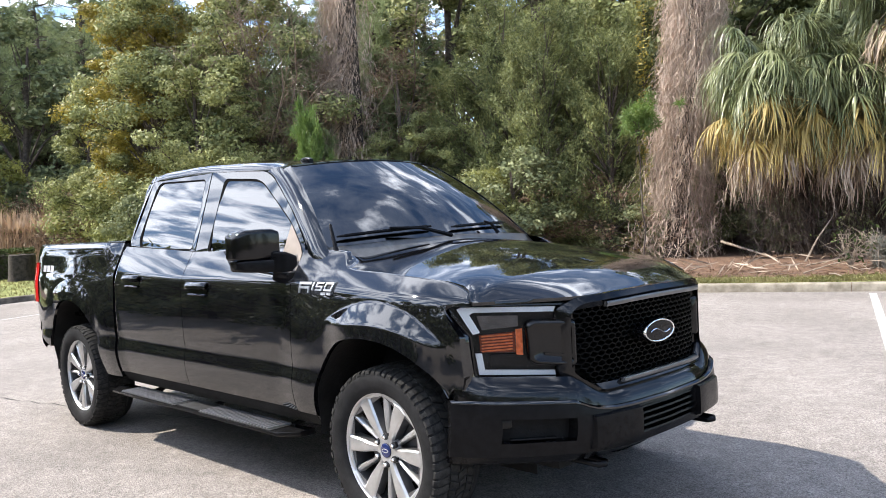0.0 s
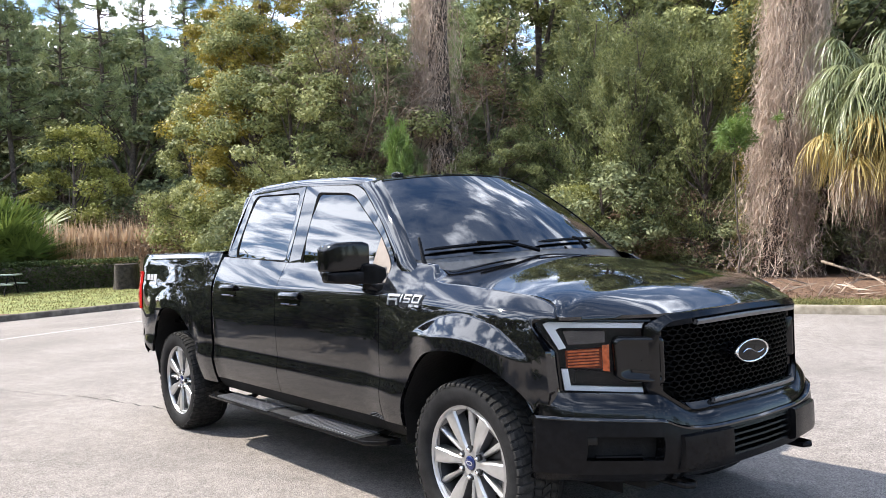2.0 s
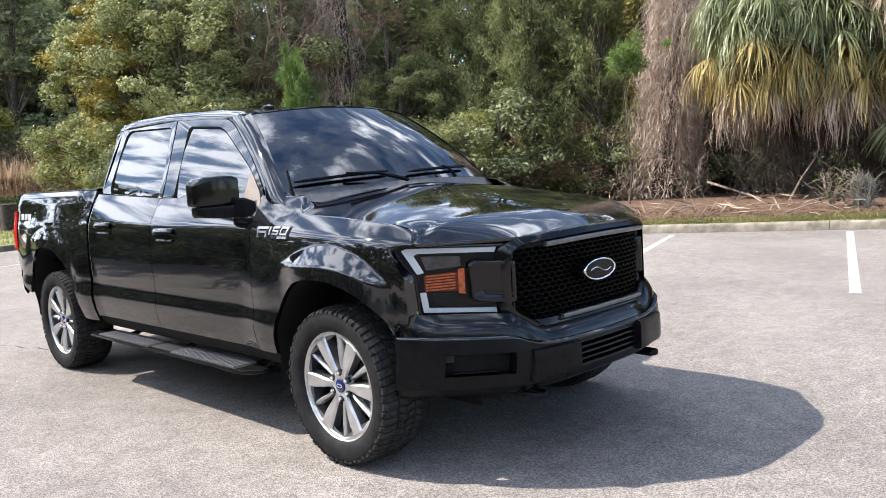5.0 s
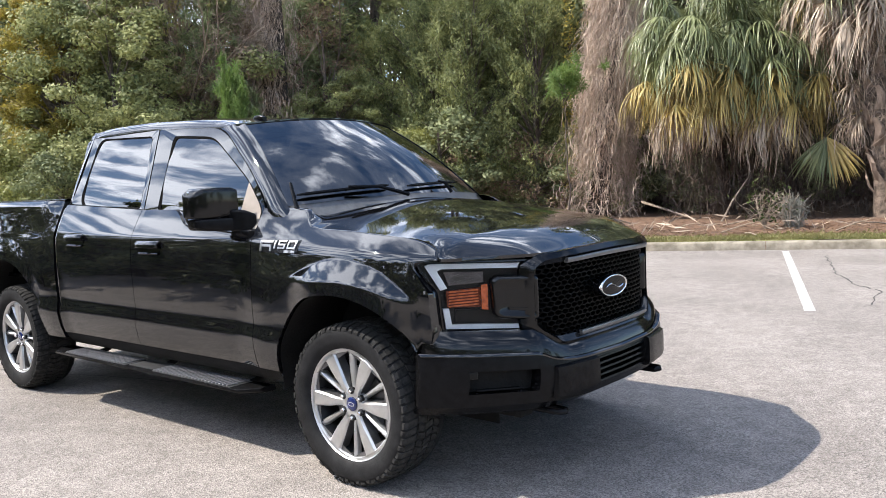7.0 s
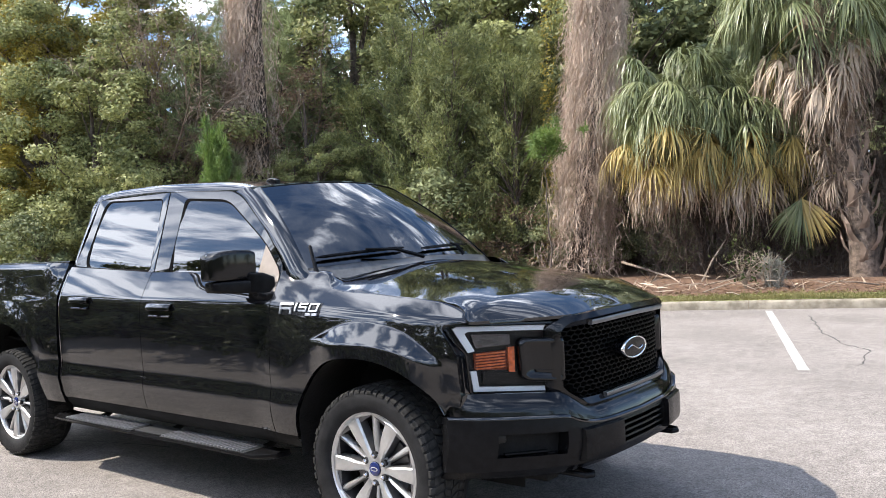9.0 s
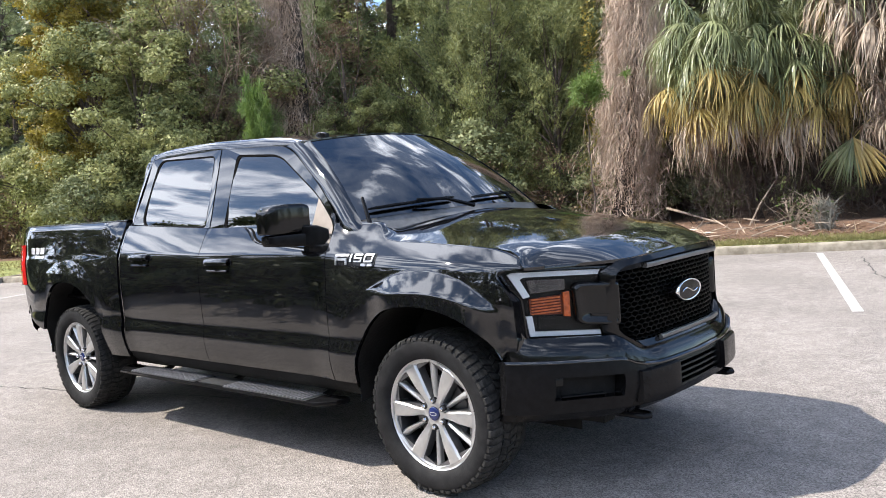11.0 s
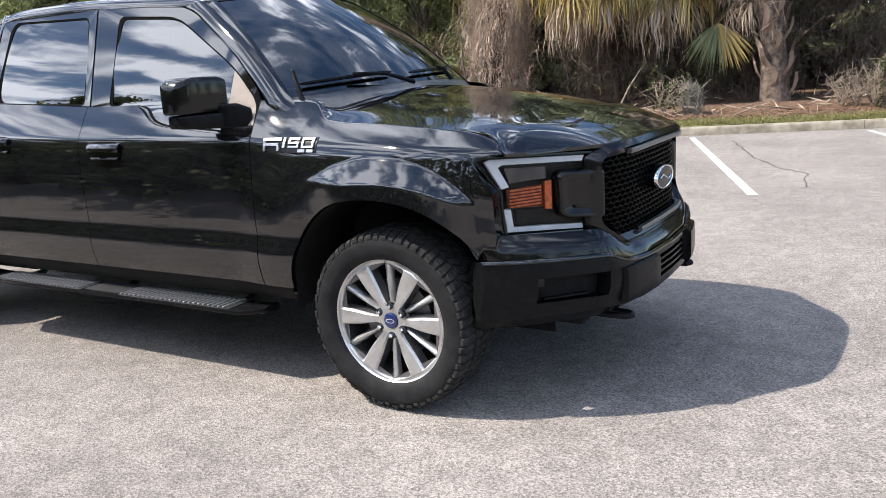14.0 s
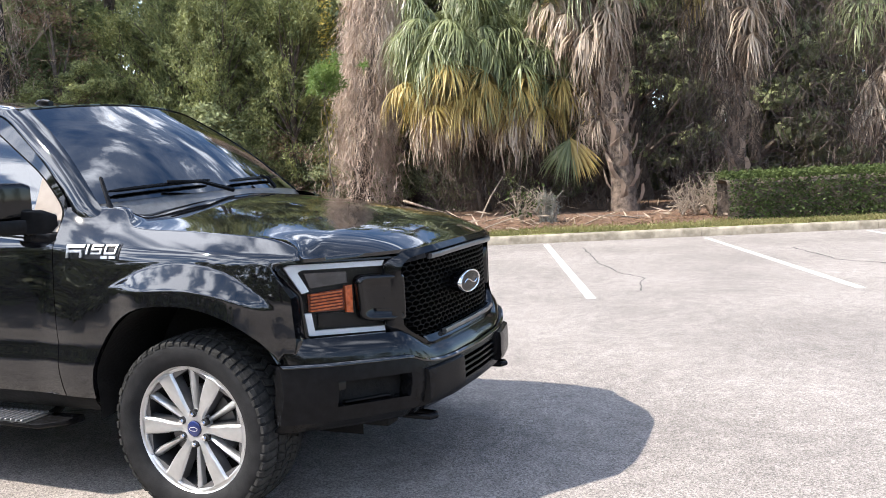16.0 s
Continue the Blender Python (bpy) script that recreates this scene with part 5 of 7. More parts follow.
        rows.append([(x, s * (y + 0.002), zt - 0.012), (x, s * (y - 0.004), zt + 0.006), (x, s * (y - 0.02), zt + 0.012), (x, s * (y - 0.085), zt + 0.010), (x, s * (y - 0.095), zt - 0.02), (x, s * (y - 0.10), 0.86)])
    part("bed_rail_cap", skin(rows), M_SATIN, truck)
    # dark inner skins behind the shut lines
    part("inner_skin", skin([[(x, s * (side_y(x, z) - 0.05), z) for z in np.linspace(0.5, 1.30, 6)] for x in np.linspace(-2.93, -0.60, 12)]), M_DARK, truck)
part("bed_floor", box((-4.60, -0.83, 0.84), (-2.94, 0.83, 0.87), 0.005), M_SATIN, truck)
part("bed_front_wall", box((-2.985, -0.84, 0.60), (-2.950, 0.84, 1.40), 0.008), M_BLACK, truck)
part("tailgate", box((-4.645, -0.80, 0.80), (-4.585, 0.80, 1.425), 0.02), M_BLACK, truck)
rows = []
for y in np.linspace(-0.955, 0.955, 33):
    x = -4.80 + 0.30 * max(0, (abs(y) - 0.72) / 0.235) ** 2.2
    rows.append([(x + 0.10, y, 0.80), (x + 0.01, y, 0.797), (x, y, 0.77), (x + 0.005, y, 0.66), (x + 0.03, y, 0.60), (x + 0.10, y, 0.565)])
rb = part("rear_bumper", skin(rows), M_GLOSSPL, truck, "black rear bumper")
for s in (-1, 1):
    part("bumper_end", skin([[(x, s * (0.952 - 0.06 * ((x + 4.2) / 0.3) ** 2 * 0.3), z) for z in (0.60 + max(0, -4.2 - x) * 0.25, 0.70, 0.795)] for x in np.linspace(-4.52, -4.25, 6)]), M_BLACK, rb)
part("tailpipe", tube([(-4.0, -0.70, 0.44), (-4.25, -0.76, 0.44), (-4.36, -0.86, 0.43)], [0.035, 0.035, 0.04], 12), M_CHROME, truck, "short steel tailpipe")
part("spare_carrier", box((-4.5, -0.4, 0.40), (-4.0, 0.4, 0.52), 0.05), M_DARK, truck)

# cowl, wipers, aerials
rows = []
for v in np.linspace(-1, 1, 41):
    a = Vector((-0.30 - 0.09 * v * v - 0.004, v * 0.800, hood_z(-0.34, v)[0] - 0.022))
    b = shield(v, 0.0) + Vector((-0.01, 0, 0.004))
    rows.append([a + Vector((0.03, 0, -0.03)), a, a.lerp(b, 0.35) + Vector((0, 0, -0.012)), a.lerp(b, 0.7) + Vector((0, 0, -0.008)), b])
cowl = part("cowl", skin(rows), M_COWL, truck, "grey-black louvred cowl panel")
for k in range(46):
    v = -0.86 + k * 0.0375
    a = Vector((-0.30 - 0.09 * v * v - 0.02, v * 0.800, hood_z(-0.34, v)[0] - 0.020))
    o_ = part("louvre", box((-0.045, -0.004, 0), (0.045, 0.004, 0.010), 0.002, 1), M_COWL, cowl, smooth=False) if k == 0 else new("louvre", o_.data)
    o_.parent = cowl
    o_.matrix_basis = Matrix.Translation(a + Vector((-0.03, 0, -0.006))) @ pose(0, 0, 0, 0, 0, 8 * v)
for v0, v1, t0, t1, pv in ((-0.93, -0.20, 0.065, 0.075, -0.10), (-0.02, 0.72, 0.055, 0.095, 0.42)):
    base = shield(pv, 0.0) + Vector((0.05, 0, 0.0))
    mid_ = shield((v0 + v1) / 2, (t0 + t1) / 2) + Vector((0.030, 0, 0.03))
    arm = part("wiper", tube([base, base.lerp(mid_, 0.5) + Vector((0, 0, 0.022)), mid_], [0.013, 0.010, 0.007], 6), M_SATIN, truck, "black windscreen wiper")
    pts = [shield(v0 + (v1 - v0) * t, t0 + (t1 - t0) * t) + Vector((0.014, 0, 0.016)) for t in np.linspace(0, 1, 12)]
    part("wiper_blade", tube(pts, [0.005] + [0.010] * 10 + [0.005], 6), M_SATIN, arm)
mast = part("radio_aerial", tube([(-0.495, -0.795, 1.315), (-0.500, -0.795, 1.345), (-0.505, -0.794, 1.36), (-0.545, -0.79, 1.475), (-0.547, -0.79, 1.482)], [0.022, 0.016, 0.011, 0.009, 0.004], 10), M_SATIN, truck, "stubby black radio aerial")
fin = closed_skin(rbox_rows([((-1.325, -0.40, 1.882), (0, 0.014, 0), (0, 0, 0.005), 0.5), ((-1.30, -0.40, 1.889), (0, 0.020, 0), (0, 0, 0.014), 0.6), ((-1.26, -0.40, 1.889), (0, 0.021, 0), (0, 0, 0.015), 0.6), ((-1.225, -0.40, 1.884), (0, 0.016, 0), (0, 0, 0.008), 0.5)]))
part("roof_aerial", fin, M_SATIN, truck, "low black aerial pod on the roof")

# cabin
part("dashboard", box((-0.98, -0.74, 1.02), (-0.60, 0.74, 1.315), 0.05, 3), M_CABIN, truck)
for y in (-0.40, 0.40):
    st = part("front_seat", box((-1.78, y - 0.25, 0.80), (-1.22, y + 0.25, 0.98), 0.05, 3), M_CABIN, truck)
    o_ = part("seat_back", box((-0.07, -0.25, 0.0), (0.07, 0.25, 0.58), 0.05, 3), M_CABIN, st)
    o_.matrix_basis = pose(-1.78, y, 0.92, 0, -14, 0)
    o_ = part("headrest", box((-0.045, -0.13, 0.0), (0.045, 0.13, 0.19), 0.04, 3), M_CABIN, st)
    o_.matrix_basis = pose(-1.94, y, 1.51, 0, -10, 0)
part("rear_seat", box((-2.80, -0.68, 0.85), (-2.62, 0.68, 1.50), 0.06, 3), M_CABIN, truck)
swh = bmesh.new()
tube_into(swh, [(0, 0.19 * math.cos(a), 0.19 * math.sin(a)) for a in np.linspace(0, 2 * math.pi, 25)], 0.015, 8, cap=False)
o_ = part("steering_wheel", swh, M_CABIN, truck)
o_.matrix_basis = pose(-1.08, 0.40, 1.22, 0, -24, 0)
part("cabin_floor", box((-2.88, -0.80, 0.60), (-0.62, 0.80, 0.66), 0.01), M_CABIN, truck)
part("headliner", skin([[(x, y, rail_z(x) - 0.07) for y in (-0.60, 0, 0.60)] for x in (-2.85, -2.2, -1.25)]), M_CABIN, truck)


# ---- plants ----
EYE0 = Vector((2.8, -3.6, 0))


def spot(az, d):
    """A place by bearing (degrees from +x, counter-clockwise) and distance from the middle of the walk, on the verge's height."""
    x, y = EYE0.x + d * math.cos(radians(az)), EYE0.y + d * math.sin(radians(az))
    p = LOT.inverted() @ Vector((x, y, 0))
    return x, y, max(0.0, ground_height(p.x, p.y) - 0.02)


def unit(a):
    return a / np.maximum(1e-6, np.linalg.norm(a, axis=1))[:, None]


def leaves_at(rs, C, size, flat=0.5, ratio=0.45, droop=0.2, out=None):
    """Leaf axes for centres C: random, or lying across the outward ways given."""
    n = len(C)
    d = rs.normal(size=(n, 3))
    d[:, 2] = d[:, 2] * flat - droop
    d = unit(d)
    if out is None:
        e = unit(np.cross(d, rs.normal(size=(n, 3))))
    else:
        nrm = unit(unit(out) + rs.normal(size=(n, 3)) * 0.62 + (0, 0, 0.2))
        d = unit(d - nrm * np.sum(d * nrm, axis=1)[:, None])
        e = np.cross(nrm, d)
    s = size * rs.uniform(0.6, 1.3, (n, 1))
    return d * s, e * s * ratio


def clump_points(rs, centres, radii, per, flat=0.58):
    C, O = [], []
    for c, r in zip(centres, radii):
        k = unit(rs.normal(size=(per, 3)))
        p = k * (r, r, r * flat) * rs.uniform(0.45, 1.12, (per, 1)) * rs.uniform(0.8, 1.2, (per, 1))
        C.append(p + c)
        O.append(k + unit(np.array([[c[0], c[1], 0.01]])) * 0.35)
    return np.concatenate(C), np.concatenate(O)


def limbs(rs, base, tips, h, r0):
    """A tapered trunk with limbs to some of the tips."""
    bm = bmesh.new()
    path, rad = [], []
    lean = rs.normal(size=2) * 0.04 * h
    for k in range(8):
        t = k / 7
        path.append((base[0] + lean[0] * t + rs.normal() * 0.05 * h * 0.1, base[1] + lean[1] * t + rs.normal() * 0.05 * h * 0.1, base[2] + h * 0.88 * t - 0.1))
        rad.append(r0 * (1 - 0.82 * t) * (1.35 if k == 0 else 1))
    tube_into(bm, path, rad, 9)
    for tip in tips:
        k = min(6, max(1, int(7 * (tip[2] - base[2]) / (h * 0.88) * 0.75)))
        a, b = Vector(path[k]), Vector(tip)
        m1 = a.lerp(b, 0.4) + Vector((0, 0, 0.12 * (b - a).length)) + Vector(rs.normal(size=3)) * 0.1
        tube_into(bm, [a, m1, b], [rad[k] * 0.45, rad[k] * 0.28, 0.012], 5, cap=False)
    return bm


_tree_meshes = {}


def broad_tree(key, h, w, mleaf, seed, clumps=90, per=110, size=0.06, low=0.12, mbark=M_BARK):
    """Trunk and crown meshes of a leafy tree at the origin."""
    rs = np.random.RandomState(seed)
    C, R = [], []
    for _ in range(clumps):
        z = low + (1 - low) * rs.beta(1.25, 1.25)
        env = math.sin(math.pi * min(1, 0.12 + 0.86 * (z - low) / (1 - low))) ** 0.6
        a = rs.uniform(0, 2 * math.pi)
        rr = w * env * math.sqrt(rs.uniform(0.12, 1)) * rs.uniform(0.7, 1.12)
        C.append((rr * math.cos(a), rr * math.sin(a), z * h))
        R.append(rs.uniform(0.36, 0.92) * (0.5 + 0.25 * w / 2.5))
    pts, out = clump_points(rs, C, R, per)
    U, V = leaves_at(rs, pts, size, out=out)
    tips = [C[i] for i in rs.choice(len(C), min(26, len(C)), replace=False)]
    trunk = part("trunk", limbs(rs, (0, 0, 0), tips, h, 0.035 * w + 0.012 * h), mbark)
    crown = quads("crown", pts, U, V, mleaf)
    _tree_meshes[key] = (trunk.data, crown.data)
    bpy.data.objects.remove(trunk)
    bpy.data.objects.remove(crown)


def cedar_tree(key, h, w, mleaf, seed, boughs=130, sprays=9, per=40):
    """Conifer of separate upswept boughs, each of feathery sprays."""
    rs = np.random.RandomState(seed)
    pts, U, V = [], [], []
    tips = []
    for k in range(boughs):
        t = rs.uniform(0.02, 0.98)
        a = rs.uniform(0, 2 * math.pi)
        reach = w * (1 - t) ** 0.6 * rs.uniform(0.7, 1.1) + 0.2
        ca, sa = math.cos(a), math.sin(a)
        root = np.array((0.35 * reach * ca, 0.35 * reach * sa, t * h - 0.1 * reach))
        end = np.array((reach * ca, reach * sa, t * h + 0.42 * reach + rs.uniform(0, 0.3)))
        tips.append(tuple(end * 0.9 + root * 0.1))
        for j in range(sprays):
            f = (j + 0.6) / sprays
            o = root + (end - root) * f + rs.normal(size=3) * 0.16 * (1.15 - f)
            d = unit(np.array([[ca * 0.6, sa * 0.6, 0.75]]) + rs.normal(size=(1, 3)) * 0.35)[0]
            ln = rs.uniform(0.30, 0.55)
            s_ = rs.uniform(-0.4, 1, (per, 1)) * ln
            wid = 0.035 + 0.09 * (1 - np.abs(s_ / ln))
            p = o + d * s_ + rs.normal(size=(per, 3)) * wid
            u = unit(d + rs.normal(size=(per, 3)) * 0.5) * rs.uniform(0.04, 0.085, (per, 1))
            outw = unit(np.array([[ca, sa, 0.6]]) + rs.normal(size=(per, 3)) * 0.45)
            pts.append(p); U.append(u)
            V.append(unit(np.cross(u, outw)) * rs.uniform(0.010, 0.019, (per, 1)))
    trunk = part("trunk", limbs(rs, (0, 0, 0), tips[::2], h, 0.16), M_BARK)
    crown = quads("crown", np.concatenate(pts), np.concatenate(U), np.concatenate(V), mleaf)
    _tree_meshes[key] = (trunk.data, crown.data)
    bpy.data.objects.remove(trunk)
    bpy.data.objects.remove(crown)


def pine_tree(key, h, mleaf, seed, bare=0.45, w=2.4, tufts=170, per=70, needle=0.16, r0=0.17):
    """Tall trunk with tufts of long needles on level limbs."""
    rs = np.random.RandomState(seed)
    bm = bmesh.new()
    path = [(rs.normal() * 0.05, rs.normal() * 0.05, h * k / 9) for k in range(10)]
    rad = [r0 * (1 - 0.085 * k) for k in range(10)]
    tube_into(bm, path, rad, 9)
    pts, U, V = [], [], []
    for k in range(tufts // 3):
        t = bare + (1 - bare) * rs.uniform(0, 1) ** 0.9
        a = rs.uniform(0, 2 * math.pi)
        reach = w * (1.05 - t) ** 0.55 * rs.uniform(0.5, 1.1)
        root = Vector((0, 0, t * h - 0.2))
        tip = Vector((reach * math.cos(a), reach * math.sin(a), t * h + 0.25 * reach * rs.uniform(-0.4, 1)))
        tube_into(bm, [root, root.lerp(tip, 0.55) + Vector((0, 0, -0.06 * reach)), tip], [0.035, 0.022, 0.008], 5, cap=False)
        for j in range(3):
            c = np.array(tip) * (1 - 0.16 * j) + np.array((0, 0, t * h)) * 0.16 * j + rs.normal(size=3) * 0.14 * (j + 0.4)
            dirs = unit(rs.normal(size=(per, 3)) + (0.3 * math.cos(a), 0.3 * math.sin(a), 0.35))
            ln = rs.uniform(0.6, 1.2, (per, 1)) * needle
            pts.append(c + dirs * ln * 0.9 + rs.normal(size=(per, 3)) * 0.05)
            U.append(dirs * ln)
            V.append(unit(np.cross(dirs, rs.normal(size=(per, 3)))) * 0.011)
    trunk = part("trunk", bm, M_BARK)
    crown = quads("crown", np.concatenate(pts), np.concatenate(U), np.concatenate(V), mleaf)
    _tree_meshes[key] = (trunk.data, crown.data)
    bpy.data.objects.remove(trunk)
    bpy.data.objects.remove(crown)


def plant(key, az, d, label, category="tree", name="tree", group="", turn=None, scale=1.0, sz=1.0):
    x, y, z = spot(az, d)
    t = thing(name, label, category, group)
    trunk, crown = _tree_meshes[key]
    m = pose(x, y, z, 0, 0, random.uniform(0, 360) if turn is None else turn) @ Matrix.Diagonal((scale, scale, scale * sz, 1))
    t.matrix_world = m
    for nm, me in (("trunk", trunk), ("crown", crown)):
        new(nm, me).parent = t
    return t


random.seed(11)
broad_tree("oak", 9.0, 3.2, M_LEAF, 1, 84, 440, 0.067)
broad_tree("oak_b", 8.0, 2.7, M_LEAF, 2, 72, 440, 0.066)
broad_tree("oak_dark", 11.0, 3.6, M_LEAFDK, 3, 80, 110, 0.145, low=0.05)
broad_tree("yellow_oak", 10.0, 2.6, M_LEAFYL, 4, 90, 380, 0.058, low=0.3)
broad_tree("brown_tree", 8.5, 2.2, M_DEADLEAF, 5, 80, 80, 0.05, low=0.2)
broad_tree("shrub", 2.6, 1.5, M_LEAF, 6, 42, 230, 0.051, low=0.02)
broad_tree("shrub_dark", 2.8, 1.6, M_LEAFDK, 7, 42, 220, 0.060, low=0.02)
broad_tree("shrub_brown", 2.2, 1.4, M_DEADLEAF, 8, 34, 90, 0.04, low=0.02)
broad_tree("light_bush", 4.9, 1.7, M_LIGHTLEAF, 16, 54, 360, 0.055, low=0.05)
broad_tree("far_oak", 10.0, 3.8, M_LEAFDK, 9, 72, 72, 0.205, low=0.03)
pine_tree("sapling", 3.9, M_NEEDLEBR, 15, 0.84, 0.5, 36, 60, 0.10, 0.025)
cedar_tree("cedar", 8.5, 2.5, M_CEDAR, 10)
cedar_tree("cedar_b", 7.0, 2.2, M_CEDAR, 11, 100)
broad_tree("far_shrub", 2.8, 1.6, M_LEAFDK, 18, 34, 80, 0.10, low=0.02)
pine_tree("pine", 17.0, M_NEEDLE, 12, 0.42, 2.7, 300, 56)
pine_tree("pine_b", 15.0, M_NEEDLE, 13, 0.35, 2.4, 270, 56)
pine_tree("mid_pine", 8.5, M_NEEDLE, 19, 0.12, 2.0, 260, 56, 0.17, 0.09)
pine_tree("young_pine", 3.0, M_NEEDLEBR, 14, 0.06, 0.75, 200, 70, 0.13, 0.05)

T_OAK, T_CED, T_PIN, T_SHR = "broad-leaved green tree at the wood's edge", "dark feathery cedar at the wood's edge", "tall pine with a bare trunk", "low leafy shrub under the trees"
# cedars in the middle of the wood's edge
for az, d, sc, k in ((127.5, 24.0, 0.82, "cedar"), (123.6, 23.6, 0.86, "cedar_b"), (130.6, 25.5, 0.92, "cedar"), (121.2, 25.5, 0.85, "cedar"), (125.4, 26.0, 1.05, "cedar_b"), (133.5, 26.5, 0.85, "cedar_b"), (129.2, 24.2, 0.72, "cedar")):
    plant(k, az, d, T_CED, scale=sc, group="cedars")
# oaks left of them
for az, d, sc, k in ((147.5, 26.5, 1.0, "oak"), (150.5, 25.2, 0.85, "oak_b"), (153.6, 27.5, 0.95, "oak"), (148.8, 26.0, 0.7, "oak_b"), (156.5, 30.0, 0.8, "oak_b"), (118.5, 27.5, 1.15, "oak"), (115.5, 28.0, 1.0, "oak_b"), (136.5, 25.0, 0.55, "oak_b"), (138.9, 25.2, 0.5, "oak_b"), (139.0, 30.5, 0.9, "oak"),
                    (128.5, 31.0, 1.55, "oak"), (122.5, 31.0, 1.6, "oak_b"), (134.0, 31.0, 1.4, "oak")):
    plant(k, az, d, T_OAK, scale=sc, group="edge trees")
for az, d, sc in ((152.7, 29.5, 1.12), (154.2, 27.6, 0.86), (147.0, 31.0, 0.95)):
    plant("yellow_oak", az, d, "yellowing broad-leaved tree among the green", scale=sc, group="edge trees")
for az, d, sc in ((143.6, 27.6, 0.9), (139.2, 27.5, 0.9), (144.8, 25.6, 0.9), (137.4, 29.0, 1.2), (141.0, 31.0, 1.3)):
    plant("mid_pine", az, d, "slender green pine at the wood's edge", scale=sc, group="edge trees")
for az, d, sc in ((142.6, 25.6, 0.7), (137.9, 26.4, 0.8), (145.9, 25.5, 0.6)):
    plant("brown_tree", az, d, "thin tree with sparse brown leaves", scale=sc, group="edge trees")
# undergrowth
rs_ = np.random.RandomState(5)
for k in range(46):
    az = 109 + k * 1.0 + rs_.uniform(-0.4, 0.4)
    if az < 118:
        continue
    d = (22.6 if az < 138 else 24.2) + rs_.uniform(0, 2.2)
    plant(("shrub", "shrub_dark", "shrub", "shrub_brown")[k % 4], az, d, T_SHR if k % 4 != 3 else "low dry brown shrub under the trees", "shrub", "shrub", "undergrowth", scale=rs_.uniform(0.6, 1.15), sz=rs_.uniform(0.8, 1.1))
# dark woods behind
for k in range(40):
    az = 80 + k * 2.5 + rs_.uniform(-0.7, 0.7)
    if 133 < az < 151 and k % 4:
        continue
    d = (36 if az < 140 else 44) + (k % 3) * 4.5
    plant("far_oak" if k % 3 else "oak_dark", az, d, "dense dark tree deep in the woods", scale=rs_.uniform(0.85, 1.2), group="woods behind")
for k in range(30):
    az = 82 + k * 3.1 + rs_.uniform(-0.8, 0.8)
    plant("far_shrub", az, (31 if az < 140 else 38) + rs_.uniform(0, 4), T_SHR, "shrub", "shrub", "undergrowth", scale=rs_.uniform(1.3, 1.9))
# pines
for az, d, sc, k in ((168.5, 44, 0.95, "pine"), (165.6, 47, 1.0, "pine_b"), (163.2, 43, 1.0, "pine"), (160.6, 50, 1.05, "pine_b"), (158.0, 45, 0.95, "pine"), (155.6, 52, 1.1, "pine_b"), (171.5, 48, 1.0, "pine"), (153.0, 42, 0.95, "pine"),
                    (149.0, 40, 0.95, "pine_b"), (142.0, 38, 0.95, "pine"), (139.5, 36, 0.9, "pine_b"), (135.8, 35, 0.85, "pine_b"), (131.0, 38, 1.0, "pine"), (126.0, 40, 1.0, "pine_b"), (119.0, 40, 1.0, "pine"), (110.0, 38, 1.0, "pine_b"), (100.0, 36, 1.0, "pine")):
    plant(k, az, d, T_PIN, scale=sc, group="pines")
plant("young_pine", 143.7, 21.6, "bright green young pine", turn=30, scale=0.60, sz=2.2)
plant("sapling", 121.4, 20.6, "thin pine sapling with a bright green top", turn=80, scale=0.95)


def bare_tree(az, d, h, w, seed):
    """A leafless tree: limbs that fork into a haze of fine brown twigs, with a few dry leaves."""
    x, y, z = spot(az, d)
    rs = np.random.RandomState(seed)
    t = thing("bare_tree", "leafless tree with a haze of brown twigs", "tree", "bare trees")
    bm = bmesh.new()
    P, U, V = [], [], []
    for k in range(13):
        a, f = rs.uniform(0, 2 * math.pi), rs.uniform(0.05, 0.5)
        p = Vector((x, y, z + h * f * 0.6))
        dv = Vector((math.cos(a) * 0.30, math.sin(a) * 0.30, 1)).normalized()
        path = [p.copy()]
        for j in range(6):
            p = p + dv * h * (1 - f * 0.7) / 6
            dv = (dv + Vector(rs.normal(size=3)) * 0.14 + Vector((math.cos(a), math.sin(a), 0)) * 0.10 * w).normalized()
            path.append(p.copy())
        tube_into(bm, path, [0.05, 0.042, 0.034, 0.026, 0.02, 0.014, 0.006], 6, cap=False)
        for q in range(75):
            g = rs.uniform(0.8, 5.9)
            c = np.array(path[int(g)].lerp(path[int(g) + 1], g % 1))
            tw = unit(rs.normal(size=(1, 3)) + (0.3 * math.cos(a), 0.3 * math.sin(a), 0.5))[0]
            seg = rs.randint(3, 7)
            for m_ in range(seg):
                ln = rs.uniform(0.10, 0.22)
                P.append(c + tw * ln); U.append(tw * ln); V.append(unit(np.cross(tw, rs.normal(size=(1, 3))))[0] * (0.011 - 0.0012 * m_))
                c = c + tw * ln * 1.9
                tw = unit((tw + rs.normal(size=3) * 0.35)[None])[0]
    tube_into(bm, [(x, y, z - 0.1), (x + 0.05, y, z + h * 0.3), (x, y + 0.05, z + h * 0.62)], [0.10, 0.08, 0.04], 8, cap=False)
    part("trunk", bm, M_TWIG, t)
    quads("twig_haze", P, U, V, M_TWIG, t)["kind"] = "stuff"
    n = 500
    C = np.array([P[i] for i in rs.randint(0, len(P), n)]) + rs.normal(size=(n, 3)) * 0.06
    u, v = leaves_at(rs, C, 0.05)
    quads("dry_foliage", C, u, v, M_DEADLEAF, t)["kind"] = "stuff"


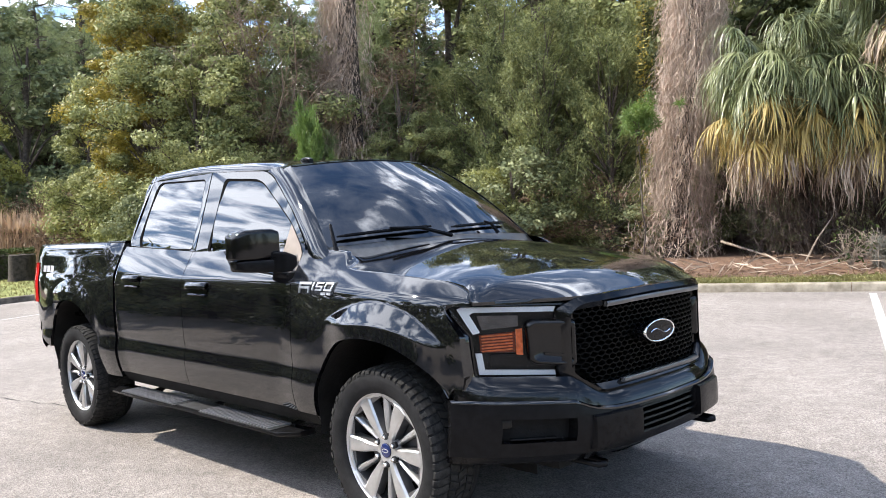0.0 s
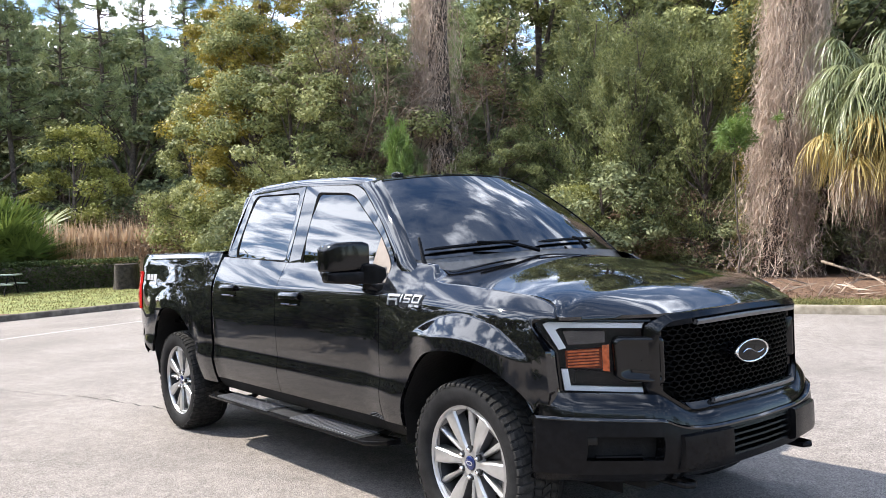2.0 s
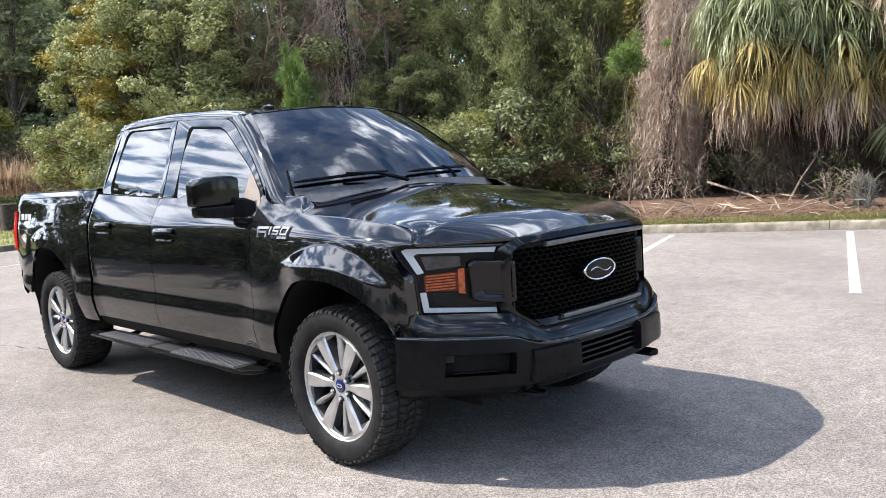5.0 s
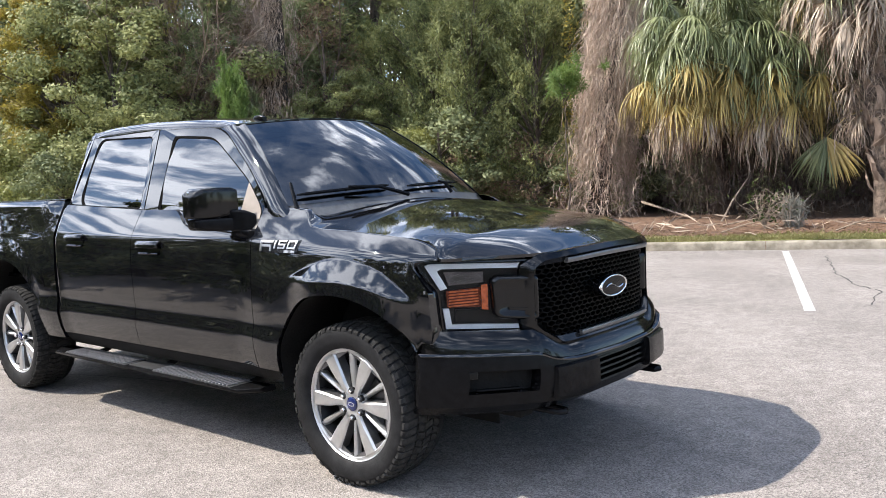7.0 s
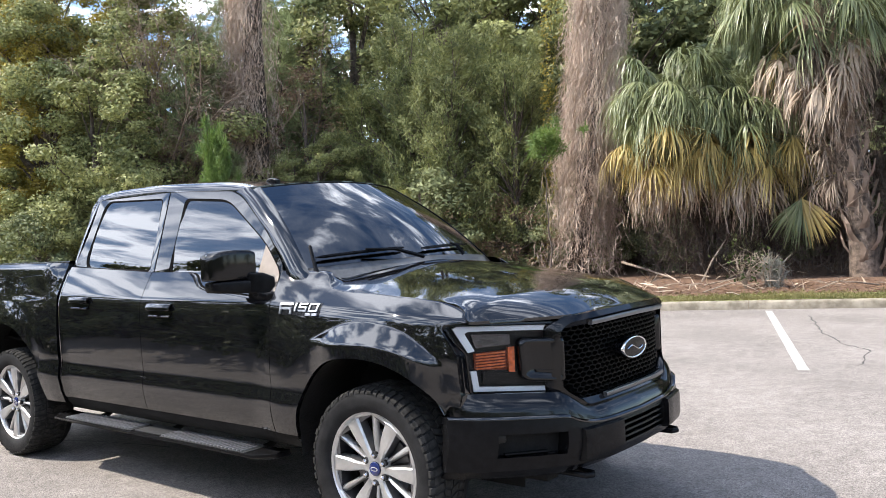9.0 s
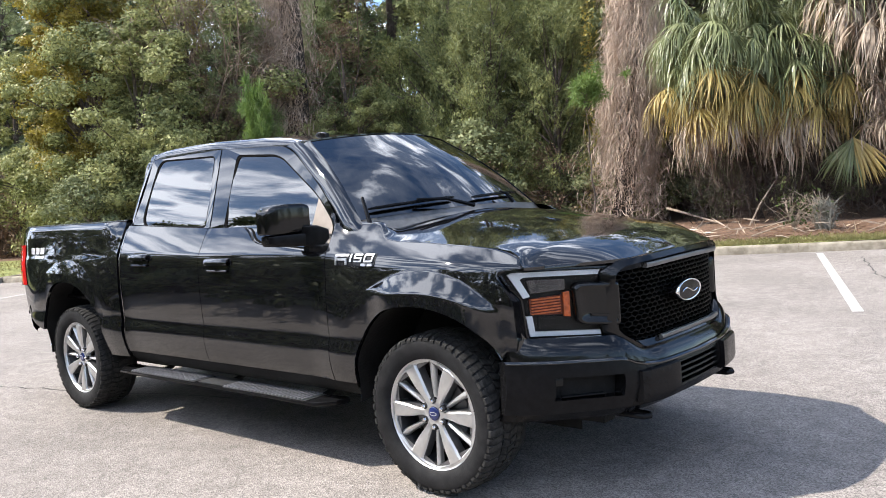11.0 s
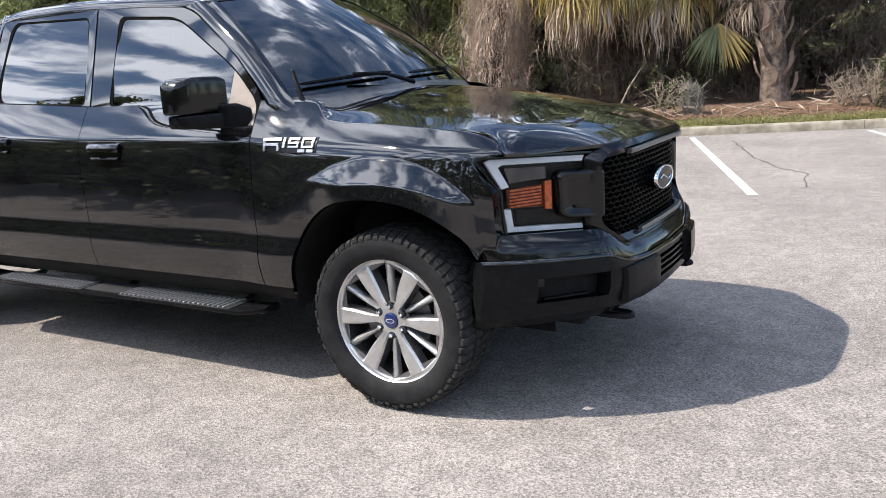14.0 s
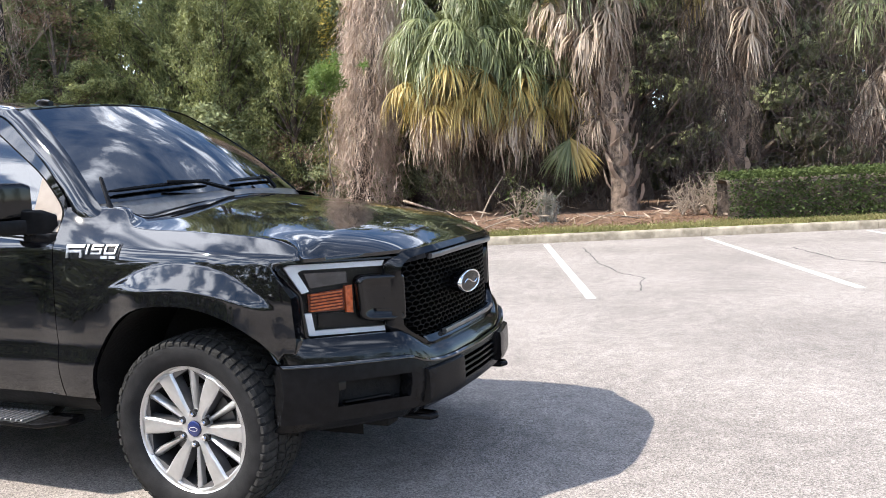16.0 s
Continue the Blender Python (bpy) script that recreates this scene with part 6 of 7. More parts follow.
for k, (az_, d_, h_) in enumerate(((144.6, 26.4, 8.0), (146.2, 26.4, 9.0), (147.4, 26.2, 7.5), (143.6, 29.5, 10.0), (138.6, 29.5, 9.5))):
    bare_tree(az_, d_, h_, 0.25, 500 + k)


# vine-draped trunks
def vine_tree(az, d, h, r, seed, n, wide, lean=(0, 0), bare_side=2.0, thin=1.0):
    x, y, z = spot(az, d)
    rs = np.random.RandomState(seed)
    t = thing("vine_covered_tree", "tall trunk draped in dry brown vines", "tree", "vine-covered trunks")
    bm = bmesh.new()
    lx, ly = lean
    path = [(x + lx * k / 8 + rs.normal() * 0.06, y + ly * k / 8 + rs.normal() * 0.06, z - 0.1 + h * k / 8) for k in range(9)]
    tube_into(bm, path, [r * (1.1 - 0.06 * k) for k in range(9)], 12)
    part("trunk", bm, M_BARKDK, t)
    P, U, V = [], [], []
    for k in range(n):
        a = rs.uniform(0, 2 * math.pi)
        if math.cos(a - radians(az - 90)) > bare_side and k % 5:
            a += math.pi * rs.uniform(0.6, 1.4)
        top = h * rs.uniform(0.12, 1.0) ** 0.8
        ln = rs.uniform(0.8, 3.2)
        seg = int(ln / 0.16)
        rad = r + wide * rs.uniform(0.25, 1) ** 0.4
        wob, ph = rs.uniform(0.03, 0.16), rs.uniform(0, 6)
        s_ = np.arange(seg) * 0.16
        zz = top - s_
        keep = zz > 0.0
        flare_ = 1 + 0.42 * np.exp(-zz / 1.2) - 0.22 * np.clip(zz / h, 0, 1)
        aa = a + wob * np.sin(s_ * 2.2 + ph)
        rr = rad * flare_ + 0.10 * np.sin(s_ * 3.1 + ph * 2)
        lump = noise.noise(Vector((math.cos(a) * 1.3, math.sin(a) * 1.3, top * 0.7 + seed)))
        rr = r + (rr - r) * (1 + 0.9 * lump + (0.7 if k % 9 == 0 else 0))
        p = np.stack((x + lx * zz / h + rr * np.cos(aa), y + ly * zz / h + rr * np.sin(aa), z + zz), axis=1) + np.cumsum(rs.normal(size=(seg, 3)), axis=0) * 0.03
        d_ = np.gradient(p, axis=0) if seg > 1 else np.array([[0, 0, -0.1]])
        P.append(p[keep]); U.append((d_ * 0.7 + rs.normal(size=(seg, 3)) * 0.05)[keep])
        V.append((unit(np.cross(d_, rs.normal(size=(seg, 3)))) * rs.uniform(0.007, 0.014) * thin)[keep])
    quads("vines", np.concatenate(P), np.concatenate(U), np.concatenate(V), M_VINE, t)["kind"] = "stuff"
    m = n * 2
    a, zz = rs.uniform(0, 2 * math.pi, m), h * rs.uniform(0.0, 1, m)
    a = np.where((np.cos(a - radians(az - 90)) > bare_side) & (rs.uniform(0, 1, m) < 0.8), a + math.pi, a)
    rr = (r + wide * rs.uniform(0.3, 1.35, m)) * (1 + 0.42 * np.exp(-zz / 1.2) - 0.2 * zz / h)
    p = np.stack((x + lx * zz / h + rr * np.cos(a), y + ly * zz / h + rr * np.sin(a), z + zz), axis=1)
    u = unit(rs.normal(size=(m, 3))) * rs.uniform(0.08, 0.26, (m, 1))
    quads("vine_haze", p, u, unit(np.cross(u, rs.normal(size=(m, 3)))) * rs.uniform(0.004, 0.008, (m, 1)), M_VINE, t)["kind"] = "stuff"
    m = int(n * 1.1)
    a, zz = rs.uniform(0, 2 * math.pi, m), h * rs.uniform(0.02, 1, m)
    rr = (r + wide * rs.uniform(0.7, 1.2, m)) * (1 + 0.4 * np.exp(-zz / 1.2) - 0.2 * zz / h)
    p = np.stack((x + rr * np.cos(a), y + rr * np.sin(a), z + zz), axis=1)
    keep = (a > 2.0) & (a < 4.6)
    u, v = leaves_at(rs, p[keep], 0.045)
    quads("vine_leaves", p[keep], u, v, M_LEAFYL, t)["kind"] = "stuff"


vine_tree(119.6, 22.6, 9.5, 0.26, 21, 3000, 0.50, (1.05, 0.58), thin=0.68)
vine_tree(140.9, 25.6, 12.0, 0.38, 22, 1500, 0.40, bare_side=0.25, thin=0.8)


# fan palms
def fan_frond(elev, seed, petiole, blade, n=40, w=0.0155, ragged=0.11, hang=1.0):
    """A fan leaf: its stalk leaves the origin along +x at the elevation, the segments hang from its end."""
    rs = np.random.RandomState(seed)
    bm = bmesh.new()
    e = radians(elev)
    pts = []
    p, dv = Vector((0, 0, 0)), Vector((math.cos(e), 0, math.sin(e)))
    for k in range(6):
        pts.append(p.copy())
        p = p + dv * petiole / 5
        dv = (dv + Vector((0, 0, -0.10))).normalized()
    tube_into(bm, pts, [0.022, 0.018, 0.015, 0.013, 0.011, 0.008], 5, cap=False)
    tip = pts[-1]
    side = Vector((0, 1, 0))
    for k in range(n):
        a = radians(-125 + 250 * (k + 0.5) / n) + rs.normal() * 0.06
        d = (dv * math.cos(a) + side * math.sin(a)).normalized()
        ln = blade * (0.72 + 0.28 * math.cos(a * 0.6)) * rs.uniform(0.62, 1.15)
        q = tip + d * 0.03
        prev = None
        acc = rs.uniform(0.30, 0.85) * hang
        for j in range(6):
            t = j / 5
            ww = w * (1 - 0.92 * max(0, (t - 0.25) / 0.75))
            lat = d.cross(Vector((0, 0, 1)))
            lat = lat.normalized() if lat.length > 0.05 else side
            cur = [bm.verts.new(q - lat * ww), bm.verts.new(q + lat * ww)]
            if prev:
                bm.faces.new((prev[0], prev[1], cur[1], cur[0]))
            prev = cur
            d = (d + Vector((rs.normal() * ragged, rs.normal() * ragged, -acc * (0.5 + t)))).normalized()
            q = q + d * ln / 5
    return bm


FRONDS = {}
for e in (60, 30, 5, -25, -55):
    for v in range(2):
        o_ = part("frond", fan_frond(e, e + 100 + v * 7, 1.15 if e > -40 else 0.85, 1.05), M_FROND, smooth=False)
        FRONDS[(e, v)] = o_.data
        bpy.data.objects.remove(o_)
for (e, v), me in list(FRONDS.items()):
    c = me.copy()
    c.materials[0] = M_FRONDYL
    FRONDS[(e, v, "yellow")] = c
    o_ = part("frond", fan_frond(e, e + 300 + v * 7, 1.05 if e > -40 else 0.8, 1.1, 24, 0.021, 0.24, 1.35), M_FRONDDD, smooth=False)
    FRONDS[(e, v, "dead")] = o_.data
    bpy.data.objects.remove(o_)


def palm(pos, h, r, green, yellow, dead, seed, label, lean=0.0, scale=1.0, boots=True, face=None, sag=1.0, mt=M_PALMTRUNK, low_dead=0, back=0.0):
    rs = np.random.RandomState(seed)
    t = thing("fan_palm", label, "palm tree", "fan palms")
    x, y, z = pos
    bm = bmesh.new()
    path = [(x + lean * (k / 8) ** 1.5, y + back * (1 - k / 8), z - 0.1 + h * k / 8) for k in range(9)]
    tube_into(bm, path, [r * 1.25, r * 1.05, r, r * 0.95, r * 0.95, r, r, r * 0.95, r * 0.7], 12)
    part("trunk", bm, mt, t)
    if boots:
        bt = None
        for k in range(64):
            zz = z + 0.15 + k * (h - 0.3) / 64
            a = k * 2.399
            if bt is None:
                b_ = bmesh.new()
                grid(b_, [[(0.0, -0.075, 0.0), (0.02, 0, 0.0), (0.0, 0.075, 0.0)], [(0.07, -0.045, 0.12), (0.095, 0.005, 0.11), (0.07, 0.045, 0.12)], [(0.09, -0.045, 0.20), (0.12, 0.025, 0.20), (0.095, 0.05, 0.20)], [(0.11, -0.075, 0.30), (0.13, -0.03, 0.31), (0.11, 0.0, 0.28)]])
                bt = part("leaf_base", b_, M_BOOT, t, smooth=False)
                o_ = bt
            else:
                o_ = new("leaf_base", bt.data)
                o_.parent = t
            f_ = (zz - z) / h
            o_.matrix_basis = Matrix.Translation((x + lean * f_ ** 1.5 + r * 0.9 * math.cos(a), y + r * 0.9 * math.sin(a), zz)) @ pose(0, 0, 0, 0, 0, math.degrees(a) + rs.uniform(-18, 18)) @ Matrix.Scale((1.1 + 2.2 * r) * rs.uniform(0.85, 1.15), 4)
    top = Vector((x + lean, y, z + h))

    def put_frond(kind, e, az, dz, sc):
        me = FRONDS[(e, int(rs.randint(2)))] if kind == "green" else FRONDS[(e, int(rs.randint(2)), kind)]
        o_ = new("frond" if kind == "green" else kind + "_frond", me)
        o_.parent = t
        o_.matrix_basis = Matrix.Translation(top + Vector((0, 0, dz))) @ pose(0, 0, 0, rs.uniform(-12, 12), rs.uniform(-8, 8), az) @ Matrix.Scale(sc * scale * rs.uniform(0.85, 1.12), 4)

    for k in range(green):
        put_frond("green", (60, 30, 30, 5, 5, -25)[int(rs.randint(6))], k * 137.5 + rs.uniform(-15, 15), rs.uniform(-0.25, 0.15), 1.0)
    for k in range(yellow):
        put_frond("yellow", (-25, -25, 5)[int(rs.randint(3))], (k * 137.5 if face is None else face + rs.uniform(-85, 85)), rs.uniform(-0.75, -0.35), 0.95)
    for k in range(dead):
        put_frond("dead", (-55, -55, -25)[int(rs.randint(3))], (k * 137.5 + 40 if face is None else face + rs.uniform(-110, 110)), sag * rs.uniform(-1.9, -0.6), 0.95)
    for k in range(low_dead):
        put_frond("dead", -55, face + rs.uniform(-100, 100), rs.uniform(-3.7, -2.3), 0.62)
    return t


# the first two trunks are darkened to stand in for shade under the skirts
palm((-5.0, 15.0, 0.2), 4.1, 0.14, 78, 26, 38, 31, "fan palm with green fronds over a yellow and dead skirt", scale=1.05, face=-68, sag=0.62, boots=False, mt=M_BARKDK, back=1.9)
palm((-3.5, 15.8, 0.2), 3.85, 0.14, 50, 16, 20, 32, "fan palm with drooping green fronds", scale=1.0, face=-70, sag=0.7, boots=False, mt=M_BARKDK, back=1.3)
palm((-1.15, 15.6, 0.18), 6.2, 0.27, 60, 1, 34, 33, "tall fan palm with a shaggy dead skirt and old leaf bases", lean=-0.9, scale=1.2, face=-80, low_dead=7, sag=0.75)
palm((1.2, 17.2, 0.2), 6.4, 0.2, 24, 2, 40, 34, "tall fan palm with a hanging dead skirt", scale=1.15, face=-90, low_dead=10)
palm((4.6, 18.2, 0.2), 4.4, 0.18, 22, 0, 16, 35, "fan palm deep in shade behind a hedge", scale=1.0, face=-100)
def stiff_fan(seed, elev):
    """An upright fan of stiff blades on a short stalk."""
    rs = np.random.RandomState(seed)
    bm = bmesh.new()
    e = radians(elev)
    dv, side = Vector((math.cos(e), 0, math.sin(e))), Vector((0, 1, 0))
    tip = dv * 0.9
    tube_into(bm, [Vector((0, 0, 0)), dv * 0.5, tip], [0.016, 0.013, 0.010], 5, cap=False)
    for k in range(26):
        a = radians(-105 + 210 * (k + 0.5) / 26) + rs.normal() * 0.05
        d = (dv * math.cos(a) + side * math.sin(a)).normalized()
        lat = d.cross(dv.cross(side)).normalized()
        ln = 0.85 * (0.75 + 0.25 * math.cos(a)) * rs.uniform(0.85, 1.1)
        q, prev = tip.copy(), None
        for j in range(5):
            w = (0.008, 0.030, 0.031, 0.019, 0.002)[j]
            cur = [bm.verts.new(q - lat * w), bm.verts.new(q + lat * w)]
            if prev:
                bm.faces.new((prev[0], prev[1], cur[1], cur[0]))
            prev = cur
            q = q + d * ln / 4
            d = (d + Vector((0, 0, -0.07))).normalized()
    return bm


STIFF = []
for k, e in enumerate((78, 62, 48, 30)):
    o_ = part("frond", stiff_fan(400 + k, e), M_PALMETTO, smooth=False)
    STIFF.append(o_.data)
    bpy.data.objects.remove(o_)
rs_ = np.random.RandomState(93)
for k, (az_, d_, sc_) in enumerate(((168.2, 33.6, 1.45), (170.2, 33.0, 1.6), (169.2, 35.0, 1.75), (171.8, 34.0, 1.6), (167.0, 35.5, 1.2))):
    t_ = thing("palmetto", "bushy green palmetto behind the hedge", "palmetto", "palmettos")
    x_, y_, z_ = spot(az_, d_)
    for j in range(30):
        o_ = tagged(new("frond", STIFF[j % 4]), kind="stuff")
        o_.parent = t_
        o_.matrix_basis = Matrix.Translation((x_ + rs_.normal() * 0.3, y_ + rs_.normal() * 0.3, z_ + rs_.uniform(0.1, 0.9))) @ pose(0, 0, 0, rs_.uniform(-14, 14), 0, j * 137.5) @ Matrix.Scale(sc_ * rs_.uniform(0.75, 1.1), 4)
for az_, d_, k_, sc_ in ((165.2, 38.0, "light_bush", 1.4), (139.7, 24.8, "light_bush", 0.62), (132.2, 23.0, "light_bush", 0.55), (163.6, 39.0, "light_bush", 0.8), (160.2, 36.0, "shrub_brown", 1.5), (158.4, 34.0, "shrub_brown", 1.4), (156.6, 32.5, "shrub", 1.5), (161.9, 39.0, "shrub_brown", 1.5), (154.8, 29.6, "shrub", 1.3), (157.4, 36.5, "light_bush", 0.8), (155.6, 33.5, "shrub_brown", 1.6)):
    plant(k_, az_, d_, "sunlit yellow-green bush at the wood's edge" if k_ == "light_bush" else T_SHR, "shrub", "shrub", "undergrowth", scale=sc_)
for k in range(12):
    plant(("far_oak", "oak_dark")[k % 2], 150 + k * 2.1, 56 + (k % 3) * 5, "dense dark tree deep in the woods", scale=1.45, group="woods behind")
# one wide fan hanging low by the palm trunk
low = thing("drooping_palm_frond", "wide yellow-green palm fan hanging by the trunk", "palm frond")
bm = bmesh.new()
tip_ = Vector((-2.35, 15.45, 1.95))
tube_into(bm, [Vector((-1.6, 15.6, 2.5)), Vector((-2.0, 15.5, 2.35)), tip_], [0.018, 0.014, 0.01], 6, cap=False)
part("stalk", bm, M_FRONDYL, low)
rs_ = np.random.RandomState(91)
for mt_, lo_, hi_, nm_ in ((M_FROND, -58, 12, "frond"), (M_FRONDYL, 8, 62, "straw_frond")):
    bm = bmesh.new()
    for k in range(24):
        a_ = radians(lo_ + (hi_ - lo_) * (k + 0.5) / 24)
        d_ = Vector((math.sin(a_), -0.16 + rs_.normal() * 0.06, -math.cos(a_)))
        lat_ = Vector((math.cos(a_), 0.3 * rs_.normal(), math.sin(a_))).normalized()
        ln_ = 1.15 * rs_.uniform(0.8, 1.05)
        prev_ = None
        q_ = tip_.copy()
        for j in range(6):
            w_ = (0.008, 0.024, 0.026, 0.020, 0.012, 0.002)[j]
            cur_ = [bm.verts.new(q_ - lat_ * w_), bm.verts.new(q_ + Vector((0, -0.010, 0)) * (j > 0)), bm.verts.new(q_ + lat_ * w_)]
            if prev_:
                bm.faces.new((prev_[0], prev_[1], cur_[1], cur_[0]))
                bm.faces.new((prev_[1], prev_[2], cur_[2], cur_[1]))
            prev_ = cur_
            q_ = q_ + d_ * ln_ / 5
            d_ = (d_ + Vector((0, 0, -0.09)) + Vector(rs_.normal(size=3)) * 0.03).normalized()
    part(nm_, bm, mt_, low, smooth=False)


for k in range(14):
    plant("far_oak", 151 + k * 1.75, 66 + (k % 3) * 4, "dense dark tree deep in the woods", scale=1.75, group="woods behind")


for x_, y_, sc_ in ((-5.9, 17.6, 0.55), (-3.9, 18.2, 0.6), (-6.8, 17.8, 0.7)):
    dx_, dy_ = x_ - EYE0.x, y_ - EYE0.y
    plant("shrub_dark", math.degrees(math.atan2(dy_, dx_)), math.hypot(dx_, dy_), "dark shrub in the shade of the palms", "shrub", "shrub", "undergrowth", scale=sc_)


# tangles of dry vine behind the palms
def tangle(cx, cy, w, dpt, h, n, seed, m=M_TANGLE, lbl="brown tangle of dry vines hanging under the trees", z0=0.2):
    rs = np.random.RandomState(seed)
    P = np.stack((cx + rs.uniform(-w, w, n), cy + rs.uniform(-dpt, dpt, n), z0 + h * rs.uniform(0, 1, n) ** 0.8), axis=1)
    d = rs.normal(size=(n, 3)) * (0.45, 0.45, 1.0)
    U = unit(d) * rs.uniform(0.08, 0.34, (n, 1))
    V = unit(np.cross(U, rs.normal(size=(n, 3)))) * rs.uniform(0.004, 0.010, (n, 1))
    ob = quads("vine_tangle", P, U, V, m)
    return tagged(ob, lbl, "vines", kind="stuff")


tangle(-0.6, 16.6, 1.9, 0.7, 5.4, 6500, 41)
tangle(-1.45, 15.35, 0.50, 0.30, 3.2, 1300, 45, M_TWIG, "brown dry vines wound round a palm trunk", 1.5)
tangle(1.2, 17.0, 0.5, 0.3, 4.0, 1300, 46, M_TWIG, "brown dry vines wound round a palm trunk", 1.2)
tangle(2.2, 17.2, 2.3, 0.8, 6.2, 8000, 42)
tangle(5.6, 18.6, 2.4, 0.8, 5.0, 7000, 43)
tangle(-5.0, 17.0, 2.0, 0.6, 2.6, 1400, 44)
# added in the darkened colour to fill the shade under the palms
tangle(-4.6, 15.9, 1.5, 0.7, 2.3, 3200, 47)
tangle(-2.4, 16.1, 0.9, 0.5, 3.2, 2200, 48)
for k, az in enumerate(np.linspace(86, 117, 14)):
    plant(("oak_dark", "far_oak")[k % 2], az, 25.0 + (k % 3) * 2.2, "dark shaded tree behind the palms", scale=0.85, group="woods behind")


# hedges
def hedge(p0, p1, width, z0, h, n, seed, label, ms=M_HEDGE, size=0.032):
    rs = np.random.RandomState(seed)
    a, b = Vector(p0), Vector(p1)
    ln = (b - a).length
    d = (b - a).normalized()
    nrm = Vector((-d.y, d.x))
    t = thing("hedge", label, "hedge", "clipped hedges")
    # solid core added inside the leaves so no light passes through
    core = bmesh.new()
    rows = []
    for k in range(12):
        q = a + d * ln * k / 11
        rows.append([(q.x + nrm.x * o, q.y + nrm.y * o, z0 + zz) for o, zz in ((-width * 0.36, 0), (-width * 0.36, h * 0.8), (-width * 0.25, h * 0.88), (width * 0.25, h * 0.88), (width * 0.36, h * 0.8), (width * 0.36, 0))])
    grid(core, rows)
    part("stem_core", core, M_BARK, t)
    s_ = rs.uniform(0, ln, n)
    fac = rs.uniform(0, 1, n)
    per = 2 * h + width
    q = fac * per
    o = np.where(q < h, -width / 2, np.where(q < h + width, q - h - width / 2, width / 2)) + rs.normal(size=n) * 0.045
    zz = np.where(q < h, q, np.where(q < h + width, h, per - q)) + rs.normal(size=n) * 0.035
    C = np.stack((a.x + d.x * s_ + nrm.x * o, a.y + d.y * s_ + nrm.y * o, z0 + np.maximum(0.03, zz)), axis=1)
    U, V = leaves_at(rs, C, size, ratio=0.55)
    quads("foliage", C, U, V, ms, t)


h0, h1 = lot(3.55, 1.55), lot(14.0, 1.75)
hedge(h0.xy, h1.xy, 0.95, 0.16, 0.86, 42000, 51, "clipped green hedge along the kerb")
hedge((-29.0, -3.0), (-27.6, 6.6), 0.9, 0.12, 1.08, 30000, 52, "clipped green hedge behind the grass island", size=0.04)


# dry tall grass and grass blades
def blades(name, C, h, lean, w, m, label, seed, kind="stuff", cat="grass"):
    rs = np.random.RandomState(seed)
    n = len(C)
    d = unit(np.concatenate((rs.normal(size=(n, 2)) * lean, np.ones((n, 1))), axis=1)) * (h * rs.uniform(0.6, 1.25, (n, 1)))
    v = unit(np.cross(d, rs.normal(size=(n, 3)))) * w
    return tagged(quads(name, np.asarray(C) + d * 0.5, d * 0.5, v, m, mid=-0.3), label, cat, kind=kind)


rs_ = np.random.RandomState(61)
n = 2400
C = np.stack((rs_.uniform(-33.5, -29.5, n), rs_.uniform(3.6, 12.5, n), np.full(n, 0.15)), axis=1)
blades("dry_grass", C, 2.5, 0.13, 0.016, M_DRYGRASS, "tall dry pinkish grass behind the hedge", 62)
C2 = C[::2] + (0, 0, 1.7)
blades("grass_plumes", C2, 0.75, 0.2, 0.05, M_DRYGRASS, "feathery dry grass plumes", 63)
# verge of turf behind the back kerb, and the island by the left kerb


def patch(u0, u1, v0, v1, z, m, nm, label, n=24):
    rows = []
    for i in range(n + 1):
        u = u0 + (u1 - u0) * i / n
        va = v0 + 0.0
        vb = v1 + 0.16 * noise.noise(Vector((u * 0.9, 2.0, 0)))
        rows.append([lot(u, v, ground_height(u, v) + z) for v in np.linspace(va, vb, 5)])
    return tagged(part(nm, skin(rows), m), label, "grass", kind="structure")


patch(-18, 22, 0.15, 1.0, 0.014, M_TURF, "turf", "thin strip of grass behind the kerb", 90)
rows = [[lot(u, v, ground_height(u, v) + 0.004) for u in np.linspace(-34, -18.78, 12)] for v in np.linspace(-30, 5, 24)]
tagged(part("turf", skin(rows), M_TURF), "patchy lawn on an island beside the lot", "grass", kind="structure")
n = 26000
uu, vv = rs_.uniform(-9, 12, n), 0.17 + np.abs(rs_.normal(size=n)) * 0.42
C = np.array([lot(u, v, ground_height(u, v)) for u, v in zip(uu, vv)])
blades("grass_tufts", C, 0.07, 0.6, 0.009, M_GRASS, "short grass along the kerb", 64)
n = 16000
uu, vv = rs_.uniform(-30, -18.8, n), rs_.uniform(-12, 4, n)
C = np.array([lot(u, v, ground_height(u, v)) for u, v in zip(uu, vv)])
blades("grass_tufts", C, 0.07, 0.6, 0.010, M_GRASS, "short lawn grass", 65)
# pine straw and leaf litter
n = 9000
uu, vv = rs_.uniform(-9, 11, n), 0.75 + np.abs(rs_.normal(size=n)) * 1.3
C = np.array([lot(u, v, ground_height(u, v) + 0.012) for u, v in zip(uu, vv)])
d = unit(rs_.normal(size=(n, 3)) * (1, 1, 0.18)) * rs_.uniform(0.05, 0.14, (n, 1))
v_ = unit(np.cross(d, rs_.normal(size=(n, 3)) * (0.2, 0.2, 1))) * 0.007
tagged(quads("leaf_litter", C, d, v_, M_LITTER), "brown needles and leaf litter", "leaf litter", kind="stuff")
n = 160
uu, vv = rs_.uniform(-6, 4.5, n), 1.5 + np.abs(rs_.normal(size=n)) * 1.1
C = np.array([lot(u, v, ground_height(u, v) + 0.03 + 0.1 * abs(rs_.normal())) for u, v in zip(uu, vv)])
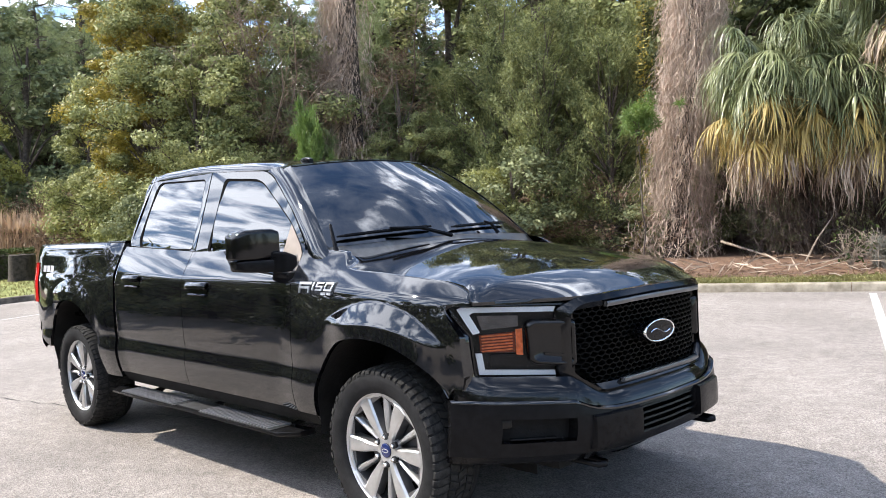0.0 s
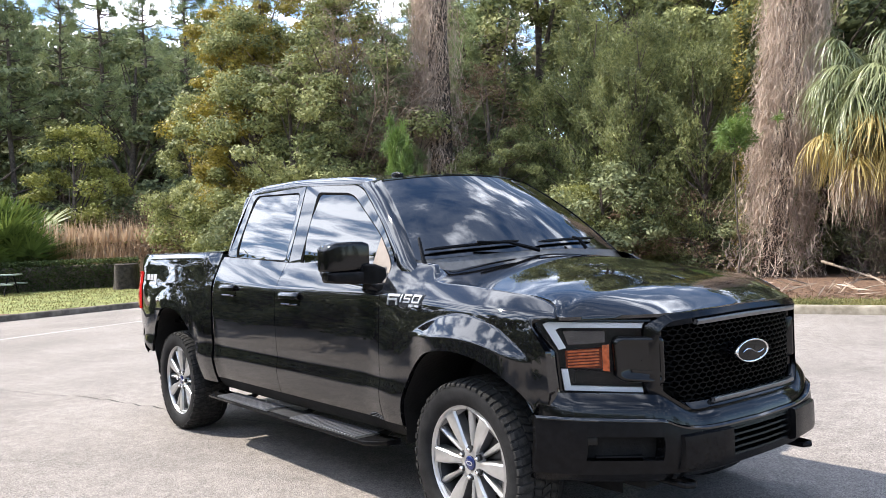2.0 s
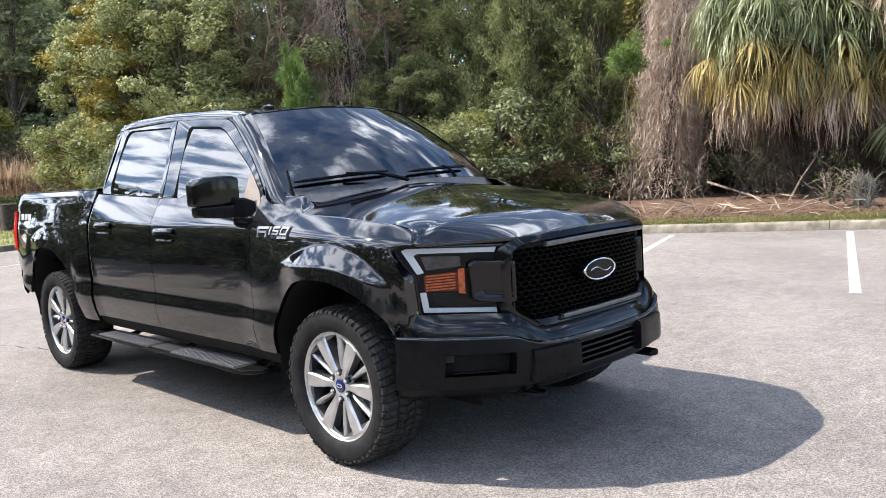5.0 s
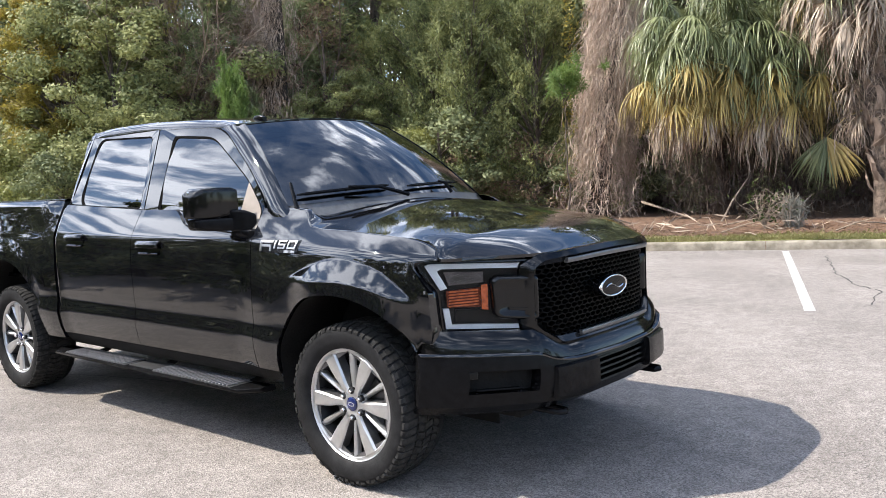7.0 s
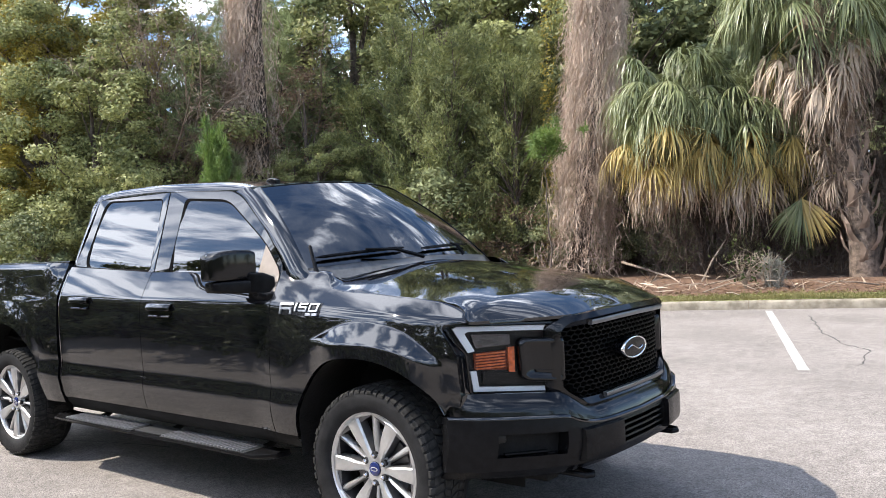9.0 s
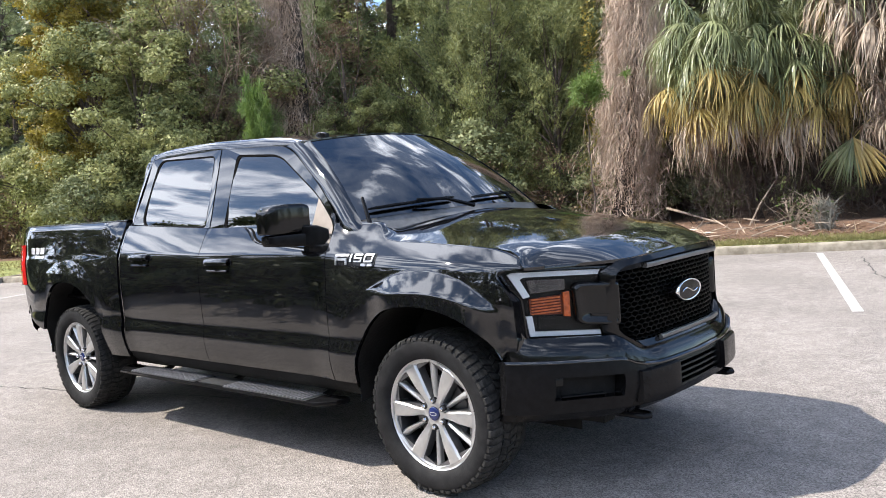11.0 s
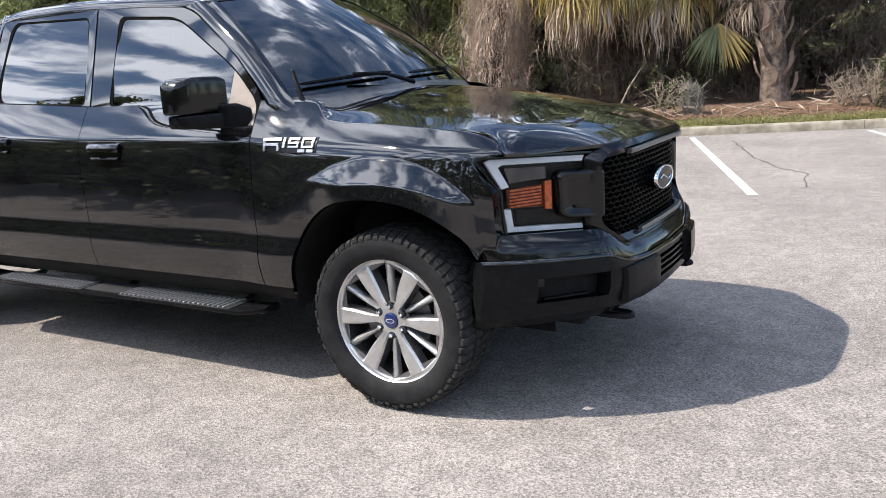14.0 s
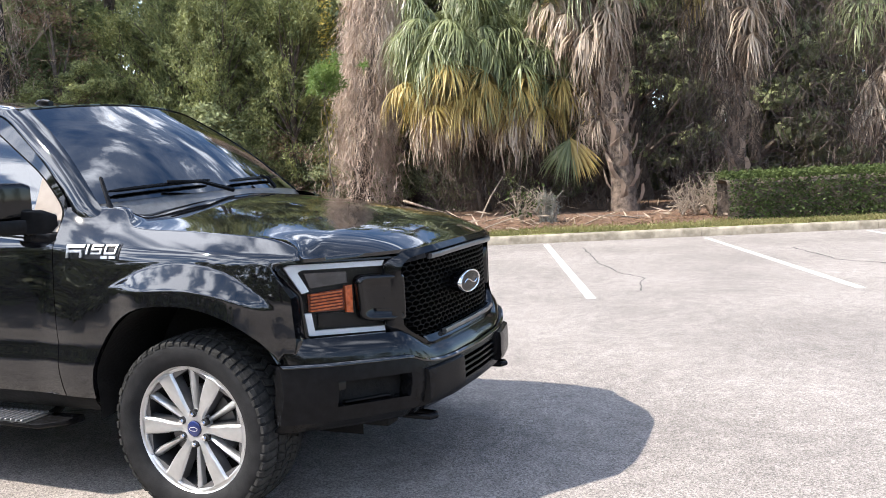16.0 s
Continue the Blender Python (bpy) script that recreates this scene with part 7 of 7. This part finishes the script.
d = unit(rs_.normal(size=(n, 3)) * (1, 1, 0.35)) * rs_.uniform(0.08, 0.30, (n, 1))
v_ = unit(np.cross(d, rs_.normal(size=(n, 3)))) * 0.016
tagged(quads("palm_litter", C, d, v_, M_FRONDDD), "pale dead palm leaves on the ground", "leaf litter", kind="stuff")
# sticks
for k in range(28):
    u, v = rs_.uniform(-6.5, 5.5), 1.2 + abs(rs_.normal()) * 1.4
    ln = rs_.uniform(0.3, 1.3)
    a = rs_.uniform(0, 2 * math.pi)
    el = rs_.uniform(0.0, 0.35)
    p0 = lot(u, v, ground_height(u, v) + 0.03)
    dv = Vector((math.cos(a) * math.cos(el), math.sin(a) * math.cos(el), math.sin(el)))
    tagged(part("stick", tube([p0, p0 + dv * ln * 0.5 + Vector((0, 0, 0.02)), p0 + dv * ln], [0.016, 0.013, 0.005], 5), M_STICK), "dry fallen stick among the litter", "stick", group="fallen sticks")
log0 = Vector((-6.75, 15.55, 0.62))
tagged(part("branch", tube([log0, log0 + Vector((0.7, -0.25, -0.16)), log0 + Vector((1.6, -0.5, -0.40))], [0.035, 0.03, 0.022], 7), M_STICK), "pale fallen branch propped on the litter", "branch")
tagged(part("branch", tube([(-4.2, 14.2, 0.2), (-4.0, 14.4, 0.7), (-3.75, 14.6, 1.15)], [0.022, 0.018, 0.01], 6), M_STICK), "dry stick leaning upright under the palm", "branch")


# dead bush with a tuft of moss
def twig_bush(x, y, z, h, seed, label, leaves=60):
    rs = np.random.RandomState(seed)
    t = thing("bush", label, "bush")
    bm = bmesh.new()
    tips = []
    for k in range(16):
        a, o = rs.uniform(0, 6.28), rs.uniform(0.2, 0.75)
        p = [Vector((x, y, z))]
        d = Vector((math.cos(a) * o, math.sin(a) * o, 1)).normalized()
        for j in range(5):
            p.append(p[-1] + d * h * 0.22)
            d = (d + Vector(rs.normal(size=3)) * 0.28).normalized()
        tube_into(bm, p, [0.014, 0.011, 0.009, 0.007, 0.005, 0.003], 5, cap=False)
        for q in p[2:]:
            e = q + Vector(rs.normal(size=3)) * 0.14
            tube_into(bm, [q, q.lerp(e, 0.5), e], [0.005, 0.004, 0.002], 4, cap=False)
            tips.append(e)
    part("twig", bm, M_STICK, t)
    if leaves:
        C = np.array([tips[i] for i in rs.randint(0, len(tips), leaves)]) + rs.normal(size=(leaves, 3)) * 0.05
        U, V = leaves_at(rs, C, 0.045)
        quads("leaves", C, U, V, M_HEDGE, t)
    return t


twig_bush(-2.75, 12.75, 0.18, 0.75, 71, "twiggy half-bare bush with a few green leaves", 160)
twig_bush(-2.35, 12.95, 0.18, 0.65, 72, "dry bare bush hung with grey moss", 20)
tw = tangle(-2.25, 12.9, 0.16, 0.12, 0.5, 500, 73, M_MOSS, "tuft of grey moss on a bare bush")
twig_bush(0.9, 13.9, 0.2, 0.85, 74, "bare grey bush beside the hedge", 10)
for k in range(5):
    twig_bush(0.3 + 0.27 * k, 14.0 + 0.12 * (k % 3), 0.18, 0.6 + 0.1 * (k % 2), 76 + k, "bare grey bush beside the hedge", 0)


# ---- stump and picnic table by the far hedge ----
rs_ = np.random.RandomState(81)
st = thing("tree_stump", "tall dark sawn tree stump on the grass", "stump")
bm = bmesh.new()
rows = []
for z_, r_ in ((0.0, 0.48), (0.12, 0.41), (0.35, 0.38), (0.8, 0.37), (0.93, 0.36), (0.95, 0.33), (0.955, 0.01)):
    rows.append([(-25.3 + (r_ + 0.025 * math.sin(5 * a + z_)) * math.cos(a), 5.45 + (r_ + 0.025 * math.sin(5 * a + z_)) * math.sin(a), 0.12 + z_) for a in np.linspace(0, 2 * math.pi, 24, endpoint=False)])
grid(bm, rows, closed=True)
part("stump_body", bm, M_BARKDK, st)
pt = thing("picnic_table", "weathered grey-green picnic table on the grass", "picnic table", m=pose(-26.6, 1.6, 0.14, 0, 0, 62))
for k in range(5):
    part("tabletop_board", box((-0.9, -0.36 + k * 0.145, 0.72), (0.9, -0.23 + k * 0.145, 0.76), 0.006), M_GREYPAINT, pt)
for sy in (-1, 1):
    for k in range(2):
        part("bench_board", box((-0.9, sy * 0.72 - 0.14 + k * 0.145, 0.42), (0.9, sy * 0.72 - 0.01 + k * 0.145, 0.46), 0.006), M_GREYPAINT, pt)
for sx in (-1, 1):
    part("frame", tube([(sx * 0.65, -0.75, 0.0), (sx * 0.65, -0.28, 0.70)], 0.025, 8), M_DARK, pt)
    part("frame", tube([(sx * 0.65, 0.75, 0.0), (sx * 0.65, 0.28, 0.70)], 0.025, 8), M_DARK, pt)
    part("crossbar", tube([(sx * 0.65, -0.85, 0.41), (sx * 0.65, 0.85, 0.41)], 0.022, 8), M_DARK, pt)

# ---- tall canopy over the wood's edge ----
# crowns rising out of view are added to darken the hood's reflections
broad_tree("tall_oak", 19.0, 4.2, M_LEAFDK, 17, 110, 70, 0.15, low=0.42)
for k in range(17):
    az = 84 + k * 4.0 + (0.9 if k % 2 else -0.6)
    if 131 < az < 150:
        continue
    plant("tall_oak", az, 30.5 + (k % 3) * 2.2, "tall dark tree over the wood's edge", scale=0.68 + 0.04 * (k % 4), group="woods behind")

# ---- trees on the other sides of the lot ----
random.seed(23)
# unseen row, added where its shadows darken the ground the doors mirror
for k, (x_, y_) in enumerate(((-19.0, -9.5), (-16.5, -10.8), (-14.2, -12.2), (-11.8, -13.4), (-9.4, -14.4), (-6.8, -15.4), (-4.0, -16.4), (-1.0, -17.0), (2.5, -17.5), (6.0, -17.6))):
    dx_, dy_ = x_ - EYE0.x, y_ - EYE0.y
    plant(("oak_dark", "far_oak", "far_oak")[k % 3], math.degrees(math.atan2(dy_, dx_)), math.hypot(dx_, dy_), "unseen leafy tree added to shade the near side of the lot", scale=(0.62, 0.78, 0.7)[k % 3], group="trees across the lot")
# unseen filler under the crowns, keeps bright sky out of the reflections
for k in range(26):
    plant("far_shrub", 186 + k * 6.0, 19.5 + (k % 3) * 1.5, "unseen dark shrub closing gaps in the reflected tree line", "shrub", "shrub", "trees across the lot", scale=1.7)
for k in range(24):
    az = 178 + k * 10.4 + random.uniform(-2, 2)
    d = 40 + (k % 4) * 6 + random.uniform(-3, 3)
    plant("far_oak", az, d, "distant tree across the lot", scale=random.uniform(0.6, 0.95), group="trees across the lot")
# unseen row added beside the lot to darken what the doors mirror
for k in range(20):
    dx_, dy_ = -25.2 + 1.28 * k - EYE0.x, -5.0 + 0.25 * math.sin(k * 2.1) - EYE0.y
    plant("far_shrub", math.degrees(math.atan2(dy_, dx_)), math.hypot(dx_, dy_), "unseen shrub added to darken the reflections in the doors", "shrub", "shrub", "shrub row", scale=0.85)
